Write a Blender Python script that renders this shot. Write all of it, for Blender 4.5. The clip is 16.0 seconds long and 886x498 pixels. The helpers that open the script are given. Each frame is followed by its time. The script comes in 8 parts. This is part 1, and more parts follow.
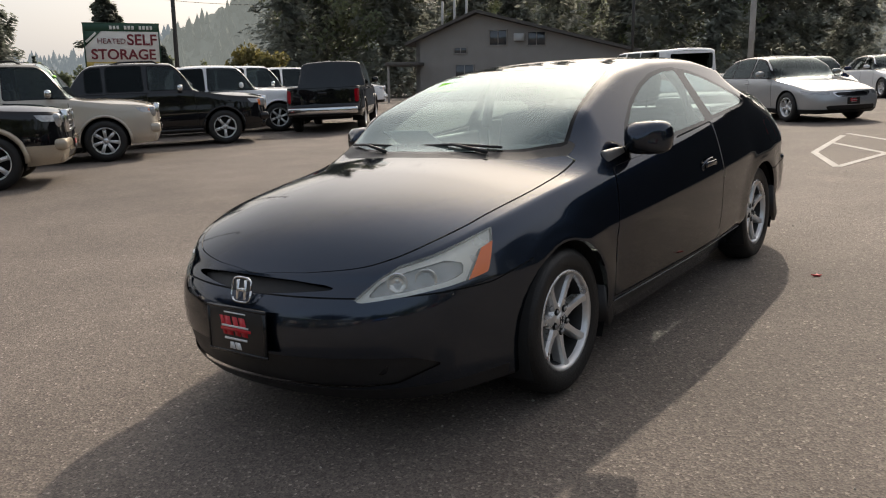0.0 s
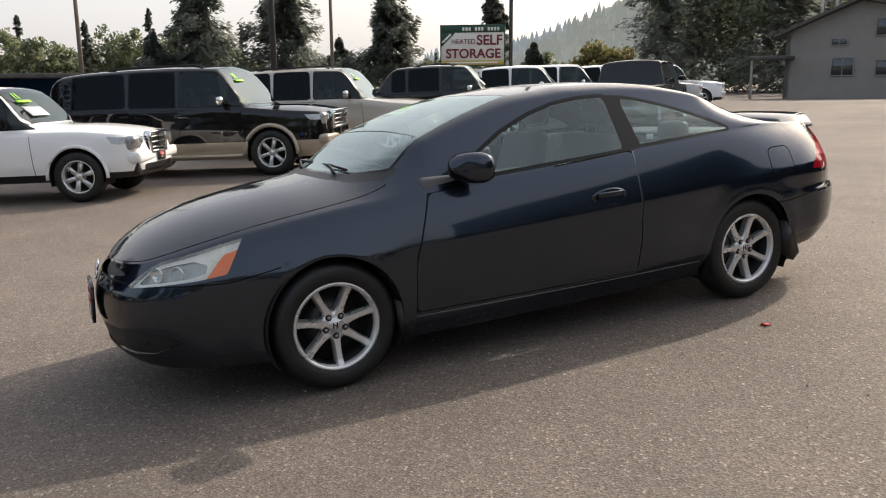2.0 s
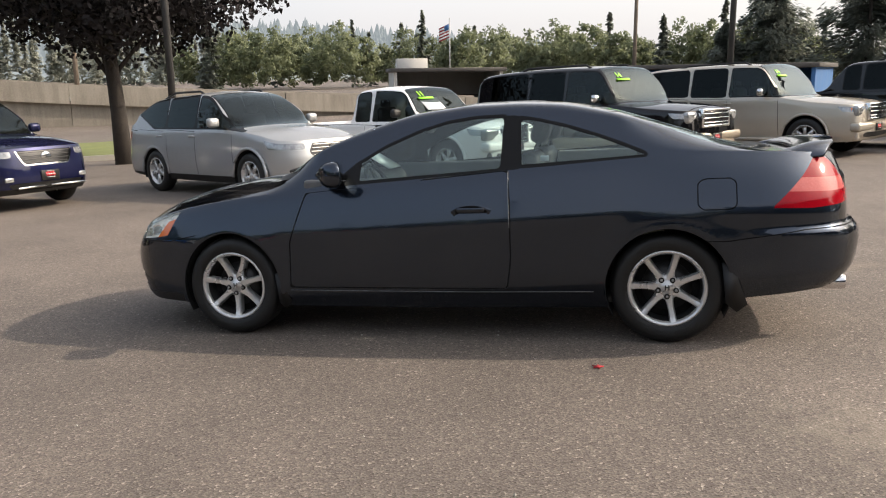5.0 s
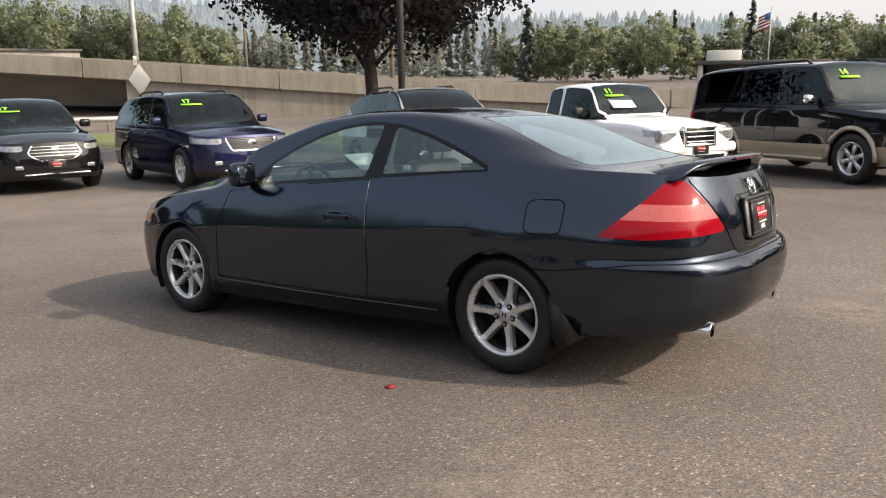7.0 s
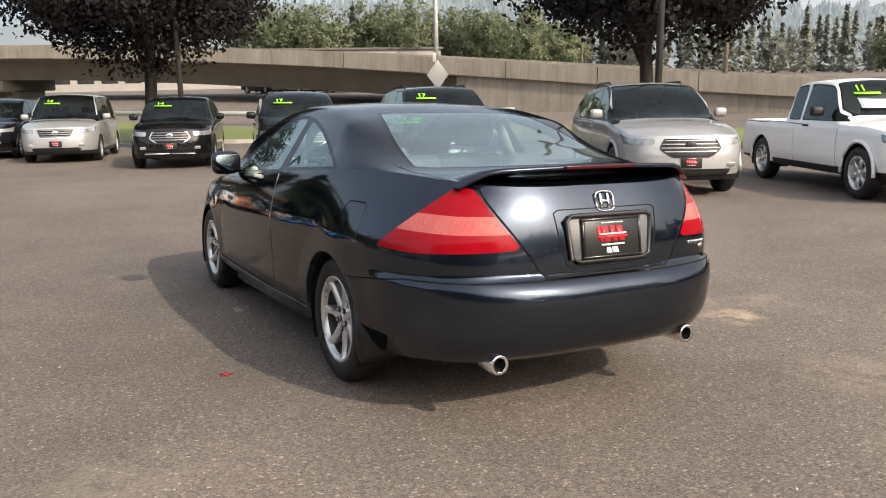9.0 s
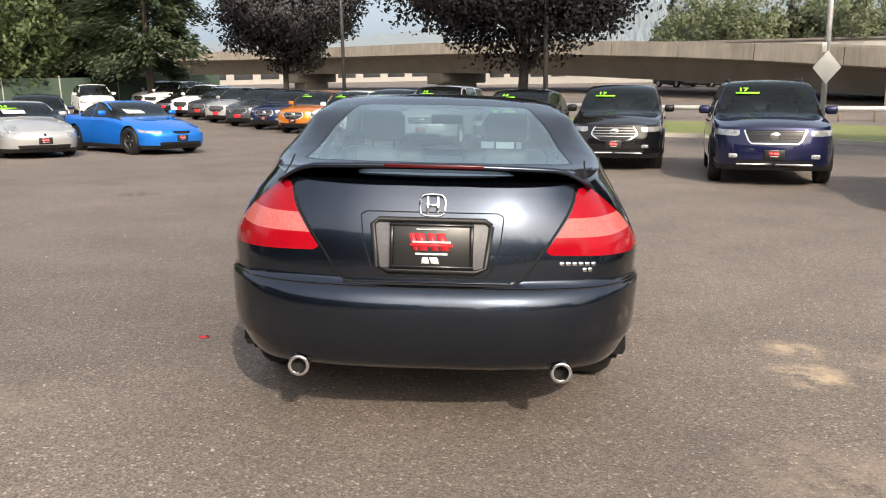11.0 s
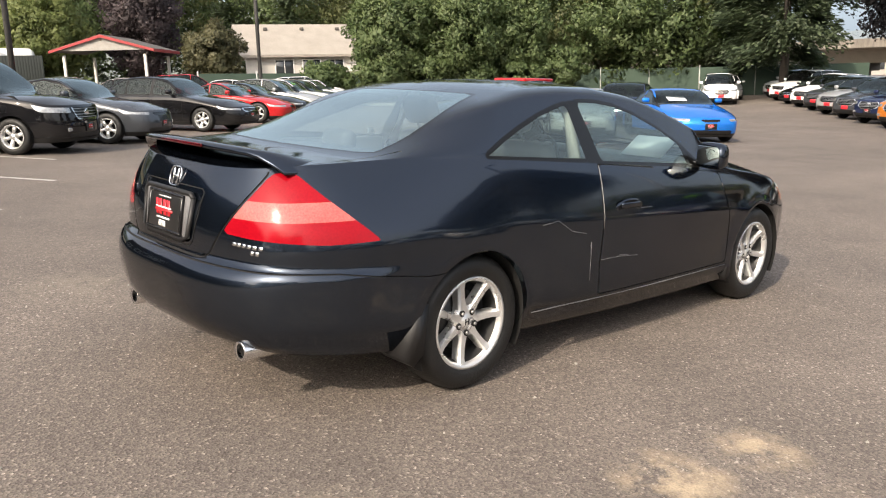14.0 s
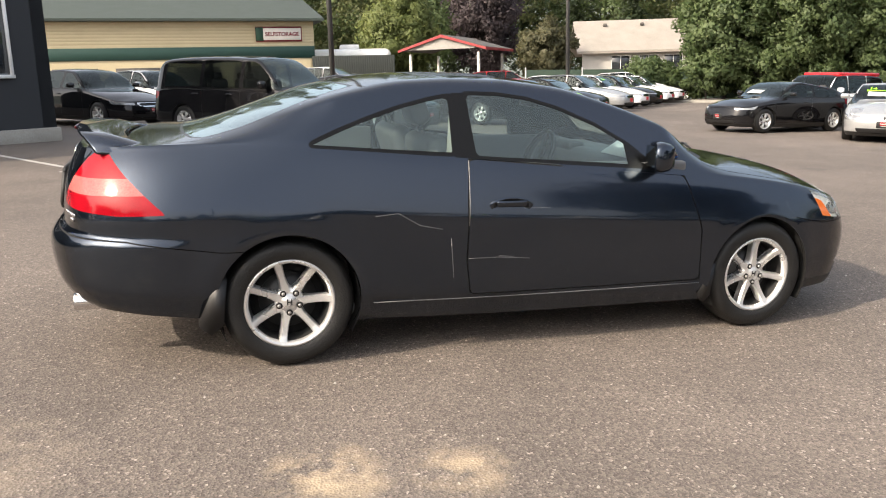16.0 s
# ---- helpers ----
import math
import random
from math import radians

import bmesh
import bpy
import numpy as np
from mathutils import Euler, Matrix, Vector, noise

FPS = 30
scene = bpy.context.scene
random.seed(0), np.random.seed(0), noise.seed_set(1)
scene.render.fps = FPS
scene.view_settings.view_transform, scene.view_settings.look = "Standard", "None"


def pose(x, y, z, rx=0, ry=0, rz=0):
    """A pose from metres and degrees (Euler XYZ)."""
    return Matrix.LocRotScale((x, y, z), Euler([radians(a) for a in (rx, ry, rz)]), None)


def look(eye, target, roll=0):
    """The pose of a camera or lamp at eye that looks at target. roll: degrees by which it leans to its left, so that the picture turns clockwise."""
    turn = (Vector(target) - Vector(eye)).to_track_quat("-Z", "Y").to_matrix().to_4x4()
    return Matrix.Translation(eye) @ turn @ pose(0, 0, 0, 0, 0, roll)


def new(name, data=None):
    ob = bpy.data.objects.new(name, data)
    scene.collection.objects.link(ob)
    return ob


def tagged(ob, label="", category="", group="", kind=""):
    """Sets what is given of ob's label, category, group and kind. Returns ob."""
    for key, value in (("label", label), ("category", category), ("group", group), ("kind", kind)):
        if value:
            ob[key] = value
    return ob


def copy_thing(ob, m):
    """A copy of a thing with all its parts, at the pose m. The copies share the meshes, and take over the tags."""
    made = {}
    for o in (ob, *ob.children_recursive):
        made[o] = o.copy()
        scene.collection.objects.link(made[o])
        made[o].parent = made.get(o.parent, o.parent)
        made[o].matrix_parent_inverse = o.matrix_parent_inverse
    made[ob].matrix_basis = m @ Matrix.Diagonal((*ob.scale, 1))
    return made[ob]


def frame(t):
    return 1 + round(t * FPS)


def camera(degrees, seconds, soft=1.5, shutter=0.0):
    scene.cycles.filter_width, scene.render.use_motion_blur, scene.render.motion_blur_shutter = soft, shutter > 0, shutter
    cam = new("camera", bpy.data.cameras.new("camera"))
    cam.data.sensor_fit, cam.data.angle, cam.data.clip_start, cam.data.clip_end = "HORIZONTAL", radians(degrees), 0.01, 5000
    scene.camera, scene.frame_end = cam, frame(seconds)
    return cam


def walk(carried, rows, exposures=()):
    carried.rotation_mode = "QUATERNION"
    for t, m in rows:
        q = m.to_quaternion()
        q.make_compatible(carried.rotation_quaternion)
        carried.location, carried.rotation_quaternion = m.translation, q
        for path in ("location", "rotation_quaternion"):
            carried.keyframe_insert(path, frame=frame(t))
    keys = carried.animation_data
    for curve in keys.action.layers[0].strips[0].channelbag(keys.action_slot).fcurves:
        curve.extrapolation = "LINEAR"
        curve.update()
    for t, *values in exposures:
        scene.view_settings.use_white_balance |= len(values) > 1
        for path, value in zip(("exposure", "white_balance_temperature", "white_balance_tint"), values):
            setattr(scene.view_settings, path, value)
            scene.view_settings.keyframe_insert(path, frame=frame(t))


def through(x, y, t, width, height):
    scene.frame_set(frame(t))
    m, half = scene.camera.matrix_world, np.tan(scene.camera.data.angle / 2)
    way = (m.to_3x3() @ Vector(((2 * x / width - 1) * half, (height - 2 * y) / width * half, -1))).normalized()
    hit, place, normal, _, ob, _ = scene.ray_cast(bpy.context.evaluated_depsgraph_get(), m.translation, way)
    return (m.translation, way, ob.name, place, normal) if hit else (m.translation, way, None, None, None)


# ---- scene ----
# The camera and its walk
cam = camera(57.5, 16.0, soft=1.1)
PATH = [
    (0.0, (4.277, 2.400, 1.267), (2.710, 1.221, 0.870), -0.48),
    (0.5, (3.929, 2.953, 1.308), (2.552, 1.558, 0.908), -0.44),
    (1.0, (3.545, 3.515, 1.368), (2.348, 1.964, 0.966), -0.49),
    (1.5, (3.061, 3.963, 1.405), (2.011, 2.309, 1.001), -0.43),
    (2.0, (2.527, 4.400, 1.441), (1.664, 2.642, 1.033), -0.42),
    (2.5, (1.967, 4.752, 1.472), (1.301, 2.911, 1.060), -0.45),
    (3.0, (1.392, 5.098, 1.501), (0.937, 3.195, 1.088), -0.47),
    (3.5, (0.774, 5.318, 1.538), (0.591, 3.370, 1.122), -0.52),
    (4.0, (0.134, 5.478, 1.564), (0.163, 3.522, 1.148), -0.58),
    (4.5, (-0.515, 5.452, 1.580), (-0.258, 3.513, 1.160), -0.71),
    (5.0, (-1.161, 5.370, 1.592), (-0.688, 3.473, 1.171), -0.72),
    (5.5, (-1.797, 5.227, 1.607), (-1.123, 3.392, 1.184), -0.74),
    (6.0, (-2.405, 4.972, 1.623), (-1.551, 3.214, 1.198), -0.73),
    (6.5, (-2.971, 4.626, 1.637), (-1.952, 2.959, 1.210), -0.72),
    (7.0, (-3.479, 4.209, 1.645), (-2.305, 2.648, 1.215), -0.76),
    (7.5, (-3.916, 3.739, 1.642), (-2.591, 2.305, 1.210), -0.87),
    (8.0, (-4.314, 3.249, 1.632), (-2.845, 1.961, 1.200), -1.02),
    (8.5, (-4.673, 2.737, 1.618), (-3.073, 1.617, 1.188), -1.07),
    (9.0, (-4.955, 2.189, 1.600), (-3.234, 1.265, 1.172), -0.98),
    (9.5, (-5.158, 1.616, 1.581), (-3.335, 0.912, 1.155), -0.85),
    (10.0, (-5.279, 1.027, 1.563), (-3.380, 0.564, 1.138), -0.78),
    (10.5, (-5.316, 0.432, 1.550), (-3.373, 0.226, 1.125), -0.88),
    (11.0, (-5.311, -0.161, 1.540), (-3.357, -0.106, 1.115), -1.07),
    (11.5, (-5.250, -0.751, 1.541), (-3.321, -0.432, 1.117), -1.23),
    (12.0, (-5.057, -1.338, 1.514), (-3.198, -0.731, 1.092), -1.37),
    (12.5, (-4.837, -1.908, 1.496), (-3.062, -1.087, 1.076), -1.45),
    (13.0, (-4.532, -2.436, 1.485), (-2.891, -1.372, 1.066), -1.49),
    (13.5, (-4.206, -2.958, 1.464), (-2.712, -1.695, 1.047), -1.49),
    (14.0, (-3.786, -3.375, 1.435), (-2.461, -1.935, 1.020), -1.42),
    (14.5, (-3.378, -3.808, 1.410), (-2.239, -2.216, 0.998), -1.44),
    (15.0, (-2.879, -4.149, 1.387), (-1.927, -2.438, 0.978), -1.48),
    (15.5, (-2.340, -4.429, 1.364), (-1.566, -2.630, 0.959), -1.46),
    (16.0, (-1.752, -4.636, 1.352), (-1.156, -2.769, 0.950), -1.54),
]
EXPOSURES = [(0.0, -0.50), (1.5, -0.18), (3.0, -0.02), (5.0, 0.08), (8.0, 0.05), (10.5, 0.18), (14.0, 0.31), (16.0, 0.45)]
walk(cam, [(t, look(eye, target, roll)) for t, eye, target, roll in PATH], EXPOSURES)

# Daylight: a smoky sky and one low, slightly warm sun
SUN_AZ, SUN_EL = 199.0, 35.0
world = bpy.data.worlds.new("smoky_sky")
scene.world = world
world.use_nodes = True
wn, wl = world.node_tree.nodes, world.node_tree.links
sky = wn.new("ShaderNodeTexSky")
sky.sky_type, sky.sun_disc = "NISHITA", False
sky.sun_elevation, sky.sun_rotation = radians(SUN_EL), radians(90 - SUN_AZ)
sky.air_density, sky.dust_density, sky.ozone_density = 1.0, 6.0, 1.0
# smoke turns the clear sky pale: a haze over the blue that brightens and warms towards the sun
sd = Vector((math.cos(radians(SUN_AZ)) * math.cos(radians(SUN_EL)), math.sin(radians(SUN_AZ)) * math.cos(radians(SUN_EL)), math.sin(radians(SUN_EL))))
way, dot, tone, haze = wn.new("ShaderNodeTexCoord"), wn.new("ShaderNodeVectorMath"), wn.new("ShaderNodeValToRGB"), wn.new("ShaderNodeMix")
dot.operation = "DOT_PRODUCT"
dot.inputs[1].default_value = sd * 0.5
half = wn.new("ShaderNodeMath")
half.inputs[1].default_value = 0.5
wl.new(way.outputs["Generated"], dot.inputs[0])
wl.new(dot.outputs["Value"], half.inputs[0])
wl.new(half.outputs[0], tone.inputs[0])
el = tone.color_ramp.elements
el[0].position, el[0].color = 0.10, (0.42, 0.51, 0.60, 1)
el[1].position, el[1].color = 1.0, (4.5, 4.1, 3.6, 1)
for p, c in ((0.34, (0.62, 0.68, 0.74, 1)), (0.52, (0.82, 0.81, 0.83, 1)), (0.78, (0.86, 0.85, 0.85, 1)), (0.88, (1.14, 1.10, 1.06, 1)), (0.92, (1.70, 1.62, 1.52, 1)), (0.95, (2.6, 2.45, 2.28, 1))):
    e = el.new(p)
    e.color = c
haze.data_type, haze.blend_type = "RGBA", "ADD"
haze.inputs[0].default_value = 1.0
gain = wn.new("ShaderNodeMix")
gain.data_type, gain.blend_type = "RGBA", "MULTIPLY"
gain.inputs[0].default_value = 1.0
gain.inputs[7].default_value = (8.0, 8.0, 8.0, 1)
# the haze lies thickest towards the horizon
up, thick, veil = wn.new("ShaderNodeSeparateXYZ"), wn.new("ShaderNodeValToRGB"), wn.new("ShaderNodeMix")
wl.new(way.outputs["Generated"], up.inputs[0])
wl.new(up.outputs["Z"], thick.inputs[0])
thick.color_ramp.elements[0].position, thick.color_ramp.elements[0].color = 0.06, (1.12, 1.10, 1.10, 1)
thick.color_ramp.elements[1].position, thick.color_ramp.elements[1].color = 0.75, (0.72, 0.74, 0.77, 1)
veil.data_type, veil.blend_type = "RGBA", "MULTIPLY"
veil.inputs[0].default_value = 1.0
wl.new(tone.outputs[0], veil.inputs[6])
wl.new(thick.outputs[0], veil.inputs[7])
wl.new(veil.outputs[2], gain.inputs[6])
wl.new(sky.outputs[0], haze.inputs[6])
wl.new(gain.outputs[2], haze.inputs[7])
wl.new(haze.outputs[2], wn["Background"].inputs[0])
wn["Background"].inputs[1].default_value = 0.10
sun = new("sun", bpy.data.lights.new("sun", "SUN"))
sun.data.energy, sun.data.angle, sun.data.color = 4.25, radians(0.8), (1.0, 0.86, 0.70)
sun.matrix_world = look(sd * 50, (0, 0, 0))

# The lot is on a slope: coordinates of the plan follow the car's stance, and TILT brings them to true level
_g = Vector((-0.045, 0.04, 1.0)).normalized()
TILT = _g.rotation_difference(Vector((0, 0, 1))).to_matrix().to_4x4()


def lie(x, y):
    """Height of the ground above the plan."""
    r = math.hypot(x, y)
    s = min(max((r - 2.6) / 4.0, 0), 1)
    s = s * s * (3 - 2 * s)
    f = min(max((r - 22) / 45.0, 0), 1)
    f = f * f * (3 - 2 * f)
    return s * ((0.015 + 0.030 * f) * x - (0.020 + 0.020 * f) * y)


def H(x, y, z=0.0):
    """A point of the plan, z above the ground, in the level world."""
    return TILT @ Vector((x, y, lie(x, y) + z))


def on_ground(x, y, heading=0.0):
    """Pose of a thing that stands square on the sloping ground."""
    e = 0.8
    n = Vector((-(lie(x + e, y) - lie(x - e, y)) / (2 * e), -(lie(x, y + e) - lie(x, y - e)) / (2 * e), 1)).normalized()
    q = Vector((0, 0, 1)).rotation_difference(n).to_matrix().to_4x4()
    return TILT @ Matrix.Translation((x, y, lie(x, y))) @ q @ Matrix.Rotation(radians(heading), 4, "Z")


def upright(x, y, heading=0.0, z=0.0):
    return Matrix.Translation(H(x, y, z)) @ Matrix.Rotation(radians(heading), 4, "Z")


# ---------------------------------------------------------------- materials
def base(name, rough=0.6, metal=0.0, color=(0.5, 0.5, 0.5), **kw):
    m = bpy.data.materials.new(name)
    m.use_nodes = True
    b = m.node_tree.nodes["Principled BSDF"]
    b.inputs["Base Color"].default_value = (*color, 1)
    b.inputs["Roughness"].default_value = rough
    b.inputs["Metallic"].default_value = metal
    for k, v in kw.items():
        b.inputs[k.replace("_", " ")].default_value = v
    return m, m.node_tree.nodes, m.node_tree.links, b


def tex(n, l, kind, scale, detail=3.0, coord="Object", rough=0.55, stretch=None):
    c = n.new("ShaderNodeTexCoord")
    t = n.new("ShaderNodeTex" + kind)
    t.inputs["Scale"].default_value = scale
    if kind == "Noise":
        t.inputs["Detail"].default_value, t.inputs["Roughness"].default_value = detail, rough
    src = c.outputs[coord]
    if stretch:
        mp = n.new("ShaderNodeMapping")
        mp.inputs["Scale"].default_value = stretch
        l.new(src, mp.inputs[0])
        src = mp.outputs[0]
    l.new(src, t.inputs["Vector"])
    return t


def ramp(n, l, src, stops):
    r = n.new("ShaderNodeValToRGB")
    e = r.color_ramp.elements
    while len(e) < len(stops):
        e.new(0.5)
    for i, (p, c) in enumerate(stops):
        e[i].position = p
        e[i].color = (c, c, c, 1) if isinstance(c, (int, float)) else (*c, 1)
    l.new(src, r.inputs[0])
    return r


def mix(n, l, fac, a, b, mode="MIX"):
    x = n.new("ShaderNodeMix")
    x.data_type, x.blend_type = "RGBA", mode
    for sock, v in ((x.inputs[0], fac), (x.inputs[6], a), (x.inputs[7], b)):
        if isinstance(v, (int, float)):
            sock.default_value = v
        elif isinstance(v, tuple):
            sock.default_value = (*v, 1)
        else:
            l.new(v, sock)
    return x.outputs[2]


def bump(n, l, b, height, strength, dist):
    x = n.new("ShaderNodeBump")
    x.inputs["Strength"].default_value, x.inputs["Distance"].default_value = strength, dist
    l.new(height, x.inputs["Height"])
    l.new(x.outputs[0], b.inputs["Normal"])


def varied(name, c1, c2, rough=0.7, scale=3.0, fine=60.0, bmp=0.2, dist=0.01, metal=0.0, coord="Object", **kw):
    """A surface whose colour wanders between two tones at two scales, with a fine relief."""
    m, n, l, b = base(name, rough, metal, c1, **kw)
    t1, t2 = tex(n, l, "Noise", scale, 4, coord), tex(n, l, "Noise", fine, 2, coord)
    f = mix(n, l, 0.45, t1.outputs[0], t2.outputs[0])
    r = ramp(n, l, f, [(0.32, c1), (0.68, c2)])
    l.new(r.outputs[0], b.inputs["Base Color"])
    if bmp:
        bump(n, l, b, t2.outputs[0], bmp, dist)
    rr = ramp(n, l, t1.outputs[0], [(0.3, max(rough - 0.08, 0)), (0.7, min(rough + 0.08, 1))])
    l.new(rr.outputs[0], b.inputs["Roughness"])
    return m


def paint(name, color, rough=0.32, metal=0.35, coat=1.0, dust=0.05, ior=1.5, haze=0.0):
    """Clear-coated car paint with a fine flake and a film of dust."""
    m, n, l, b = base(name, rough, metal, color, Coat_Weight=coat, Coat_Roughness=0.03, Coat_IOR=ior, Specular_IOR_Level=0.0, Specular_Tint=(0.12, 0.13, 0.15, 1))
    fl = tex(n, l, "Noise", 900, 1)
    c2 = tuple(min(v * 1.5 + 0.004, 1) for v in color)
    du = tex(n, l, "Noise", 2.2, 5)
    col = mix(n, l, ramp(n, l, fl.outputs[0], [(0.35, 0.0), (0.75, 1.0)]).outputs[0], color, c2)
    col = mix(n, l, ramp(n, l, du.outputs[0], [(0.45, 0.0), (0.8, dust)]).outputs[0], col, (0.30, 0.27, 0.23))
    l.new(col, b.inputs["Base Color"])
    l.new(ramp(n, l, du.outputs[0], [(0.3, 0.01 + haze), (0.8, 0.05 + haze * 1.3)]).outputs[0], b.inputs["Coat Roughness"])
    return m


def glass(name, tint, ior=1.75, rough=0.0, film=0.05, veil=(0.55, 0.62, 0.60)):
    """Thin tinted pane: see-through, with a mirror gloss that grows at a slant."""
    m, n, l, b = base(name)
    n.remove(b)
    tr, gl, mx, lw = n.new("ShaderNodeBsdfTransparent"), n.new("ShaderNodeBsdfGlossy"), n.new("ShaderNodeMixShader"), n.new("ShaderNodeLayerWeight")
    tr.inputs[0].default_value = (*tint, 1)
    gl.inputs["Color"].default_value, gl.inputs["Roughness"].default_value = (0.86, 0.97, 0.97, 1), rough
    lw.inputs[0].default_value = 0.5
    f0 = 1.7 * ((ior - 1) / (ior + 1)) ** 2
    pw, ma = n.new("ShaderNodeMath"), n.new("ShaderNodeMath")
    pw.operation, ma.operation = "POWER", "MULTIPLY_ADD"
    pw.inputs[1].default_value = 4.6
    ma.inputs[1].default_value, ma.inputs[2].default_value = 1 - f0, f0
    l.new(lw.outputs["Facing"], pw.inputs[0])
    l.new(pw.outputs[0], ma.inputs[0])
    l.new(ma.outputs[0], mx.inputs[0])
    l.new(tr.outputs[0], mx.inputs[1])
    l.new(gl.outputs[0], mx.inputs[2])
    # an uneven diffuse film in the veil colour
    df, m2 = n.new("ShaderNodeBsdfDiffuse"), n.new("ShaderNodeMixShader")
    df.inputs[0].default_value = (*veil, 1)
    du = tex(n, l, "Noise", 3.0, 5)
    l.new(ramp(n, l, du.outputs[0], [(0.3, film * 0.6), (0.75, film * 1.5)]).outputs[0], m2.inputs[0])
    l.new(mx.outputs[0], m2.inputs[1])
    l.new(df.outputs[0], m2.inputs[2])
    l.new(m2.outputs[0], n["Material Output"].inputs[0])
    return m


def asphalt():
    m, n, l, b = base("asphalt", 0.85)
    grit, spk, big, mid = tex(n, l, "Voronoi", 95), tex(n, l, "Noise", 130, 2), tex(n, l, "Noise", 0.16, 5), tex(n, l, "Noise", 1.1, 6)
    cell = ramp(n, l, grit.outputs["Color"], [(0.06, (0.082, 0.067, 0.056)), (0.5, (0.148, 0.123, 0.103)), (0.82, (0.192, 0.160, 0.134)), (0.97, (0.40, 0.345, 0.29))])
    col = mix(n, l, 0.75, cell.outputs[0], ramp(n, l, spk.outputs[0], [(0.3, 0.54), (0.7, 1.32)]).outputs[0], "MULTIPLY")
    col = mix(n, l, 0.8, col, ramp(n, l, big.outputs[0], [(0.32, 0.72), (0.66, 1.18)]).outputs[0], "MULTIPLY")
    col = mix(n, l, 0.6, col, ramp(n, l, mid.outputs[0], [(0.28, 0.70), (0.72, 1.22)]).outputs[0], "MULTIPLY")
    # pale dirt tracked onto the lot, and dark oil drips
    for x, y, r, c, p in ((-1.35, -1.94, 0.30, (0.46, 0.36, 0.24), 0.8), (-0.86, -2.02, 0.26, (0.46, 0.36, 0.24), 0.7), (-1.1, -2.5, 0.34, (0.36, 0.29, 0.21), 0.35),
                          (-2.6, -1.55, 0.55, (0.33, 0.27, 0.20), 0.4), (-2.75, -2.3, 0.35, (0.36, 0.29, 0.20), 0.4), (-3.4, -0.9, 0.5, (0.28, 0.24, 0.18), 0.35),
                          (-2.1, 2.0, 0.6, (0.30, 0.26, 0.20), 0.25), (6.2, 4.6, 0.45, (0.02, 0.02, 0.02), 0.7), (7.6, 5.6, 0.35, (0.03, 0.03, 0.03), 0.5)):
        co, mp, sp = n.new("ShaderNodeTexCoord"), n.new("ShaderNodeMapping"), n.new("ShaderNodeTexGradient")
        sp.gradient_type = "SPHERICAL"
        mp.inputs["Location"].default_value = (-x / r, -y / r, 0)
        mp.inputs["Scale"].default_value = (1 / r, 1 / r, 0.001)
        l.new(co.outputs["Object"], mp.inputs[0])
        l.new(mp.outputs[0], sp.inputs[0])
        edge = mix(n, l, 1.0, sp.outputs["Color"], ramp(n, l, tex(n, l, "Noise", 5.5, 5, rough=0.7).outputs[0], [(0.35, 0.0), (0.75, 1.3)]).outputs[0], "MULTIPLY")
        col = mix(n, l, ramp(n, l, edge, [(0.08, 0.0), (0.55, p)]).outputs[0], col, c)
    l.new(col, b.inputs["Base Color"])
    bump(n, l, b, grit.outputs["Distance"], 0.5, 0.006)
    return m


M = {}
M["asphalt"] = asphalt()
M["paint_navy"] = paint("graphite_blue_paint", (0.0200, 0.0285, 0.0440), 0.27, 0.95, dust=0.003, ior=1.5, haze=0.03)
M["tyre"] = varied("tyre_rubber", (0.003, 0.003, 0.003), (0.009, 0.009, 0.0085), 0.55, 8, 120, 0.3)
M["black"] = varied("black_plastic", (0.005, 0.005, 0.0055), (0.012, 0.0115, 0.0115), 0.5, 6, 200, 0.1)
M["gap"] = base("panel_gap", 0.9, 0, (0.004, 0.004, 0.004))[0]
M["trim"] = base("gloss_black_trim", 0.22, 0, (0.008, 0.008, 0.009))[0]
M["seal"] = base("black_gloss_seal", 0.22, 0, (0.005, 0.005, 0.005), Specular_IOR_Level=0.22)[0]
M["well"] = varied("wheel_well", (0.003, 0.003, 0.003), (0.008, 0.0075, 0.007), 0.9, 5, 60, 0.2)
M["alloy"] = varied("alloy", (0.62, 0.62, 0.61), (0.74, 0.74, 0.73), 0.30, 6, 90, 0.02, metal=0.7)
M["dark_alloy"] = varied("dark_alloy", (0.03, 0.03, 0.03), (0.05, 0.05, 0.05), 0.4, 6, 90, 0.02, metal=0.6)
M["steel"] = varied("steel", (0.30, 0.29, 0.28), (0.44, 0.43, 0.41), 0.4, 6, 90, 0.05, metal=0.8)
M["dull_metal"] = varied("dull_grey_plastic", (0.09, 0.09, 0.095), (0.15, 0.15, 0.155), 0.45, 6, 90, 0.05)
M["chrome"] = base("chrome", 0.12, 1.0, (0.80, 0.80, 0.80))[0]
M["mirror"] = base("mirror_glass", 0.04, 1.0, (0.42, 0.46, 0.46))[0]
M["glass"] = glass("window_glass", (0.67, 0.77, 0.75), 1.62, film=0.025, veil=(0.46, 0.58, 0.56))
M["glass_screen"] = glass("windscreen_glass", (0.66, 0.79, 0.76), 1.80, film=0.09, veil=(0.46, 0.60, 0.57))
M["glass_rear"] = glass("rear_glass", (0.66, 0.77, 0.79), 2.0, film=0.05, veil=(0.46, 0.58, 0.62))
M["glass_dark"] = glass("privacy_glass", (0.05, 0.055, 0.06), 1.2, film=0.0)
M["glass_lot"] = glass("car_glass", (0.20, 0.23, 0.225), 1.32, film=0.006)
M["lens"] = glass("lamp_lens", (0.98, 0.98, 0.96), 1.5, 0.03, 0.20, (0.86, 0.86, 0.76))
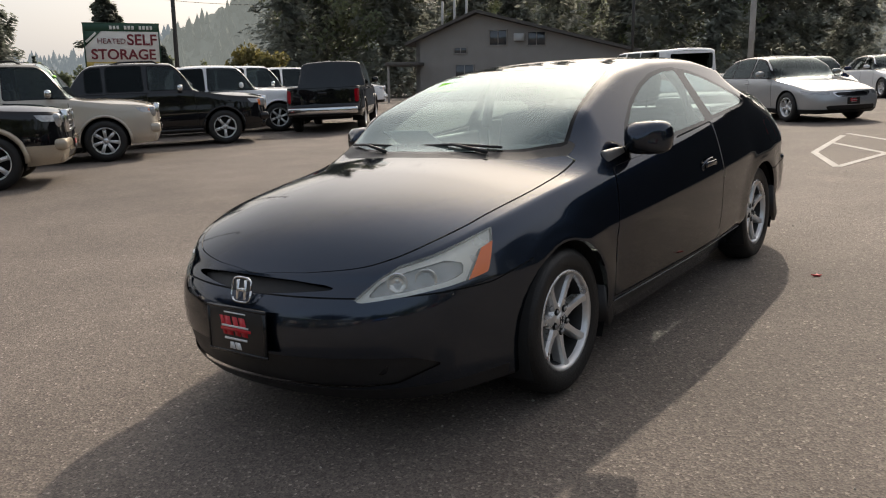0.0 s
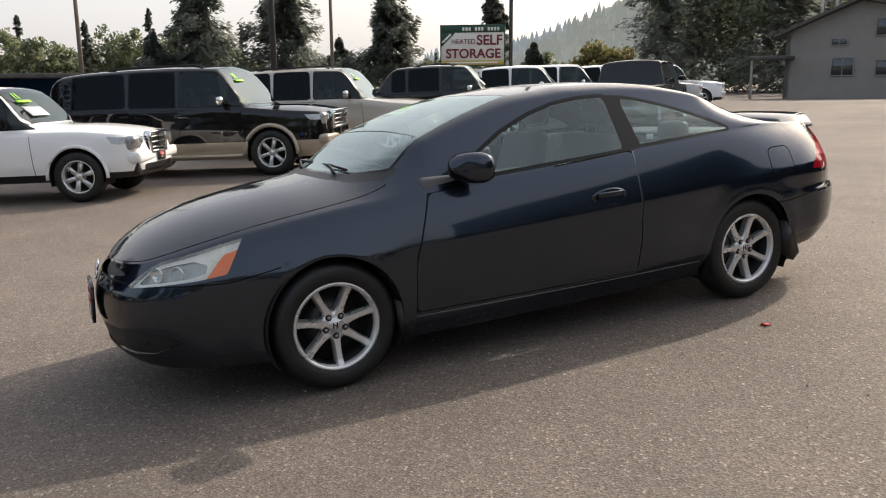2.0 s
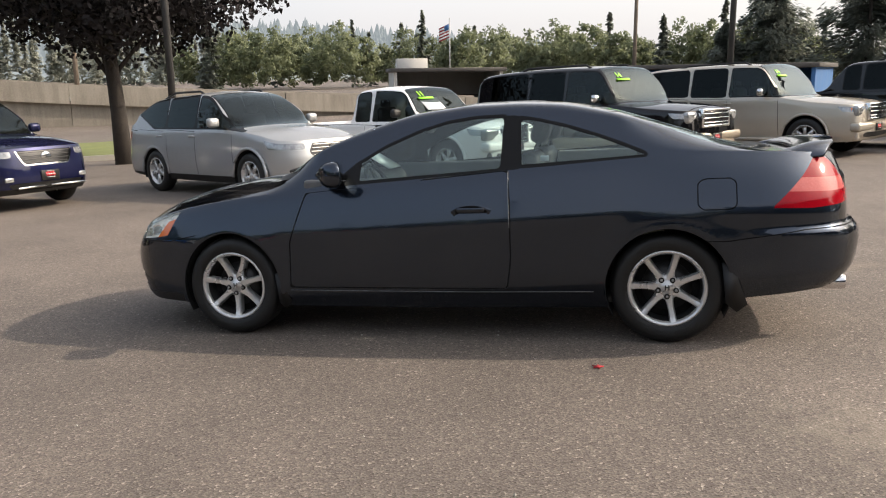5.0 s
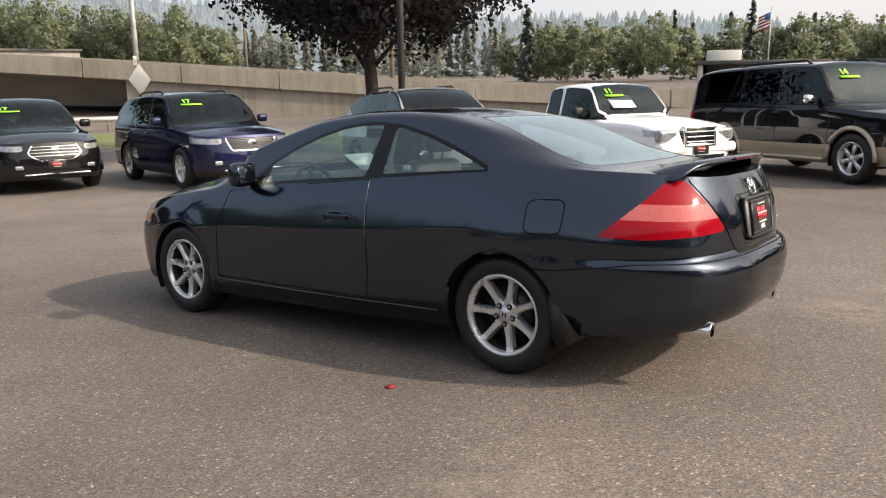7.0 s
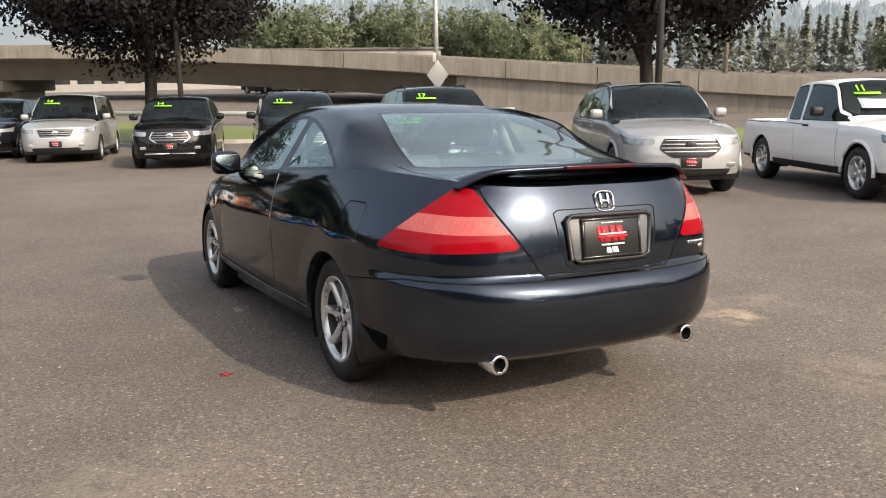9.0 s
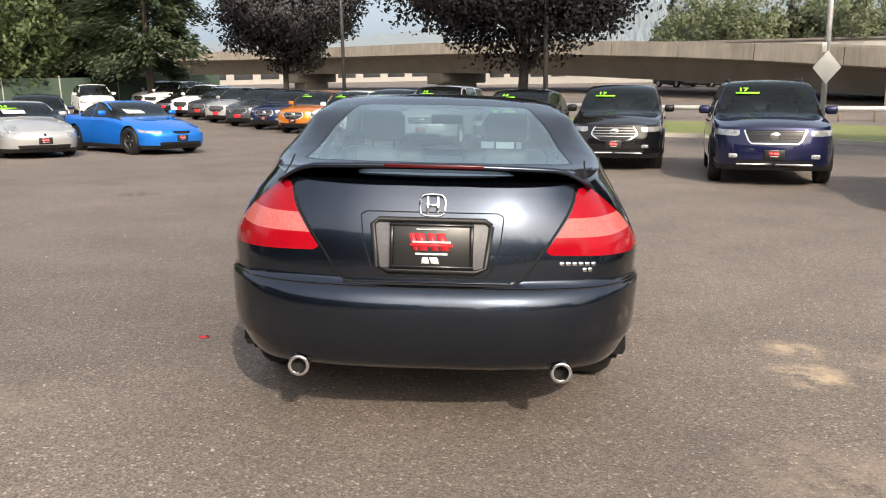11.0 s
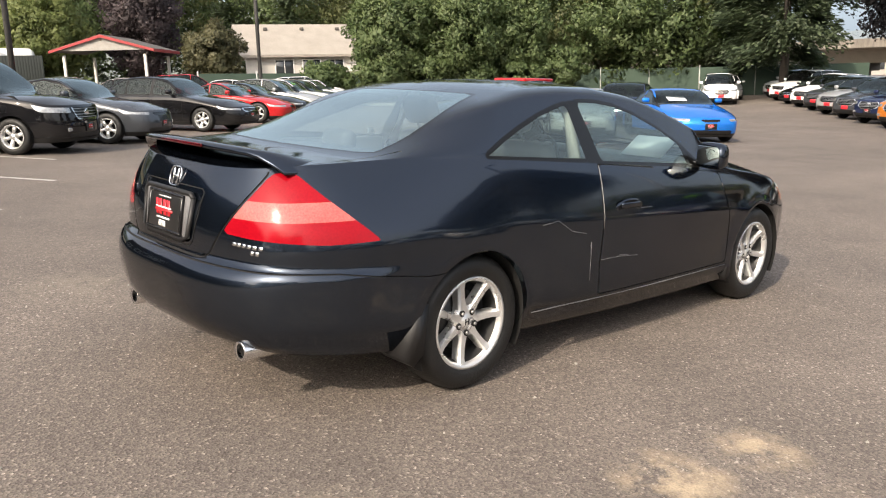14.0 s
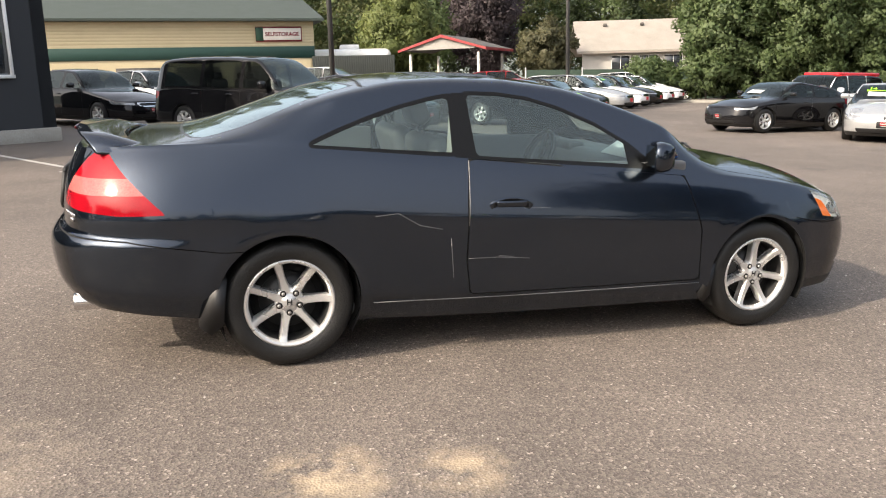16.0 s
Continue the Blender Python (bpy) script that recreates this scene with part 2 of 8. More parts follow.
M["lamp_bowl"] = varied("lamp_reflector", (0.88, 0.885, 0.85), (0.94, 0.945, 0.91), 0.25, 14, 60, 0.05, metal=0.0)
M["lamp_dark"] = varied("dark_lamp_housing", (0.16, 0.165, 0.17), (0.46, 0.47, 0.48), 0.20, 16, 70, 0.05, metal=0.7)
M["lamp_clear"] = varied("clear_lamp_cover", (0.16, 0.165, 0.17), (0.55, 0.56, 0.56), 0.15, 9, 30, 0.02, metal=0.5, Coat_Weight=1.0)
M["amber"] = base("amber_lens", 0.2, 0, (0.75, 0.16, 0.02), Coat_Weight=1.0)[0]
M["red"] = varied("red_lens", (0.22, 0.002, 0.007), (0.30, 0.004, 0.011), 0.10, 6, 120, 0.02, Specular_IOR_Level=0.25)
M["red_pale"] = varied("pale_red_lens", (0.38, 0.070, 0.070), (0.50, 0.150, 0.135), 0.12, 6, 120, 0.02, Specular_IOR_Level=0.25)
M["red_dark"] = base("dark_red_lens", 0.15, 0, (0.05, 0.002, 0.004))[0]
M["seat"] = varied("leather", (0.075, 0.075, 0.076), (0.125, 0.122, 0.118), 0.5, 8, 150, 0.15)
M["lot_cabin"] = varied("dark_cabin_cloth", (0.020, 0.020, 0.021), (0.045, 0.044, 0.043), 0.8, 8, 150, 0.15)
M["trim_grey"] = varied("pale_grey_lining", (0.36, 0.345, 0.315), (0.46, 0.44, 0.40), 0.8, 6, 120, 0.1)
M["plate_black"] = base("plate_black", 0.35, 0, (0.012, 0.012, 0.012))[0]
M["plate_red"] = base("plate_red", 0.4, 0, (0.55, 0.02, 0.03))[0]
M["white"] = varied("white_plastic", (0.72, 0.72, 0.70), (0.82, 0.82, 0.80), 0.4, 5, 90, 0.02)
M["lime"] = base("lime_sticker", 0.5, 0, (0.30, 0.80, 0.02))[0]
M["lime_film"] = leafy = bpy.data.materials.new("lime_film")
leafy.use_nodes = True
_n, _l = leafy.node_tree.nodes, leafy.node_tree.links
_t, _m = _n.new("ShaderNodeBsdfTranslucent"), _n.new("ShaderNodeMixShader")
_n["Principled BSDF"].inputs["Base Color"].default_value = (0.30, 0.80, 0.02, 1)
_t.inputs[0].default_value = (0.42, 0.95, 0.04, 1)
_m.inputs[0].default_value = 0.6
_l.new(_n["Principled BSDF"].outputs[0], _m.inputs[1])
_l.new(_t.outputs[0], _m.inputs[2])
_l.new(_m.outputs[0], _n["Material Output"].inputs[0])
M["scuff"] = varied("pale_scuff", (0.05, 0.052, 0.056), (0.20, 0.20, 0.21), 0.7, 14, 60, 0.1)
M["sheet"] = base("paper_sheet", 0.6, 0, (0.75, 0.77, 0.78))[0]
M["line"] = varied("lot_line_paint", (0.34, 0.32, 0.29), (0.55, 0.53, 0.49), 0.8, 6, 70, 0.3)


# ---------------------------------------------------------------- mesh tools
def part(name, data, material, parent=None, label="", smooth=True, normals=None, m=None):
    """One mesh object from (verts, faces) or a bmesh, linked under parent."""
    me = bpy.data.meshes.new(name)
    if isinstance(data, bmesh.types.BMesh):
        data.to_mesh(me)
        data.free()
    else:
        me.from_pydata([tuple(map(float, v)) for v in data[0]], [], [tuple(map(int, f)) for f in data[1]])
        me.validate()
    if smooth:
        me.polygons.foreach_set("use_smooth", [True] * len(me.polygons))
    if normals is not None and len(normals) == len(me.vertices):
        me.normals_split_custom_set_from_vertices([tuple(map(float, q)) for q in normals])
    me.materials.append(M[material] if isinstance(material, str) else material)
    ob = new(name, me)
    if parent is not None:
        ob.parent = parent
    if m is not None:
        ob.matrix_basis = m
    return tagged(ob, label) if label else ob


def thing(name, label, category, m=None, group="", kind=""):
    """An Empty that carries the parts of a thing."""
    ob = tagged(new(name), label, category, group, kind)
    if m is not None:
        ob.matrix_basis = m
    return ob


def join(*meshes):
    V, F = [], []
    for v, f in meshes:
        o = len(V)
        V += [tuple(q) for q in v]
        F += [tuple(i + o for i in q) for q in f]
    return V, F


def moved(mesh, m):
    return [tuple(m @ Vector(v)) for v in mesh[0]], mesh[1]


def rbox(sx, sy, sz, bev=0.01, seg=2, at=(0, 0, 0)):
    """A box with rounded edges."""
    bm = bmesh.new()
    bmesh.ops.create_cube(bm, size=1)
    bmesh.ops.scale(bm, vec=(sx, sy, sz), verts=bm.verts)
    if bev:
        bmesh.ops.bevel(bm, geom=bm.edges[:], offset=min(bev, sx * 0.45, sy * 0.45, sz * 0.45), segments=seg, affect="EDGES", profile=0.5)
    bmesh.ops.translate(bm, vec=at, verts=bm.verts)
    bm.verts.index_update()
    out = [tuple(v.co) for v in bm.verts], [tuple(v.index for v in f.verts) for f in bm.faces]
    bm.free()
    return out


def lathe(prof, n=40, axis="Y", closed=False):
    """A profile of (radius, along) turned round an axis."""
    V, F = [], []
    k = len(prof)
    for i in range(n):
        a = 2 * math.pi * i / n
        c, s = math.cos(a), math.sin(a)
        for r, h in prof:
            V.append((r * c, h, r * s) if axis == "Y" else ((r * c, r * s, h) if axis == "Z" else (h, r * c, r * s)))
    for i in range(n):
        j = (i + 1) % n
        for q in range(k if closed else k - 1):
            p = (q + 1) % k
            F.append((i * k + q, i * k + p, j * k + p, j * k + q))
    return V, F


def tube(points, radii, n=8):
    """A round bar along points, closed at both ends."""
    V, F = [], []
    pts = [Vector(p) for p in points]
    rr = radii if isinstance(radii, (list, tuple)) else [radii] * len(pts)
    for i, p in enumerate(pts):
        d = (pts[min(i + 1, len(pts) - 1)] - pts[max(i - 1, 0)]).normalized()
        u = d.orthogonal().normalized() if abs(d.z) > 0.9 else d.cross(Vector((0, 0, 1))).normalized()
        w = d.cross(u)
        V += [tuple(p + rr[i] * (math.cos(2 * math.pi * k / n) * u + math.sin(2 * math.pi * k / n) * w)) for k in range(n)]
    for i in range(len(pts) - 1):
        for k in range(n):
            F.append((i * n + k, i * n + (k + 1) % n, (i + 1) * n + (k + 1) % n, (i + 1) * n + k))
    F.append(tuple(range(n))[::-1])
    F.append(tuple((len(pts) - 1) * n + k for k in range(n)))
    return V, F


def prism(poly, h0, h1, plane="xy"):
    """A flat outline given thickness."""
    k = len(poly)
    put = {"xy": lambda a, b, h: (a, b, h), "xz": lambda a, b, h: (a, h, b), "yz": lambda a, b, h: (h, a, b)}[plane]
    V = [put(a, b, h0) for a, b in poly] + [put(a, b, h1) for a, b in poly]
    F = [tuple(range(k))[::-1], tuple(range(k, 2 * k))] + [(i, (i + 1) % k, k + (i + 1) % k, k + i) for i in range(k)]
    return V, F


def quads(name, P, material, parent=None, label="", out=None):
    """Many loose quads, P of shape (n, 4, 3), as one mesh; out gives the way that each one faces at large."""
    P = np.asarray(P, float)
    nrm = None
    if out is not None:
        g = np.cross(P[:, 2] - P[:, 0], P[:, 3] - P[:, 1])
        g /= np.linalg.norm(g, axis=1)[:, None] + 1e-9
        o = out / (np.linalg.norm(out, axis=1)[:, None] + 1e-9)
        turn = (g * o).sum(1) < 0
        P[turn] = P[turn][:, ::-1]
        g[turn] *= -1
        nrm = 0.35 * g + o
        nrm /= np.linalg.norm(nrm, axis=1)[:, None]
    me = bpy.data.meshes.new(name)
    n = len(P)
    me.vertices.add(4 * n)
    me.vertices.foreach_set("co", np.asarray(P, dtype=np.float32).ravel())
    me.loops.add(4 * n)
    me.loops.foreach_set("vertex_index", np.arange(4 * n, dtype=np.int32))
    me.polygons.add(n)
    me.polygons.foreach_set("loop_start", np.arange(0, 4 * n, 4, dtype=np.int32))
    me.polygons.foreach_set("loop_total", np.full(n, 4, dtype=np.int32))
    me.update()
    if nrm is not None:
        me.polygons.foreach_set("use_smooth", np.ones(n, dtype=bool))
        me.normals_split_custom_set_from_vertices(np.repeat(nrm, 4, 0))
    me.materials.append(M[material] if isinstance(material, str) else material)
    ob = new(name, me)
    if parent is not None:
        ob.parent = parent
    return tagged(ob, label) if label else ob


def pchip(knots):
    """A smooth curve through knots that does not overshoot."""
    k = sorted(knots)
    k = [q for i, q in enumerate(k) if i == 0 or q[0] - k[i - 1][0] > 1e-6]
    x, y = np.array([q[0] for q in k], float), np.array([q[1] for q in k], float)
    h, d = np.diff(x), np.diff(y) / np.diff(x)
    m = np.zeros(len(x))
    m[0], m[-1] = d[0], d[-1]
    for i in range(1, len(x) - 1):
        if d[i - 1] * d[i] > 0:
            w1, w2 = 2 * h[i] + h[i - 1], h[i] + 2 * h[i - 1]
            m[i] = (w1 + w2) / (w1 / d[i - 1] + w2 / d[i])

    def f(q):
        q = np.clip(np.asarray(q, float), x[0], x[-1])
        i = np.clip(np.searchsorted(x, q) - 1, 0, len(h) - 1)
        t = (q - x[i]) / h[i]
        return (2 * t**3 - 3 * t * t + 1) * y[i] + (t**3 - 2 * t * t + t) * h[i] * m[i] + (3 * t * t - 2 * t**3) * y[i + 1] + (t**3 - t * t) * h[i] * m[i + 1]

    return f


def polysd(poly):
    """Signed distance to a polygon, negative inside."""
    p = np.array(poly, float)
    q = np.roll(p, -1, 0)

    def f(u, v):
        u, v = np.asarray(u, float), np.asarray(v, float)
        best, inside = np.full(u.shape, 1e9), np.zeros(u.shape, bool)
        for (ax, ay), (bx, by) in zip(p, q):
            ex, ey = bx - ax, by - ay
            t = np.clip(((u - ax) * ex + (v - ay) * ey) / (ex * ex + ey * ey + 1e-12), 0, 1)
            best = np.minimum(best, np.hypot(u - ax - t * ex, v - ay - t * ey))
            if ey != 0:
                inside ^= ((ay > v) != (by > v)) & (u < ex * (v - ay) / ey + ax)
        return np.where(inside, -best, best)

    return f


def linesd(pts):
    """Distance to an open line."""
    def f(u, v):
        u, v = np.asarray(u, float), np.asarray(v, float)
        best = np.full(u.shape, 1e9)
        for (ax, ay), (bx, by) in zip(pts[:-1], pts[1:]):
            ex, ey = bx - ax, by - ay
            t = np.clip(((u - ax) * ex + (v - ay) * ey) / (ex * ex + ey * ey + 1e-12), 0, 1)
            best = np.minimum(best, np.hypot(u - ax - t * ex, v - ay - t * ey))
        return best
    return f


def crom(pts, n):
    """A smooth curve through points, evenly sampled."""
    P = np.array(pts, float)
    P = np.vstack([P[:1], P, P[-1:]])
    P[0] = [P[2][0], -P[2][1], P[2][2]]
    P[-1] = [P[-3][0], -P[-3][1], P[-3][2]]
    out = []
    for i in range(1, len(P) - 2):
        p0, p1, p2, p3 = P[i - 1:i + 3]
        d0, d1, d2 = (max(np.linalg.norm(b - a), 1e-6) ** 0.5 for a, b in ((p0, p1), (p1, p2), (p2, p3)))
        m1 = (p1 - p0) / d0 - (p2 - p0) / (d0 + d1) + (p2 - p1) / d1
        m2 = (p2 - p1) / d1 - (p3 - p1) / (d1 + d2) + (p3 - p2) / d2
        m1, m2 = m1 * d1, m2 * d1
        for t in np.linspace(0, 1, 40, endpoint=False):
            out.append((2 * t**3 - 3 * t * t + 1) * p1 + (t**3 - 2 * t * t + t) * m1 + (3 * t * t - 2 * t**3) * p2 + (t**3 - t * t) * m2)
    out.append(P[-2])
    out = np.array(out)
    s = np.concatenate([[0], np.cumsum(np.linalg.norm(np.diff(out[:, :2], axis=0), axis=1))])
    q = np.linspace(0, s[-1], n)
    return np.column_stack([np.interp(q, s, out[:, i]) for i in range(3)]), q


class Shell:
    """One half of a car's skin, from which windows, lamps and panels are cut along exact lines.
    Each vertex carries its place round the waist line (S) and whether it lies above it (U)."""

    def __init__(self, waist, off_side, off_front, off_rear, floor_z, top_z, arch_a, arch_b, ns=150, nl=34, nu=26, bed=None, side=1, tumble=None, lean=0.0, relief=None):
        C, S = crom(waist, ns)
        T = np.gradient(C[:, :2], axis=0)
        T /= np.linalg.norm(T, axis=1)[:, None] + 1e-9
        N = np.column_stack([-T[:, 1], T[:, 0]])
        N[0], N[-1] = (-1, 0), (1, 0)
        self.C, self.S, self.side = C, S, side
        V, A = [], []
        for i in range(ns):
            x, y, zs = C[i]
            nx, ny = N[i]
            wf, wr, ws = max(nx, 0) ** 2, max(-nx, 0) ** 2, ny * ny
            zb = float(floor_z(x))
            for j in range(nl):
                z = zb + (zs - zb) * j / nl
                o = ws * off_side(z + lean * x) + wf * off_front(z) + wr * off_rear(z)
                if relief is not None:
                    o += relief(x, z, zs) * ws**1.1
                o *= 1 - math.exp(-(zs - z) / 0.035)
                V.append((x + nx * o, y + ny * o, z))
                A.append((S[i], 0))
            zc = max(float(top_z(x)), zs)
            a, b = float(arch_a(x)), float(arch_b(x))
            inb = bed is not None and bed[0] < x < bed[1]
            for j in range(nu + 1):
                t = j / nu
                if inb:
                    yy = y * (1 - 0.10 * min(t / 0.3, 1)) if t < 0.5 else y * 0.90 * (1 - (t - 0.5) / 0.5)
                    zz = zs if t <= 0.3 else (zs + (bed[2] - zs) * min((t - 0.3) / 0.2, 1))
                else:
                    h = math.sin(math.pi * t / 2)
                    yy, zz = y * max(1 - h**a, 0) ** b, zs + (zc - zs) * h
                    if tumble is not None:
                        # straight sides leaning in, a tight rail and a nearly flat roof
                        c = min(max((zc - zs - 0.10) / 0.16, 0), 1)
                        yr, zr = max(y - tumble * (zc - zs), 0.0), zs + 0.93 * (zc - zs)
                        if t < 0.60:
                            q = 0.90 * t / 0.60
                            ny_, nz_ = y + (yr - y) * q, zs + (zr - zs) * q
                        elif t < 0.78:
                            q = (t - 0.60) / 0.18
                            p0, p1, p2 = (y + (yr - y) * 0.90, zs + (zr - zs) * 0.90), (yr, zr), (yr * 0.86, zr + (zc - zr) * 0.27)
                            ny_, nz_ = [(1 - q) ** 2 * p0[k] + 2 * q * (1 - q) * p1[k] + q * q * p2[k] for k in (0, 1)]
                        else:
                            q = 0.86 * (1 - (t - 0.78) / 0.22)
                            ny_, nz_ = yr * q, zc - (zc - zr) * q * q * 0.987
                        yy, zz = yy + (ny_ - yy) * c, zz + (nz_ - zz) * c
                V.append((x, yy, zz))
                A.append((S[i], 1))
        self.V, self.A = [np.array(v) for v in V], [np.array(a) for a in A]
        k = nl + nu + 1
        self.F, self.T = [], []
        for i in range(ns - 1):
            for j in range(k - 1):
                f = [i * k + j, (i + 1) * k + j, (i + 1) * k + j + 1, i * k + j + 1]
                g = []
                for q in f:
                    if not g or np.abs(self.V[q] - self.V[g[-1]]).max() > 1e-5:
                        g.append(q)
                if len(g) > 1 and np.abs(self.V[g[0]] - self.V[g[-1]]).max() <= 1e-5:
                    g.pop()
                if len(g) >= 3:
                    self.F.append(g)
                    self.T.append("body")

    def at(self, x=None, y=None, front=True):
        """The place round the waist of a given x (or, at the ends, y)."""
        if x is not None:
            return float(np.interp(x, self.C[:, 0], self.S))
        k = len(self.S) // 2
        return float(np.interp(-y, -self.C[k:, 1], self.S[k:])) if front else float(np.interp(y, self.C[:k, 1], self.S[:k]))

    def cut(self, tags, fn, name, keep_out=False):
        """Faces of the given tags where fn < 0 become name; faces on the border are split along it."""
        P, A = np.array(self.V), np.array(self.A)
        d = np.asarray(fn(P[:, 0], P[:, 1], P[:, 2], A[:, 0], A[:, 1]), float)
        d = np.where(np.abs(d) < 2e-4, 0.0, d)
        F, T, edge = [], [], {}
        for f, t in zip(self.F, self.T):
            if t not in tags:
                F.append(f), T.append(t)
                continue
            dv = [d[i] for i in f]
            lo, hi = min(dv), max(dv)
            if lo >= 0:
                F.append(f), T.append(t)
            elif hi <= 0:
                F.append(f), T.append(name)
            else:
                neg, pos = [], []
                for i, j in zip(f, f[1:] + f[:1]):
                    if d[i] <= 0:
                        neg.append(i)
                    if d[i] >= 0:
                        pos.append(i)
                    if d[i] * d[j] < 0:
                        key = (min(i, j), max(i, j))
                        if key not in edge:
                            a, b = key
                            u = d[a] / (d[a] - d[b])
                            self.V.append(self.V[a] + u * (self.V[b] - self.V[a]))
                            self.A.append(self.A[a] + u * (self.A[b] - self.A[a]))
                            edge[key] = len(self.V) - 1
                        neg.append(edge[key])
                        pos.append(edge[key])
                if len(neg) >= 3:
                    F.append(neg), T.append(name)
                if len(pos) >= 3:
                    F.append(pos), T.append(t)
        self.F, self.T = F, T

    def seam(self, tags, fn, name, w=0.004, gap="gap"):
        """Faces where fn < 0 become name, with a narrow band of the tag gap along the border."""
        self.cut(tags, lambda *q: fn(*q) - w, "_band")
        self.cut(["_band"], lambda *q: fn(*q) + w, name)
        self.T = [gap if t == "_band" else t for t in self.T]

    def finish(self):
        P = np.array(self.V)
        N = np.zeros_like(P)
        for f in self.F:
            for k in range(1, len(f) - 1):
                n = np.cross(P[f[k]] - P[f[0]], P[f[k + 1]] - P[f[0]])
                for i in (f[0], f[k], f[k + 1]):
                    N[i] += n
        N[np.abs(P[:, 1]) < 1e-4, 1] = 0
        N /= np.linalg.norm(N, axis=1)[:, None] + 1e-12
        self.P, self.N = P, -N

    def take(self, *tags, inset=0.0, side=0):
        """Verts, faces and normals of the faces of some tags (mirrored for the right-hand half)."""
        idx, V, F, N = {}, [], [], []
        side = side or self.side
        for f, t in zip(self.F, self.T):
            if t in tags:
                g = []
                for i in f:
                    if i not in idx:
                        idx[i] = len(V)
                        p, n = self.P[i] - self.N[i] * inset, self.N[i]
                        V.append((p[0], p[1] * side, p[2]))
                        N.append((n[0], n[1] * side, n[2]))
                    g.append(idx[i])
                F.append(g[::-1] if side > 0 else g)
        return V, F, N


class Half:
    """One side of a finished shell that serves for both."""

    def __init__(self, shell, side):
        self.shell, self.side, self.C = shell, side, shell.C

    def take(self, *tags, inset=0.0):
        return self.shell.take(*tags, inset=inset, side=self.side)


def both(*taken):
    V, F, N = [], [], []
    for v, f, n in taken:
        o = len(V)
        V += v
        N += n
        F += [[i + o for i in g] for g in f]
    return V, F, N


def skin(name, taken, material, parent, label=""):
    if not taken[1]:
        return None
    return part(name, (taken[0], taken[1]), material, parent, label, normals=taken[2])


def pieces(taken):
    """The separate runs of a cut-out piece of skin."""
    V, F, N = taken
    root = list(range(len(V)))

    def find(i):
        while root[i] != i:
            root[i] = root[root[i]]
            i = root[i]
        return i

    for f in F:
        for i in f[1:]:
            root[find(i)] = find(f[0])
    runs = {}
    for f in F:
        runs.setdefault(find(f[0]), []).append(f)
    for fs in runs.values():
        ids = sorted({i for f in fs for i in f})
        at = {q: k for k, q in enumerate(ids)}
        yield [V[i] for i in ids], [[at[i] for i in f] for f in fs], [N[i] for i in ids]


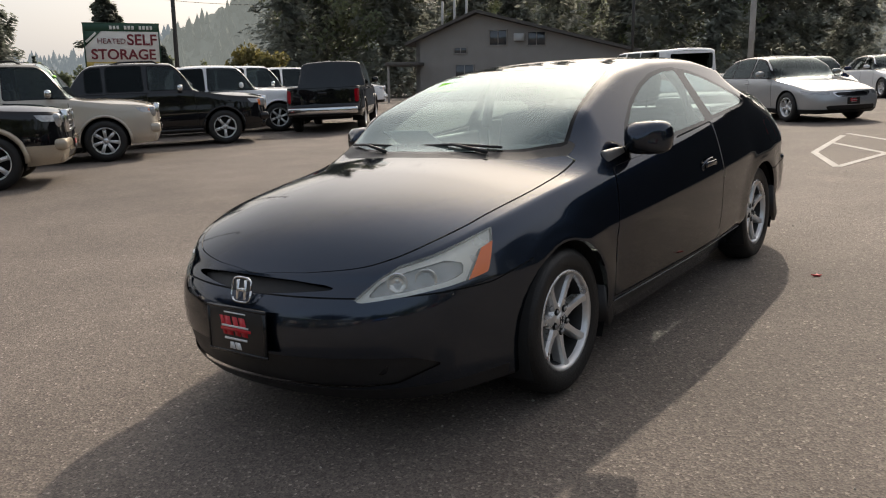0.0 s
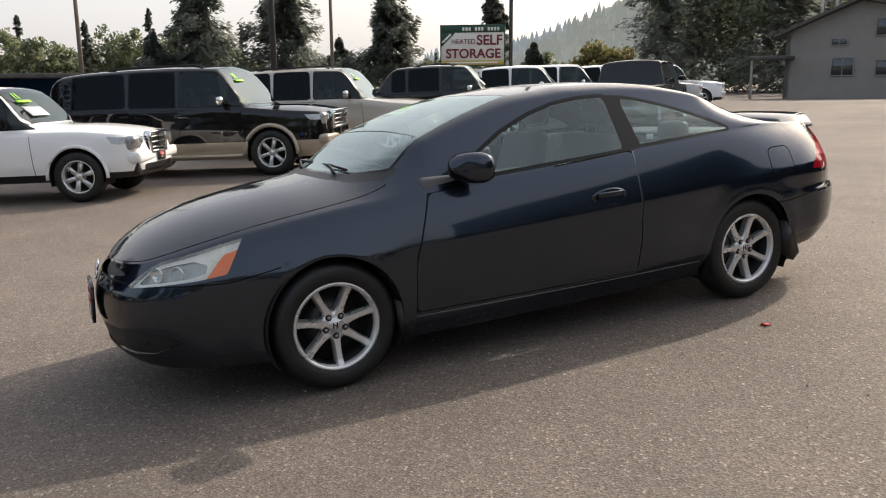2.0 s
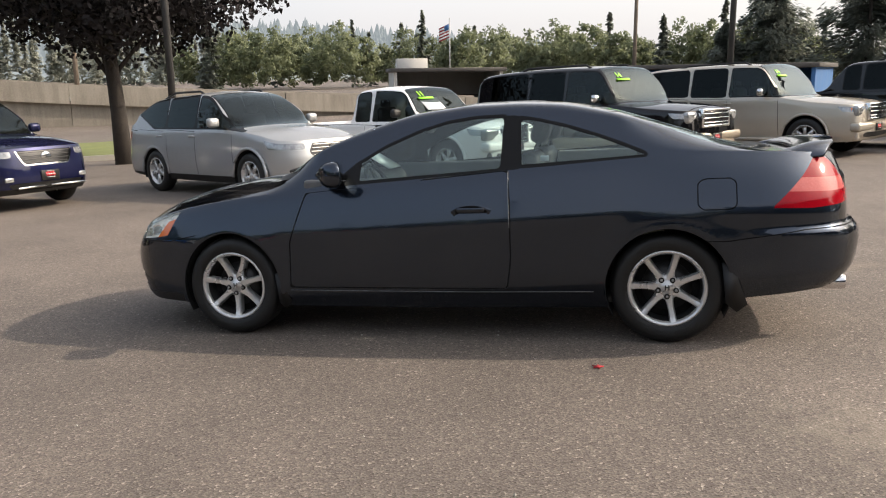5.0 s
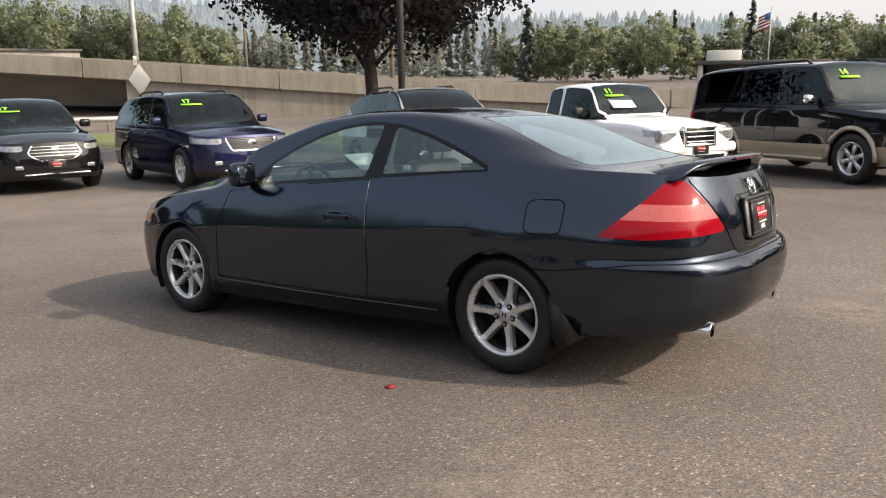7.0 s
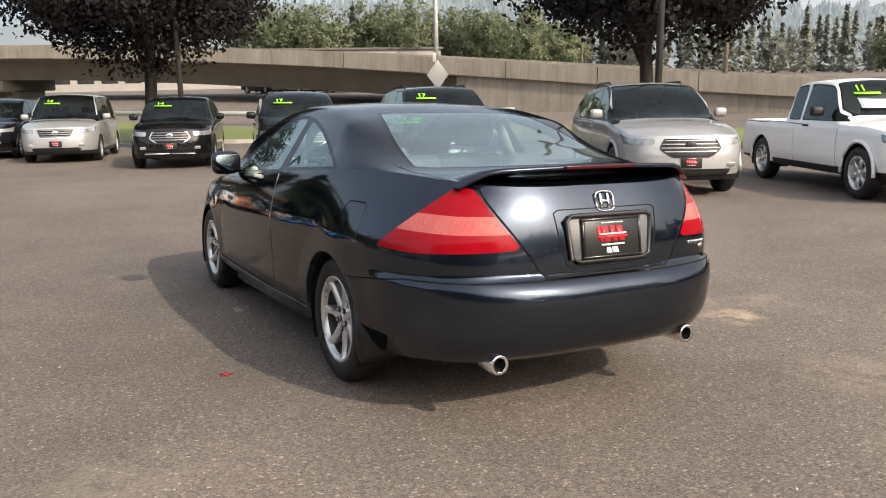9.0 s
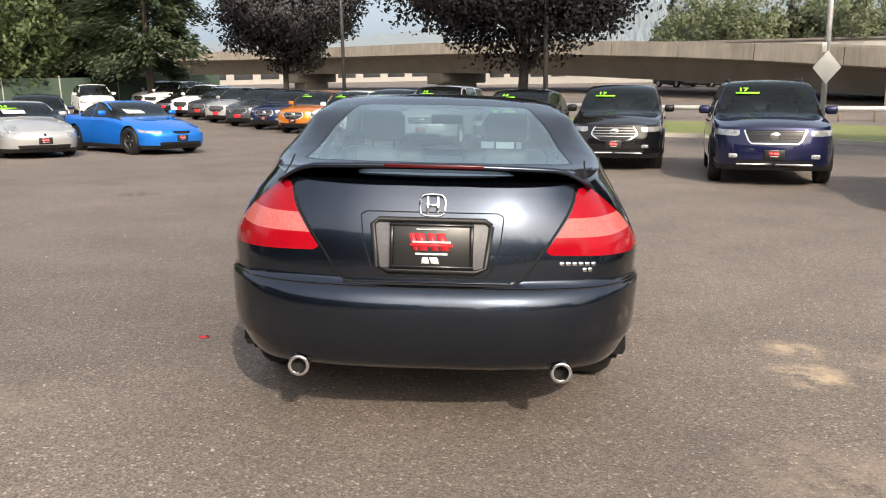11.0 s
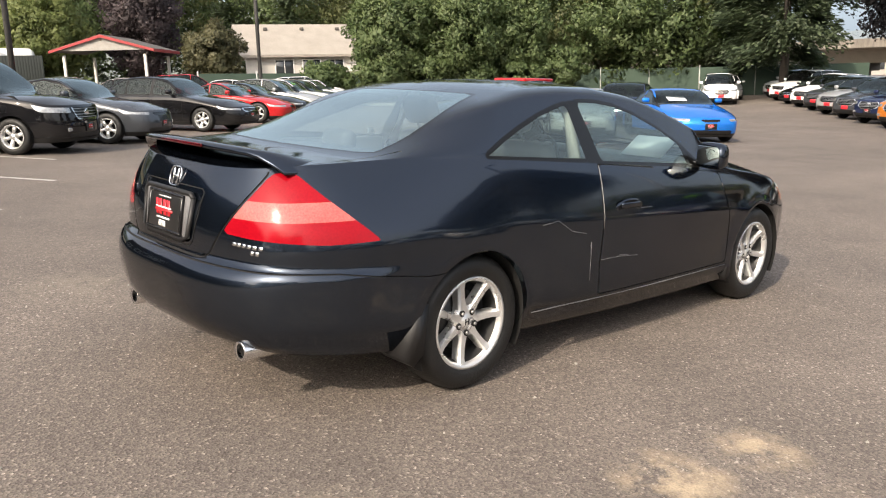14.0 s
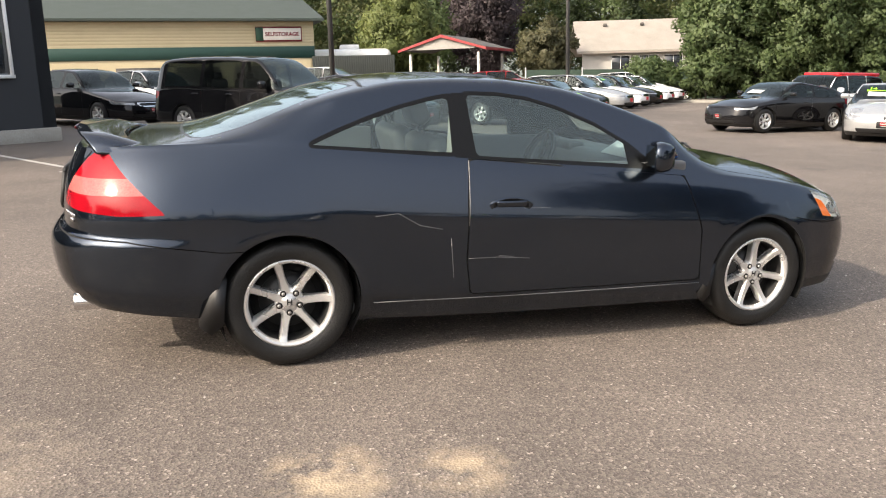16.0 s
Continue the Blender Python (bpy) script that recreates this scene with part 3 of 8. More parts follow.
# ---------------------------------------------------------------- wheels
def wheel(parent, x, y, r, rim_r, width, spokes, side, style="alloy", out=0.0, name="wheel", detail=True, phase=0.0):
    """A wheel whose outer face looks to side * y: tyre, rim, spokes, cap and nuts."""
    m = Matrix.Translation((x, y, r)) @ Matrix.Rotation(0 if side > 0 else math.pi, 4, "Z")
    h = width / 2
    n = 56 if detail else 28
    ty = lathe([(rim_r - 0.012, -h * 0.8), (rim_r + 0.02, -h * 0.95), ((r + rim_r) / 2, -h * 1.04), (r - 0.022, -h * 0.92), (r - 0.004, -h * 0.6), (r, 0), (r - 0.004, h * 0.6), (r - 0.022, h * 0.92),
                ((r + rim_r) / 2 + 0.01, h * 1.04), (rim_r + 0.014, h * 0.98), (rim_r, h * 0.86), (rim_r - 0.012, h * 0.8)], n)
    w = part(name, ty, "tyre", parent, m=m)
    lip = [(rim_r + 0.004, h * 0.86), (rim_r + 0.006, h * 0.93), (rim_r - 0.006, h * 0.95), (rim_r - 0.016, h * 0.82), (rim_r - 0.026, h * 0.45), (rim_r - 0.035, -h * 0.8)]
    part("rim", lathe(lip[:4] + [(rim_r - 0.020, h * 0.66)], n), style, w)
    # barrel, disc and backing are coloured dark for the shade behind the spokes
    part("barrel", lathe([(rim_r - 0.020, h * 0.66), (rim_r - 0.027, h * 0.40), (rim_r - 0.036, -h * 0.8)], n), "dark_alloy", w, "inner barrel, darkened for the shade behind the spokes")
    part("brake_disc", lathe([(0.03, h * 0.04), (rim_r * 0.66, h * 0.04), (rim_r * 0.66, -h * 0.04), (0.03, -h * 0.05)], 28), "dark_alloy", w)
    part("backing", lathe([(0.01, -h * 0.1), (rim_r * 0.97, -h * 0.1), (rim_r * 0.97, -h * 0.16)], 28), "well", w)
    if not spokes:
        return w
    for k in range(spokes):
        a = 2 * math.pi * k / spokes + radians(phase)
        V, F = [], []
        rows = [(0.030, 0.030, 0.60), (0.066, 0.0245, 0.62), (0.090, 0.0190, 0.64), (rim_r * 0.60, 0.0172, 0.67), (rim_r * 0.80, 0.0182, 0.74), (rim_r - 0.010, 0.0215, 0.86)]
        for rr, hw, d in rows:
            k_ = hw * (rim_r / 0.205)
            for off, dd in ((-k_, d - 0.13), (-k_ * 0.66, d), (0, d + 0.006), (k_ * 0.66, d), (k_, d - 0.13), (k_ * 1.05, d - 0.50), (-k_ * 1.05, d - 0.50)):
                V.append((rr * math.cos(a) - off * math.sin(a), h * dd, rr * math.sin(a) + off * math.cos(a)))
        q = 7
        for i in range(len(rows) - 1):
            for j in range(q):
                F.append((i * q + j, i * q + (j + 1) % q, (i + 1) * q + (j + 1) % q, (i + 1) * q + j))
        F.append(tuple(range((len(rows) - 1) * q, len(rows) * q)))
        part("spoke", (V, F), style, w, smooth=False)
    part("hub", lathe([(0.001, h * 0.66), (0.032, h * 0.66), (0.034, h * 0.62), (0.045, h * 0.62), (0.070, h * 0.58), (0.074, h * 0.2)], 28), style, w)
    if detail:
        for k in range(5):
            a = 2 * math.pi * k / 5 + 0.95
            at = Matrix.Translation((0.052 * math.cos(a), h * 0.64, 0.052 * math.sin(a)))
            seat = part("nut_seat", moved(lathe([(0.001, 0.003), (0.013, 0.003), (0.0155, 0.001), (0.0155, -0.02)], 14), at), "gap", w)
            part("lug_nut", moved(lathe([(0.001, 0.010), (0.006, 0.010), (0.0085, 0.006), (0.009, 0.0)], 10), at), "steel", seat)
        part("cap_mark", join(rbox(0.006, 0.004, 0.03, 0.001, 1, (-0.010, h * 0.66, 0)), rbox(0.006, 0.004, 0.03, 0.001, 1, (0.010, h * 0.66, 0)), rbox(0.016, 0.004, 0.006, 0.001, 1, (0, h * 0.66, 0))), "gap", w)
    return w


def emblem(parent, m, s=0.05):
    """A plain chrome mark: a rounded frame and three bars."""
    ring = []
    for k in range(24):
        a = 2 * math.pi * k / 24
        c, q = math.cos(a), math.sin(a)
        ring.append((0, s * 1.05 * math.copysign(abs(c) ** 0.55, c), s * 0.92 * math.copysign(abs(q) ** 0.55, q)))
    part("emblem", join(tube(ring + ring[:1], s * 0.09, 6), rbox(s * 0.16, s * 0.28, s * 1.5, s * 0.05, 1, (0, s * 0.42, 0)), rbox(s * 0.16, s * 0.28, s * 1.5, s * 0.05, 1, (0, -s * 0.42, 0)), rbox(s * 0.16, s * 0.7, s * 0.26, s * 0.05, 1)), "chrome", parent, "chrome bonnet mark", m=m)


def dealer_plate(parent, m, w=0.31, h=0.155, frame=True, lower=True):
    """A dealer's plate: black card with a slanted red device and white bars."""
    p = part("number_plate", rbox(0.012, w, h, 0.004, 2), "plate_black", parent, "black dealer plate with a red device", m=m)
    dev = []
    for dy, wd in ((0.055, 0.035), (0.015, 0.028), (-0.03, 0.035), (-0.062, 0.02)):
        y, k = dy * w / 0.31, wd * w / 0.31
        z0, z1 = -0.018 * h / 0.155, 0.05 * h / 0.155
        dev.append(prism([(y + k / 2, z0), (y - k / 2, z0), (y - k / 2 - 0.018, z1), (y + k / 2 - 0.018, z1)], 0.0065, 0.0085, "yz"))
    dev.append(rbox(0.003, w * 0.56, h * 0.07, 0, 1, (0.0075, 0, h * 0.02)))
    part("device", join(*dev), "plate_red", p)
    part("lettering", join(rbox(0.003, w * 0.5, h * 0.045, 0, 1, (0.0095, 0, h * 0.10)), rbox(0.003, w * 0.42, h * 0.05, 0, 1, (0.0078, 0, -h * 0.20)), rbox(0.003, w * 0.40, h * 0.03, 0, 1, (0.0078, 0, h * 0.42))), "white", p)
    if lower:
        part("lower_device", join(prism([(0.03, -h * 0.44), (0.0, -h * 0.44), (-0.008, -h * 0.28), (0.022, -h * 0.28)], 0.0065, 0.0085, "yz"), prism([(-0.006, -h * 0.44), (-0.038, -h * 0.44), (-0.034, -h * 0.28), (-0.014, -h * 0.28)], 0.0065, 0.0085, "yz")), "white", p)
    if frame:
        part("plate_frame", join(rbox(0.016, w + 0.03, 0.014, 0.004, 1, (0, 0, h / 2 + 0.004)), rbox(0.016, w + 0.03, 0.014, 0.004, 1, (0, 0, -h / 2 - 0.004)), rbox(0.016, 0.014, h, 0.004, 1, (0, w / 2 + 0.006, 0)), rbox(0.016, 0.014, h, 0.004, 1, (0, -w / 2 - 0.006, 0))), "trim", p)
    return p


def seat_meshes():
    """Cushion, backrest and headrest of a car seat, facing +x, resting on z = 0."""
    cushion = rbox(0.52, 0.50, 0.16, 0.06, 3, (0, 0, 0.22))
    r = Matrix.Translation((-0.24, 0, 0.26)) @ Matrix.Rotation(radians(-20), 4, "Y")
    back = moved(rbox(0.13, 0.50, 0.62, 0.06, 3, (0, 0, 0.31)), r)
    head = moved(join(rbox(0.10, 0.26, 0.17, 0.05, 3, (0, 0, 0.76)), rbox(0.012, 0.012, 0.1, 0.004, 1, (0, 0.06, 0.65)), rbox(0.012, 0.012, 0.1, 0.004, 1, (0, -0.06, 0.65))), r)
    return cushion, back, head


# ---------------------------------------------------------------- the coupe
def coupe():
    car = thing("coupe", "dark graphite-blue two-door coupe with alloy wheels and rear wing", "car", TILT.copy())
    waist = [(-2.28, 0, 1.015), (-2.264, 0.34, 1.018), (-2.195, 0.525, 1.028), (-2.03, 0.640, 1.045), (-1.70, 0.728, 1.062), (-1.24, 0.808, 1.052), (-0.45, 0.846, 1.002), (0.3, 0.838, 0.950),
             (0.80, 0.822, 0.912), (1.30, 0.795, 0.865), (1.72, 0.748, 0.800), (1.98, 0.655, 0.735), (2.13, 0.50, 0.690), (2.22, 0.26, 0.668), (2.245, 0, 0.662)]
    off_s = pchip([(0.15, -0.035), (0.20, 0.0), (0.27, 0.035), (0.30, 0.052), (0.45, 0.068), (0.60, 0.077), (0.68, 0.081), (0.700, 0.081), (0.725, 0.077), (0.80, 0.061), (0.90, 0.038), (1.0, 0.018), (1.1, 0.0)])
    off_f = pchip([(0.15, -0.05), (0.20, 0.01), (0.26, 0.060), (0.35, 0.088), (0.45, 0.098), (0.53, 0.088), (0.60, 0.055), (0.66, 0.02), (0.9, 0.0)])
    off_r = pchip([(0.22, -0.08), (0.28, 0.00), (0.33, 0.085), (0.42, 0.135), (0.52, 0.152), (0.545, 0.154), (0.580, 0.151), (0.608, 0.141), (0.632, 0.122), (0.648, 0.100), (0.657, 0.084), (0.70, 0.083), (0.76, 0.0795), (0.80, 0.075), (0.84, 0.068), (0.90, 0.053), (0.96, 0.034), (1.05, 0.008)])
    floor_z = pchip([(-2.3, 0.30), (-2.0, 0.285), (-1.75, 0.26), (-1.4, 0.20), (1.4, 0.19), (1.8, 0.20), (2.3, 0.205)])
    top = pchip([(-2.28, 1.018), (-2.15, 1.040), (-1.95, 1.055), (-1.86, 1.062), (-1.76, 1.082), (-1.40, 1.198), (-1.0, 1.328), (-0.70, 1.386), (-0.41, 1.402), (-0.20, 1.402), (-0.06, 1.390), (0.14, 1.368), (0.37, 1.310),
                 (0.70, 1.195), (1.12, 1.000), (1.20, 0.982), (1.46, 0.948), (1.80, 0.885), (2.05, 0.800), (2.18, 0.722), (2.245, 0.664)])
    aa = pchip([(-2.3, 1.0), (-1.9, 1.1), (-1.6, 1.8), (-1.0, 2.7), (-0.3, 3.1), (0.3, 2.7), (0.75, 1.9), (1.15, 1.05), (1.4, 1.0), (2.3, 1.0)])
    bb = pchip([(-2.3, 0.42), (-1.6, 0.40), (-0.3, 0.40), (0.6, 0.42), (1.15, 0.46), (2.3, 0.44)])

    def relief(x, z, zs):
        """Lips round the wheel openings, and hips that swell below the narrow tail deck."""
        o = 0.0
        for ax in (1.335, -1.335):
            r = math.hypot(x - ax, z - 0.322)
            o += 0.006 * math.exp(-((r - 0.350) / 0.018) ** 2) + 0.008 * math.exp(-((r - 0.38) / 0.06) ** 2)
        k = min(max((-1.05 - x) / 0.85, 0), 1)
        k = k * k * (3 - 2 * k)
        q = min(max((zs - z) / 0.32, 0), 1)
        o += k * 0.112 * q * (1.4 - 0.4 * q)
        b = min(max((-1.72 - x) / 0.20, 0), 1) * min(max((0.648 - z) / 0.02, 0), 1)
        return o + 0.020 * b

    door = [(0.80, 0.90), (0.905, 0.60), (0.925, 0.318), (-0.44, 0.322), (-0.468, 0.50), (-0.470, 0.80), (-0.455, 1.003)]
    win = polysd([(0.60, 0.952), (0.30, 0.972), (-0.41, 1.014), (-0.415, 1.300), (-0.25, 1.298), (-0.08, 1.278), (0.10, 1.230), (0.30, 1.150), (0.48, 1.05)])
    quart = polysd([(-0.535, 1.030), (-1.215, 1.066), (-1.10, 1.115), (-0.95, 1.172), (-0.78, 1.228), (-0.62, 1.268), (-0.515, 1.288)])
    screen = polysd([(1.115, -0.3), (1.115, 0.0), (1.095, 0.28), (1.03, 0.50), (0.93, 0.650), (0.50, 0.580), (0.155, 0.520), (0.185, 0.30), (0.20, 0.0), (0.20, -0.3)])
    rearw = polysd([(-0.985, -0.3), (-0.985, 0), (-0.98, 0.25), (-0.965, 0.44), (-1.30, 0.525), (-1.70, 0.595), (-1.745, 0.52), (-1.775, 0.3), (-1.785, 0.0), (-1.785, -0.3)])
    roofp = polysd([(-0.10, -0.6), (-0.10, 0.34), (-0.14, 0.385), (-0.56, 0.385), (-0.60, 0.34), (-0.60, -0.6)])
    halves = {}
    for side in (1, -1):
        sh = Shell(waist, off_s, off_f, off_r, floor_z, top, aa, bb, 190, 54, 40, side=side, tumble=0.60, lean=0.05, relief=relief)
        for ax, R in ((1.335, 0.340), (-1.335, 0.340)):
            sh.cut(["body"], lambda x, y, z, s, u, ax=ax, R=R: np.where((u < 0.5) & (y > 0.45), np.hypot(x - ax, z - 0.322) - R, 1.0), "hole")
        both_w = lambda x, z: np.minimum(win(x, z), quart(x, z))
        sh.cut(["body"], lambda x, y, z, s, u: np.where((u > 0.5) & (y > 0.25), both_w(x, z) - 0.020, 1), "window_trim")
        pil = polysd([(-0.40, 1.0), (-0.53, 1.0), (-0.505, 1.31), (-0.40, 1.31)])
        sh.cut(["body"], lambda x, y, z, s, u: np.where((u > 0.5) & (y > 0.25), pil(x, z), 1), "window_trim")
        sh.cut(["window_trim"], lambda x, y, z, s, u: np.where(u > 0.5, win(x, z), 1), "door_glass")
        sh.cut(["window_trim"], lambda x, y, z, s, u: np.where(u > 0.5, quart(x, z), 1), "quarter_glass")
        sh.cut(["door_glass"], lambda x, y, z, s, u: 0.455 - x, "window_trim")
        sh.cut(["body"], lambda x, y, z, s, u: np.where(u > 0.5, screen(x, y) - 0.018, 1), "screen_trim")
        sh.cut(["screen_trim"], lambda x, y, z, s, u: screen(x, y), "windshield")
        sh.cut(["body"], lambda x, y, z, s, u: np.where(u > 0.5, rearw(x, y) - 0.016, 1), "rear_trim")
        sh.cut(["rear_trim"], lambda x, y, z, s, u: rearw(x, y), "rear_window")
        sh.seam(["body"], lambda x, y, z, s, u: np.where(u > 0.5, roofp(x, y), 1), "sunroof", 0.004, "roof_seam")
        cowl = polysd([(1.20, -0.3), (1.20, 0), (1.18, 0.3), (1.11, 0.53), (0.98, 0.70), (0.90, 0.70), (0.95, 0.3), (0.95, -0.3)])
        sh.cut(["body"], lambda x, y, z, s, u: np.where(u > 0.5, cowl(x, y), 1), "cowl")
        # lamps
        a = sh.at
        hl = polysd([(a(y=0.450), 0.590), (a(y=0.475), 0.584), (a(x=1.90), 0.622), (a(x=1.79), 0.640), (a(x=1.715), 0.790), (a(x=1.725), 0.82), (a(x=1.96), 0.775), (a(y=0.60), 0.712), (a(y=0.53), 0.664), (a(y=0.48), 0.620)])
        sh.cut(["body"], lambda x, y, z, s, u: np.where((u < 0.5) & (x > 1.5), hl(s, z), 1), "headlight")
        am = polysd([(a(x=1.895), 0.60), (a(x=1.78), 0.62), (a(x=1.735), 0.745), (a(x=1.80), 0.725)])
        sh.cut(["headlight"], lambda x, y, z, s, u: am(s, z), "turn_signal")
        hd = polysd([(a(y=0.485), 0.604), (a(x=1.945), 0.634), (a(x=1.880), 0.650), (a(x=1.870), 0.690), (a(x=1.93), 0.712), (a(x=2.04), 0.690), (a(y=0.52), 0.648)])
        sh.cut(["headlight"], lambda x, y, z, s, u: hd(s, z), "headlight_bowl")
        tl = polysd([(a(y=0.405, front=False), 0.768), (a(y=0.60, front=False), 0.756), (a(x=-2.02), 0.752), (a(x=-1.835), 0.764), (a(x=-1.93), 0.850), (a(x=-2.04), 0.955), (a(x=-2.10), 1.012), (a(y=0.565, front=False), 1.016), (a(y=0.545, front=False), 1.0)])
        sh.cut(["body"], lambda x, y, z, s, u: np.where((u < 0.5) & (x < -1.5), tl(s, z), 1), "tail_light")
        sh.cut(["tail_light"], lambda x, y, z, s, u: np.abs(z - 0.868 - 0.02 * np.clip((x + 2.2) / 0.4, 0, 1)) - 0.036, "tail_light_clear")
        # front openings
        gr = polysd([(0, 0.655), (0.20, 0.652), (0.36, 0.640), (0.41, 0.626), (0.30, 0.618), (0.12, 0.602), (0, 0.598), (-0.3, 0.598), (-0.3, 0.655)])
        sh.cut(["body"], lambda x, y, z, s, u: np.where((u < 0.5) & (x > 1.9), gr(y, z), 1), "grille")
        ink = polysd([(-0.3, 0.375), (0.50, 0.385), (0.66, 0.375), (0.72, 0.335), (0.60, 0.275), (0.45, 0.262), (-0.3, 0.258)])
        sh.cut(["body"], lambda x, y, z, s, u: np.where((u < 0.5) & (x > 1.7), ink(y, z), 1), "intake")
        sh.cut(["body"], lambda x, y, z, s, u: np.where((u < 0.5) & (x > 1.72), z - 0.255, 1), "lip")
        # panels and their gaps
        ds = polysd(door)
        low = lambda dist: (lambda x, y, z, s, u: np.where((u < 0.999) & (np.abs(x) < 1.2), dist(x, z), 1))
        sh.seam(["body"], low(ds), "door", 0.0042)
        if side > 0:
            fd = polysd([(-1.515, 0.762), (-1.67, 0.762), (-1.695, 0.785), (-1.695, 0.905), (-1.67, 0.925), (-1.525, 0.925), (-1.495, 0.90), (-1.495, 0.79)])
            sh.seam(["body"], lambda x, y, z, s, u: np.where((u < 0.5) & (x < 0), fd(x, z), 1), "fuel_door", 0.003, "fuel_seam")
        hood_y = pchip([(0.95, 0.735), (1.3, 0.735), (1.72, 0.700), (1.98, 0.612), (2.11, 0.50), (2.21, 0.26), (2.25, 0.0)])
        sh.seam(["body"], lambda x, y, z, s, u: np.where((u > 0.5) & (x > 0.98), np.maximum(y - hood_y(x), 0.98 - x), 1), "hood", 0.004, "hood_seam")
        fb = lambda x, y, z, s, u: np.where((u < 0.5) & (x > 1.55), z - (0.600 + 0.20 * np.clip(1.80 - x, 0, 1)), 1)
        sh.seam(["body"], fb, "front_bumper", 0.0028, "front_seam")
        tk = [(a(y=0.0, front=False) - 0.4, 0.652), (a(y=0.30, front=False), 0.652), (a(y=0.335, front=False), 0.668), (a(y=0.398, front=False), 0.772), (a(y=0.540, front=False), 1.004)]
        tkp = polysd(tk + [(a(y=0.545, front=False), 1.2), (-0.4, 1.2)])
        sh.seam(["body"], lambda x, y, z, s, u: np.where((u < 0.5) & (x < -1.9), tkp(s, z), 1), "trunk_lid", 0.004, "trunk_seam")
        sh.seam(["body"], lambda x, y, z, s, u: np.where((u > 0.5) & (x < -1.6), y - (0.60 + 0.06 * (x + 2.2) / 0.5), 1), "trunk_lid", 0.004, "lid_seam")
        rb = lambda x: 0.640 - 0.05 * np.clip((x + 2.05) / 0.4, 0, 1)
        sh.seam(["body"], lambda x, y, z, s, u: np.where((u < 0.5) & (x < -1.5), z - rb(x), 1), "rear_bumper", 0.0028, "rear_seam")
        sh.finish()
        halves[side] = sh
    L, R = halves[1], halves[-1]
    duo = lambda *t, inset=0.0: both(L.take(*t, inset=inset), R.take(*t, inset=inset))
    skin("body", duo("body"), "paint_navy", car)
    skin("hood", duo("hood"), "paint_navy", car)
    skin("front_bumper", duo("front_bumper"), "paint_navy", car)
    skin("rear_bumper", duo("rear_bumper"), "paint_navy", car, "dark bumper with small stone chips")
    skin("trunk_lid", duo("trunk_lid"), "paint_navy", car)
    skin("windshield", duo("windshield"), "glass_screen", car)
    skin("windshield_seal", duo("screen_trim"), "seal", car)
    skin("cowl", duo("cowl"), "black", car)
    skin("rear_window", duo("rear_window"), "glass_rear", car)
    skin("rear_window_seal", duo("rear_trim"), "seal", car)
    skin("sunroof_seam", duo("roof_seam", inset=0.004), "gap", car)
    skin("sunroof", duo("sunroof"), "trim", car, "dark tinted glass sunroof")
    skin("grille", duo("grille", inset=0.03), "black", car)
    skin("air_intake", duo("intake", inset=0.010), "black", car)
    # the body-coloured lip is blackened in place of the shade on it
    skin("shaded_front_lip", duo("lip"), "black", car)
    low = [np.array([p for p, q in zip(h.P, h.A) if q[1] < 0.9 and p[1] > 0.5]) for h in (L, R)]

    def side_y(x, z, out=0.0, half=0):
        """How far out the skin stands at a place on the side."""
        p = low[half]
        d = np.hypot(p[:, 0] - x, p[:, 2] - z)
        i = np.argsort(d)[:4]
        w = 1 / (d[i] + 1e-4)
        return float((p[i, 1] * w).sum() / w.sum()) + out

    tail_p = np.array([p for p, q in zip(R.P, R.A) if q[1] < 0.9 and p[0] < -1.9])
    tail_n = np.array([q for p, q, k in zip(R.P, R.N, R.A) if k[1] < 0.9 and p[0] < -1.9])

    def tail_at(y, z):
        """A place on the tail and the way the skin faces there."""
        i = int(np.argmin(np.hypot(tail_p[:, 1] - abs(y), tail_p[:, 2] - z)))
        g = math.copysign(1, y)
        x = tail_p[i, 0] - (tail_n[i, 1] * (abs(y) - tail_p[i, 1]) + tail_n[i, 2] * (z - tail_p[i, 2])) / min(tail_n[i, 0], -0.2)
        return Vector((float(x), y, z)), Vector((float(tail_n[i, 0]), float(tail_n[i, 1]) * g, float(tail_n[i, 2])))

    for sh, sd in ((L, 1), (R, -1)):
        d = skin("door", sh.take("door"), "paint_navy", car)
        for sm in ("gap", "fuel_seam", "hood_seam", "front_seam", "rear_seam", "trunk_seam", "lid_seam"):
            skin("panel_seam", sh.take(sm, inset=0.004), "gap", car)
        part("sill_strip", tube([(x, side_y(x, 0.300, 0.001) * sd, 0.300) for x in (0.93, 0.6, 0.3, 0, -0.4, -0.7, -0.93)], 0.0028, 6), "dull_metal", car, "thin bright strip along the sill")
        skin("door_window", sh.take("door_glass"), "glass", d)
        skin("quarter_window", sh.take("quarter_glass"), "glass", car)
        skin("window_seal", sh.take("window_trim"), "seal", car)
        skin("fuel_door", sh.take("fuel_door"), "paint_navy", car)
        hlamp = skin("headlight", sh.take("headlight", "headlight_bowl"), "lens", car, "clear headlight, slightly hazed")
        skin("reflector", sh.take("headlight", inset=0.022), "lamp_bowl", hlamp)
        skin("lamp_housing", sh.take("headlight_bowl", inset=0.034), "lamp_dark", hlamp)
        skin("turn_signal", sh.take("turn_signal"), "amber", hlamp, "amber side marker")
        for yy, xx, rr in ((0.585, 2.095, 0.036), (0.655, 2.015, 0.040)):
            mm = Matrix.Translation((xx - 0.012, yy * sd, 0.642)) @ Matrix.Rotation(radians(38 * sd), 4, "Z")
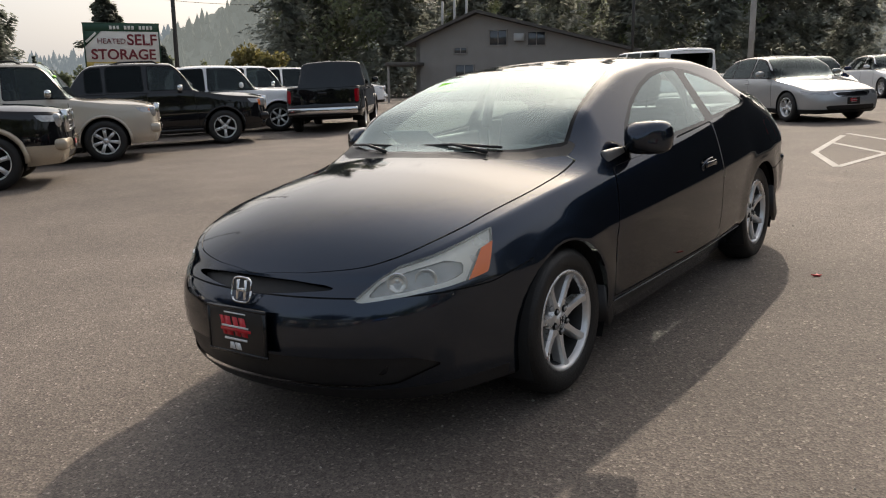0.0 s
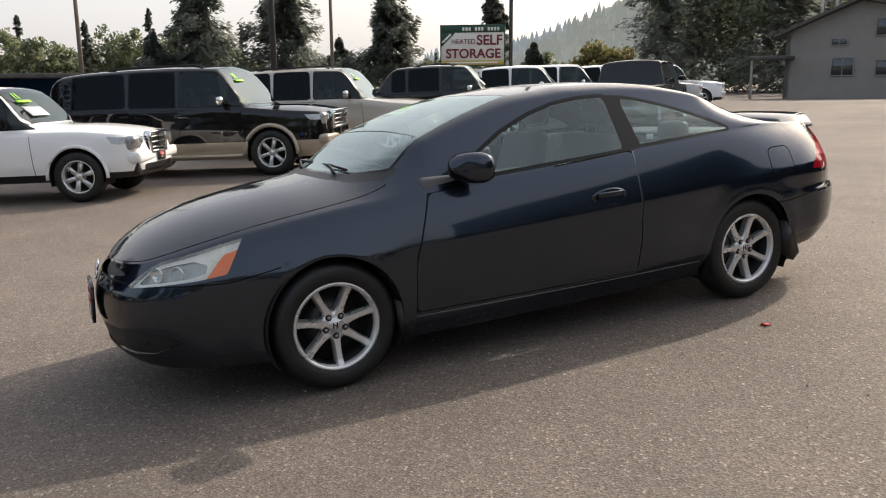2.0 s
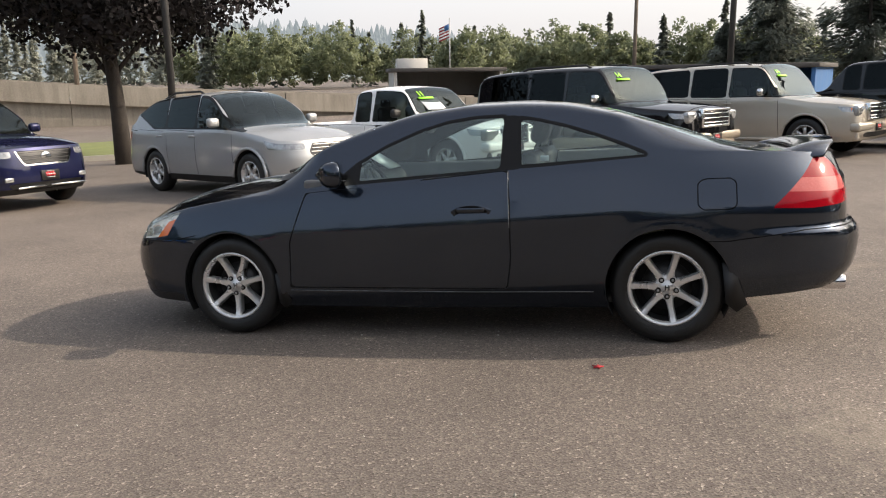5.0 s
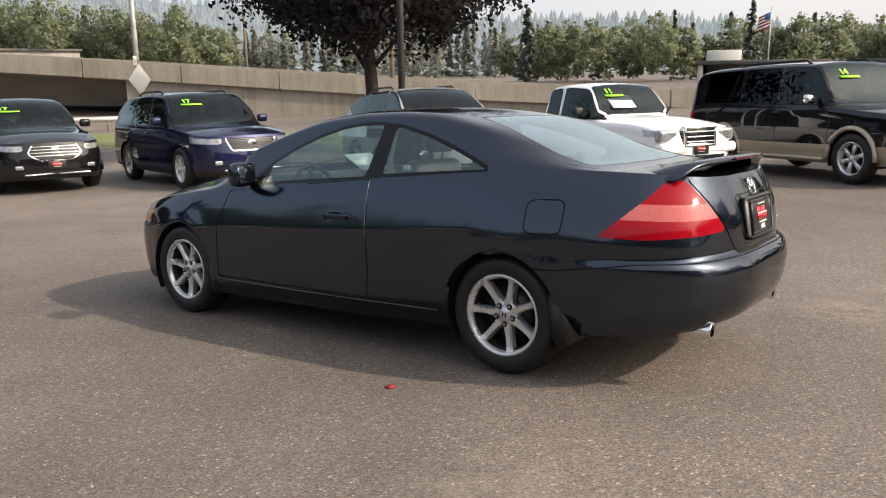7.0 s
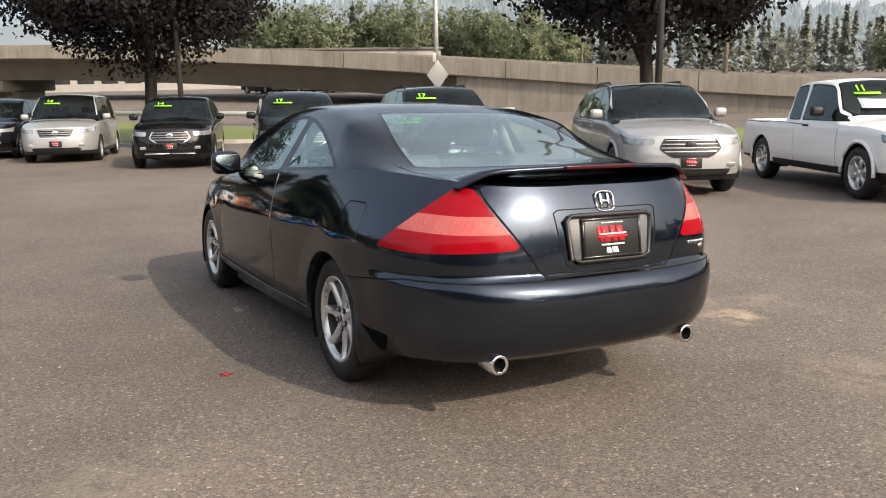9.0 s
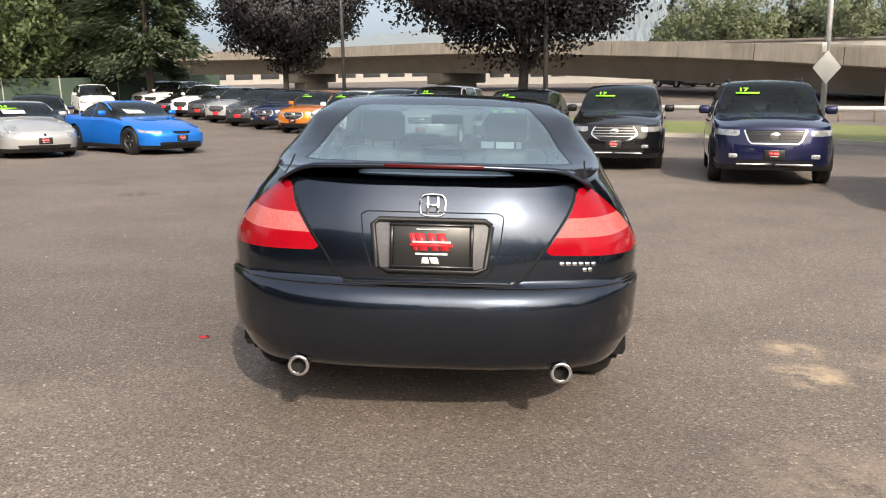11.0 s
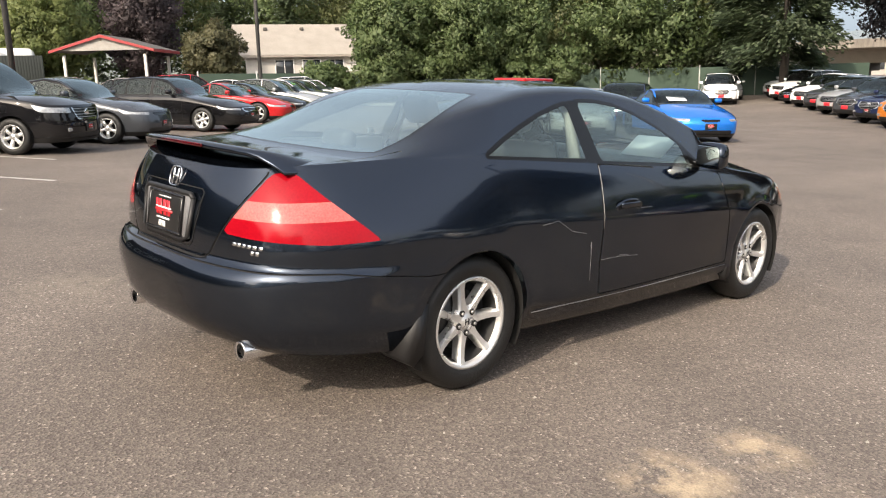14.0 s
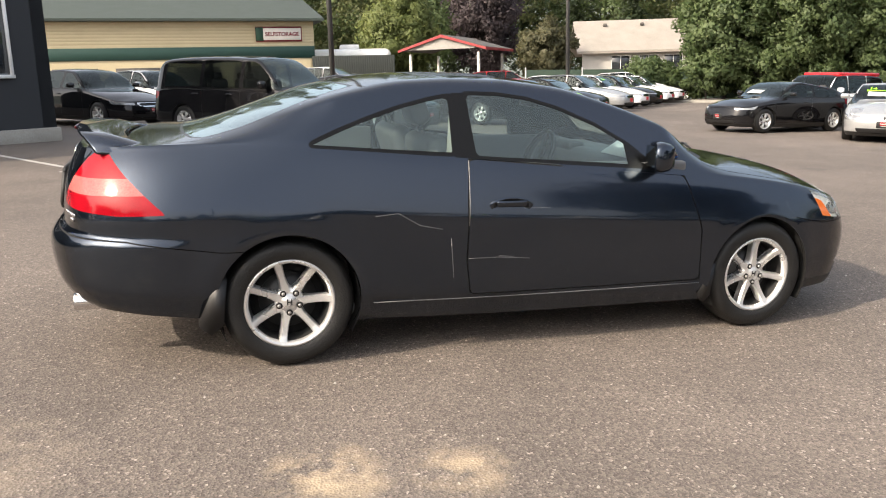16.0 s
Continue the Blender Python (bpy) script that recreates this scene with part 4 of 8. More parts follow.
            part("lamp_bowl", moved(lathe([(0.004, -0.004), (rr * 0.35, -0.012), (rr * 0.85, 0.006), (rr, 0.014), (rr * 1.05, 0.006)], 24, "X"), mm), "chrome", hlamp)
        tlamp = skin("tail_light", sh.take("tail_light"), "red", car, "red tail light")
        skin("reversing_lens", sh.take("tail_light_clear"), "red_pale", tlamp, "pale band of the tail light")
        # fog lamp
        part("fog_lamp", moved(lathe([(0.001, 0.012), (0.032, 0.010), (0.038, 0.0), (0.040, -0.03)], 20, "X"), Matrix.Translation((2.168, 0.545 * sd, 0.345)) @ Matrix.Rotation(radians(26 * sd), 4, "Z")), "trim", car)
        # mirror
        mir = []
        rows = [(-0.055, 0.060, 0.074), (-0.050, 0.074, 0.086), (-0.02, 0.080, 0.088), (0.025, 0.072, 0.080), (0.060, 0.048, 0.058), (0.074, 0.014, 0.020)]
        V, F = [], []
        for px, hz, hy in rows:
            for k in range(20):
                t = 2 * math.pi * k / 20
                c, s = math.cos(t), math.sin(t)
                V.append((px - 0.025 * c * sd, hy * 1.22 * math.copysign(abs(c) ** 0.55, c), hz * math.copysign(abs(s) ** 0.55, s)))
        for i in range(len(rows) - 1):
            for k in range(20):
                F.append((i * 20 + k, i * 20 + (k + 1) % 20, (i + 1) * 20 + (k + 1) % 20, (i + 1) * 20 + k))
        F.append(tuple(range(5 * 20, 6 * 20)))
        F = [f[::-1] for f in F]
        mm = Matrix.Translation((0.60, 0.915 * sd, 1.010)) @ Matrix.Rotation(radians(8 * sd), 4, "Z")
        mo = part("door_mirror", (V, F), "paint_navy", car, m=mm)
        part("mirror_glass", rbox(0.008, 0.170, 0.112, 0.004, 2, (-0.052, 0, 0)), "mirror", mo)
        part("mirror_foot", rbox(0.060, 0.11, 0.030, 0.012, 2, (-0.01, -0.085 * sd, -0.052)), "seal", mo)
        # handle
        yh = side_y(-0.245, 0.770)
        tip = Matrix.Rotation(radians(-12 * sd), 4, "X")
        hm = Matrix.Translation((-0.245, (yh + 0.006) * sd, 0.785)) @ tip
        part("handle_surround", moved(lathe([(0.036, 0.0), (0.040, 0.005), (0.043, 0.005), (0.047, -0.004)], 32), Matrix.Translation((-0.245, (yh + 0.0005) * sd, 0.772)) @ tip @ Matrix.Diagonal((2.55, sd, 1.0, 1))), "paint_navy", d)
        part("handle_recess", moved(lathe([(0.001, -0.004), (0.030, 0.001), (0.038, 0.0035)], 32), Matrix.Translation((-0.245, (yh + 0.0005) * sd, 0.772)) @ tip @ Matrix.Diagonal((2.5, sd, 1.0, 1))), "gap", d)
        part("door_handle", rbox(0.165, 0.024, 0.034, 0.011, 3), "paint_navy", d, m=hm)
        # bright tube added to draw the glint along the door's rear edge
        part("door_edge_glint", tube([(-0.458 - 0.008 * q, side_y(-0.462, 0.995 - 0.315 * q, 0.0005) * sd, 0.995 - 0.315 * q) for q in (0, 0.15, 0.3, 0.45, 0.6, 0.8, 1.0)], 0.0019, 6), "steel", d, "thin bright line added for the glint on the door edge")
        # mud flaps
        part("mud_flap", prism([(-1.625, 0.46), (-1.685, 0.44), (-1.755, 0.24), (-1.70, 0.195), (-1.645, 0.24)], 0.70 * sd, 0.885 * sd, "xz"), "black", car)
        part("mud_flap", prism([(1.03, 0.40), (0.985, 0.38), (0.935, 0.23), (0.975, 0.185), (1.01, 0.22)], 0.72 * sd, 0.882 * sd, "xz"), "black", car)
        # wheel wells, wheels
        for ax in (1.335, -1.335):
            V, F = [], []
            for k in range(25):
                t = math.pi * (-0.16 + 1.32 * k / 24)
                for yy, rr in ((0.895, 0.340), (0.872, 0.337), (0.865, 0.343), (0.58, 0.345), (0.58, 0.05)):
                    V.append((ax + rr * math.cos(t), yy * sd, 0.322 + rr * math.sin(t)))
            for k in range(24):
                for q in range(1, 4):
                    F.append((k * 5 + q, k * 5 + q + 1, k * 5 + 5 + q + 1, k * 5 + 5 + q))
            part("wheel_well", (V, F), "well", car)
            wheel(car, ax, 0.765 * sd, 0.318, 0.212, 0.205, 7, sd, phase={(1, 1): 11.0, (-1, 1): 3.1, (-1, -1): 22.5, (1, -1): 36.4}[(1 if ax > 0 else -1, sd)])
        # exhaust tip
        ex = lathe([(0.030, 0.0), (0.041, -0.004), (0.043, 0.0), (0.043, 0.16), (0.034, 0.17), (0.034, 0.02), (0.030, 0.0)], 26, "X")
        part("exhaust_tip", moved(ex, Matrix.Translation((-2.310, 0.520 * sd, 0.294))), "chrome", car, "chrome exhaust tip")
        part("exhaust_pipe", tube([(-2.25, 0.520 * sd, 0.286), (-2.1, 0.52 * sd, 0.285), (-1.75, 0.45 * sd, 0.28)], 0.026, 10), "steel", car)
        part("exhaust_bore", moved(lathe([(0.001, 0.05), (0.0335, 0.05), (0.0335, 0.006)], 20, "X"), Matrix.Translation((-2.310, 0.520 * sd, 0.294))), "gap", car)
        cu, bk, hd = seat_meshes()
        st = part("seat", cu, "seat", car, m=Matrix.Translation((-0.10, 0.36 * sd, 0.24)))
        part("backrest", bk, "seat", st)
        part("headrest", hd, "seat", st)
        part("rear_headrest", rbox(0.10, 0.24, 0.12, 0.045, 3, (-1.22, 0.33 * sd, 1.05)), "seat", car)
        part("door_card", rbox(1.30, 0.05, 0.55, 0.03, 2, (0.18, 0.79 * sd, 0.70)), "seat", car)
    part("rear_bench", join(rbox(0.5, 1.2, 0.18, 0.06, 3, (-0.98, 0, 0.44)), moved(rbox(0.14, 1.2, 0.55, 0.06, 3, (0, 0, 0.28)), Matrix.Translation((-1.22, 0, 0.46)) @ Matrix.Rotation(radians(-12), 4, "Y"))), "seat", car)
    part("parcel_shelf", rbox(0.46, 1.15, 0.03, 0.01, 1, (-1.50, 0, 1.015)), "seat", car)
    part("dashboard", join(rbox(0.42, 1.42, 0.20, 0.08, 3, (0.80, 0, 0.855)), rbox(0.30, 0.26, 0.42, 0.05, 2, (0.58, 0, 0.60)), rbox(0.12, 0.40, 0.06, 0.025, 2, (0.66, 0.36, 0.955))), "seat", car)
    sw = Matrix.Translation((0.47, 0.36, 0.86)) @ Matrix.Rotation(radians(-66), 4, "Y")
    ring = [(0.185 * math.cos(2 * math.pi * k / 28), 0.185 * math.sin(2 * math.pi * k / 28), 0) for k in range(29)]
    part("steering_wheel", moved(join(tube(ring, 0.016, 8), rbox(0.34, 0.05, 0.02, 0.008, 1), rbox(0.16, 0.13, 0.04, 0.02, 2)), sw), "black", car)
    part("interior_floor", join(rbox(3.1, 1.5, 0.05, 0.01, 1, (-0.15, 0, 0.235)), rbox(0.04, 1.4, 0.65, 0.01, 1, (-1.42, 0, 0.68)), rbox(0.04, 1.45, 0.65, 0.01, 1, (0.98, 0, 0.55))), "seat", car)
    # unseen boxes added to stop sunlight leaking through the hollow body
    part("engine_bay_blocker", rbox(0.92, 1.14, 0.34, 0.05, 2, (1.56, 0, 0.50)), "well", car)
    part("bulkhead_blocker", rbox(0.05, 1.45, 0.62, 0.01, 1, (1.05, 0, 0.60)), "well", car)
    part("trunk_blocker", rbox(0.55, 1.10, 0.40, 0.05, 2, (-1.74, 0, 0.66)), "well", car)
    part("underbody", join(rbox(1.9, 1.50, 0.06, 0.02, 1, (0, 0, 0.205)), rbox(0.70, 1.15, 0.10, 0.03, 1, (-1.85, 0, 0.345)), rbox(1.1, 1.05, 0.08, 0.03, 1, (1.5, 0, 0.235)), rbox(0.06, 1.3, 0.05, 0.01, 1, (-1.335, 0, 0.30))), "well", car)
    for sd in (1, -1):
        part("pillar_lining", tube([(-0.50, 0.735 * sd, 1.0), (-0.47, 0.66 * sd, 1.22), (-0.45, 0.58 * sd, 1.32)], [0.035, 0.03, 0.03], 8), "trim_grey", car)
        part("rear_side_lining", rbox(0.75, 0.04, 0.42, 0.02, 2, (-0.95, 0.76 * sd, 0.82)), "trim_grey", car)
    part("headliner", rbox(0.80, 0.90, 0.02, 0.01, 2, (-0.42, 0, 1.335)), "trim_grey", car)
    part("inside_mirror", rbox(0.03, 0.22, 0.065, 0.02, 2, (0.22, 0.0, 1.245)), "black", car)
    # year sticker and paper behind the windscreen
    sk = Matrix.Translation((0.37, -0.385, float(top(0.37)) - 0.016)) @ Matrix.Rotation(radians(-70), 4, "Y")
    part("year_sticker", moved(join(rbox(0.003, 0.22, 0.028, 0, 1, (0, -0.01, -0.055)), rbox(0.003, 0.030, 0.085, 0, 1, (0, 0.055, 0.012)), rbox(0.003, 0.075, 0.024, 0, 1, (0, -0.045, 0.045)), rbox(0.003, 0.075, 0.022, 0, 1, (0, -0.045, 0.005)), rbox(0.003, 0.024, 0.085, 0, 1, (0, -0.075, 0.012))), sk), "lime_film", car, "lime year sticker on the glass")
    part("price_sheet", moved(rbox(0.003, 0.30, 0.22, 0, 1), Matrix.Translation((0.70, -0.40, 1.02)) @ Matrix.Rotation(radians(58), 4, "Y")), "sheet", car, "printed paper sheet inside the glass")
    part("window_tag", rbox(0.05, 0.002, 0.03, 0, 1, (-0.66, 0.765, 1.06)), "sheet", car)
    # old scuffs on the right-hand side
    for pts in ([(-0.46, 0.9205, 0.512), (-0.30, 0.9205, 0.513), (-0.13, 0.9195, 0.500)], [(-0.30, 0.9205, 0.520), (-0.22, 0.9200, 0.512)], [(-0.176, 0.9105, 0.760), (-0.025, 0.9095, 0.757)],
                [(-0.936, 0.9035, 0.738), (-0.825, 0.9045, 0.750), (-0.718, 0.9125, 0.689), (-0.603, 0.9160, 0.667)], [(-0.557, 0.9195, 0.619), (-0.533, 0.9150, 0.415)]):
        line = []
        for (xa, _, za), (xb, _, zb) in zip(pts[:-1], pts[1:]):
            line += [(xa + (xb - xa) * q / 4, za + (zb - za) * q / 4) for q in range(4)]
        line.append((pts[-1][0], pts[-1][2]))
        part("scuff", tube([(x, -side_y(x, z, 0.0, 1), z) for x, z in line], 0.0015, 5), "scuff", car, "pale scratch in the paint")
    # wipers
    for y0, y1, xx in ((0.40, -0.12, 1.03), (-0.22, -0.62, 0.97)):
        part("wiper", join(tube([(1.115, y0 - 0.05, 1.003), (1.07, (y0 + y1) / 2, 1.030), (1.05, (y0 + y1) / 2 - 0.05, 1.034)], [0.010, 0.007, 0.005], 6), tube([(xx + 0.03, y0, 1.018), (1.065, (y0 + y1) / 2, 1.032), (xx, y1, 1.022)], 0.007, 6)), "black", car)
    # wing
    V, F = [], []
    n = 25
    sec = [(-0.116, 0.022), (-0.110, 0.036), (0.0, 0.030), (0.10, 0.006), (0.122, -0.010), (0.10, -0.016), (0.0, 0.004), (-0.108, 0.014)]
    for i in range(n):
        t = -1 + 2 * i / (n - 1)
        yy = 0.625 * t
        e = max(0, (abs(t) - 0.78) / 0.22)
        zc = 1.050 + 0.018 * (1 - t * t) - 0.052 * e**1.5
        xc = -2.175 + 0.085 * t * t + 0.09 * e
        for dx, dz in sec:
            V.append((xc + dx * (1 + 0.45 * e), yy, zc + dz * (1 - 0.35 * e)))
    k = len(sec)
    for i in range(n - 1):
        for j in range(k):
            F.append((i * k + j, (i + 1) * k + j, (i + 1) * k + (j + 1) % k, i * k + (j + 1) % k))
    F += [tuple(range(k)), tuple(range((n - 1) * k, n * k))[::-1]]
    wing = part("rear_wing", (V, [f[::-1] for f in F]), "paint_navy", car)
    part("brake_light", rbox(0.012, 0.38, 0.016, 0.004, 2, (-2.289, 0, 1.093)), "red_dark", wing, "red high brake light")
    # marks and plates
    emblem(car, Matrix.Translation((2.318, 0, 0.612)) @ Matrix.Rotation(radians(-14), 4, "Y"), 0.052)
    emblem(car, Matrix.Translation((-2.317, 0, 0.948)) @ Matrix.Rotation(radians(16), 4, "Y"), 0.046)
    dealer_plate(car, Matrix.Translation((2.362, 0, 0.462)) @ Matrix.Rotation(radians(-4), 4, "Y"), 0.31, 0.165)
    plate_m = Matrix.Translation((-2.360, 0, 0.797)) @ Matrix.Rotation(math.pi, 4, "Z") @ Matrix.Rotation(radians(-8), 4, "Y")
    ring = [(0, 0.225, 0.080), (0, 0.205, -0.080), (0, 0.17, -0.098), (0, -0.17, -0.098), (0, -0.205, -0.080), (0, -0.225, 0.080), (0, -0.20, 0.098), (0, 0.20, 0.098), (0, 0.225, 0.080)]
    part("plate_bezel", tube(ring, 0.011, 8), "black", car, m=plate_m)
    part("plate_recess", rbox(0.012, 0.43, 0.175, 0.004, 1), "dull_metal", car, m=plate_m @ Matrix.Translation((-0.004, 0, 0)))
    ring2 = [(0, 0.272, 0.112), (0, 0.262, 0.02), (0, 0.225, -0.10), (0, 0.20, -0.118), (0, -0.20, -0.118), (0, -0.225, -0.10), (0, -0.262, 0.02), (0, -0.272, 0.112), (0, -0.25, 0.124), (0, 0.25, 0.124), (0, 0.272, 0.112)]
    edge = []
    for (_, ya, za), (_, yb, zb) in zip(ring2[:-1], ring2[1:]):
        for q in range(6):
            p, nn = tail_at(ya + (yb - ya) * q / 6 or 1e-4, 0.797 + za + (zb - za) * q / 6)
            edge.append(tuple(p + nn * 0.0005))
    # near-black line drawn for the shade in the crease round the plate
    part("plate_crease_shade", tube(edge + edge[:1], 0.0024, 6), "gap", car)
    dealer_plate(car, plate_m @ Matrix.Translation((0.010, 0, 0)), 0.29, 0.15)
    # two small chrome badges, as bars: a wide slanting one and a short one below
    for yy, zz, wd, ht in [(-0.500 - 0.0255 * i, 0.733 - 0.0006 * i, 0.020, 0.016) for i in range(6)] + [(-0.592, 0.708, 0.018, 0.018), (-0.614, 0.708, 0.018, 0.018)]:
        p, nn = tail_at(yy, zz)
        part("badge_bar", rbox(0.006, wd, ht, 0.002, 1), "chrome", car, "small chrome badge mark", m=Matrix.Translation(p + nn * 0.002) @ nn.to_track_quat("X", "Z").to_matrix().to_4x4())
    return car


coupe()


# ---------------------------------------------------------------- other cars on the lot
PAINTS = {}


def car_paint(key):
    tones = {"black": (0.005, 0.005, 0.006), "white": (0.74, 0.74, 0.73), "silver": (0.37, 0.375, 0.375), "champagne": (0.42, 0.38, 0.32), "navy": (0.009, 0.011, 0.042), "blue": (0.010, 0.16, 0.62),
             "grey": (0.055, 0.060, 0.068), "red": (0.36, 0.012, 0.015), "orange": (0.55, 0.17, 0.02), "silver_blue": (0.30, 0.33, 0.36), "deep_blue": (0.012, 0.02, 0.06), "tan": (0.36, 0.31, 0.24)}
    if key not in PAINTS:
        met = {"white": 0.0, "red": 0.15, "black": 0.2}.get(key, 0.5)
        PAINTS[key] = paint(key + "_car_paint", tones[key], 0.35, met, dust=0.03)
    return PAINTS[key]


# length, width, height, wheelbase, front overhang, nose height, cowl height, cowl x, roof front x, roof rear x, tail height, belt, clearance, wheel radius, boxiness
KINDS = {
    "big_suv": (5.20, 2.00, 1.93, 3.02, 0.98, 1.06, 1.20, 1.05, 0.42, -2.0, 1.12, 1.22, 0.34, 0.395, 4.6),
    "two_tone_suv": (5.23, 2.00, 1.95, 3.02, 0.98, 1.10, 1.22, 1.12, 0.50, -2.05, 1.14, 1.22, 0.34, 0.40, 5.0),
    "suv": (4.75, 1.86, 1.69, 2.74, 0.93, 0.93, 1.11, 1.05, 0.10, -1.75, 1.10, 1.09, 0.27, 0.36, 3.0),
    "big_cross": (4.98, 1.94, 1.74, 2.88, 0.96, 0.98, 1.12, 1.10, 0.22, -1.9, 1.08, 1.10, 0.28, 0.375, 3.1),
    "small_suv": (4.46, 1.85, 1.64, 2.67, 0.90, 0.92, 1.08, 1.00, 0.08, -1.6, 1.09, 1.05, 0.27, 0.355, 2.9),
    "minivan": (5.10, 1.90, 1.78, 3.07, 0.96, 0.94, 1.10, 1.28, 0.40, -2.0, 1.02, 1.06, 0.25, 0.335, 3.8),
    "sedan": (4.95, 1.84, 1.48, 2.80, 1.00, 0.72, 0.96, 0.92, 0.12, -0.95, 1.00, 0.96, 0.22, 0.33, 2.9),
    "sports": (4.25, 1.84, 1.31, 2.55, 0.88, 0.66, 0.90, 0.72, -0.05, -0.50, 0.92, 0.90, 0.17, 0.335, 2.7),
    "roadster": (4.43, 1.77, 1.30, 2.35, 0.95, 0.66, 0.92, 0.62, -0.05, -0.45, 0.82, 0.88, 0.17, 0.325, 2.5),
    "hatch": (4.22, 1.79, 1.41, 2.65, 0.85, 0.76, 0.97, 0.90, 0.10, -1.2, 0.98, 0.96, 0.20, 0.335, 2.8),
    "box_hatch": (4.14, 1.80, 1.61, 2.57, 0.83, 0.86, 1.05, 0.95, 0.35, -1.55, 1.00, 1.02, 0.22, 0.335, 3.8),
    "pickup": (5.12, 1.77, 1.69, 3.19, 0.86, 0.96, 1.12, 0.95, 0.42, -0.72, 1.02, 1.10, 0.34, 0.365, 4.0),
    "big_pickup": (5.75, 2.01, 1.90, 3.60, 0.95, 1.12, 1.24, 1.25, 0.68, -1.0, 1.18, 1.22, 0.38, 0.40, 4.2),
    "avalanche": (5.62, 2.01, 1.93, 3.30, 1.00, 1.08, 1.22, 1.15, 0.55, -1.25, 1.26, 1.22, 0.34, 0.395, 4.2),
    "off_roader": (4.58, 1.87, 1.84, 2.95, 0.70, 1.08, 1.18, 0.75, 0.48, -1.9, 1.15, 1.16, 0.42, 0.41, 7.0),
}
TRUCKS = ("pickup", "big_pickup", "avalanche")
CACHE, WHEELS = {}, {}


def lot_wheel(parent, x, y, r, side, spokes, style):
    key = (r, spokes, style)
    if key not in WHEELS:
        rr, h = r * 0.64, 0.11
        ty = lathe([(rr - 0.01, -h), (rr + 0.02, -h), (r - 0.025, -h * 0.95), (r, -h * 0.6), (r, h * 0.6), (r - 0.025, h * 0.95), (rr + 0.02, h), (rr, h * 0.85), (rr - 0.01, h * 0.8)], 26)
        sp = [lathe([(rr + 0.003, h * 0.85), (rr + 0.004, h * 0.95), (rr - 0.012, h * 0.9), (rr - 0.03, -h * 0.6)], 26), lathe([(0.001, h * 0.75), (0.05, h * 0.72), (0.075, h * 0.5), (0.08, 0)], 14)]
        for k in range(spokes):
            m = Matrix.Rotation(2 * math.pi * k / spokes + 0.3, 4, "Y")
            sp.append(moved(prism([(0.05, -0.026), (rr - 0.01, -0.036), (rr - 0.01, 0.036), (0.05, 0.026)], h * 0.35, h * 0.70, "xz"), m))
        bk = lathe([(0.001, -h * 0.05), (rr * 0.98, -h * 0.05), (rr * 0.98, -h * 0.2)], 20)
        WHEELS[key] = (ty, join(*sp), bk, {})
    ty, sp, bk, data = WHEELS[key]
    m = Matrix.Translation((x, y, r)) @ Matrix.Rotation(0 if side > 0 else math.pi, 4, "Z")
    if not data:
        w = part("wheel", ty, "tyre", parent, m=m)
        a, b = part("rim", sp, style, w), part("backing", bk, "well", w)
        data.update(w=w.data, a=a.data, b=b.data)
    else:
        w = new("wheel", data["w"])
        w.parent, w.matrix_basis = parent, m
        for n, k in (("rim", "a"), ("backing", "b")):
            o = new(n, data[k])
            o.parent = w


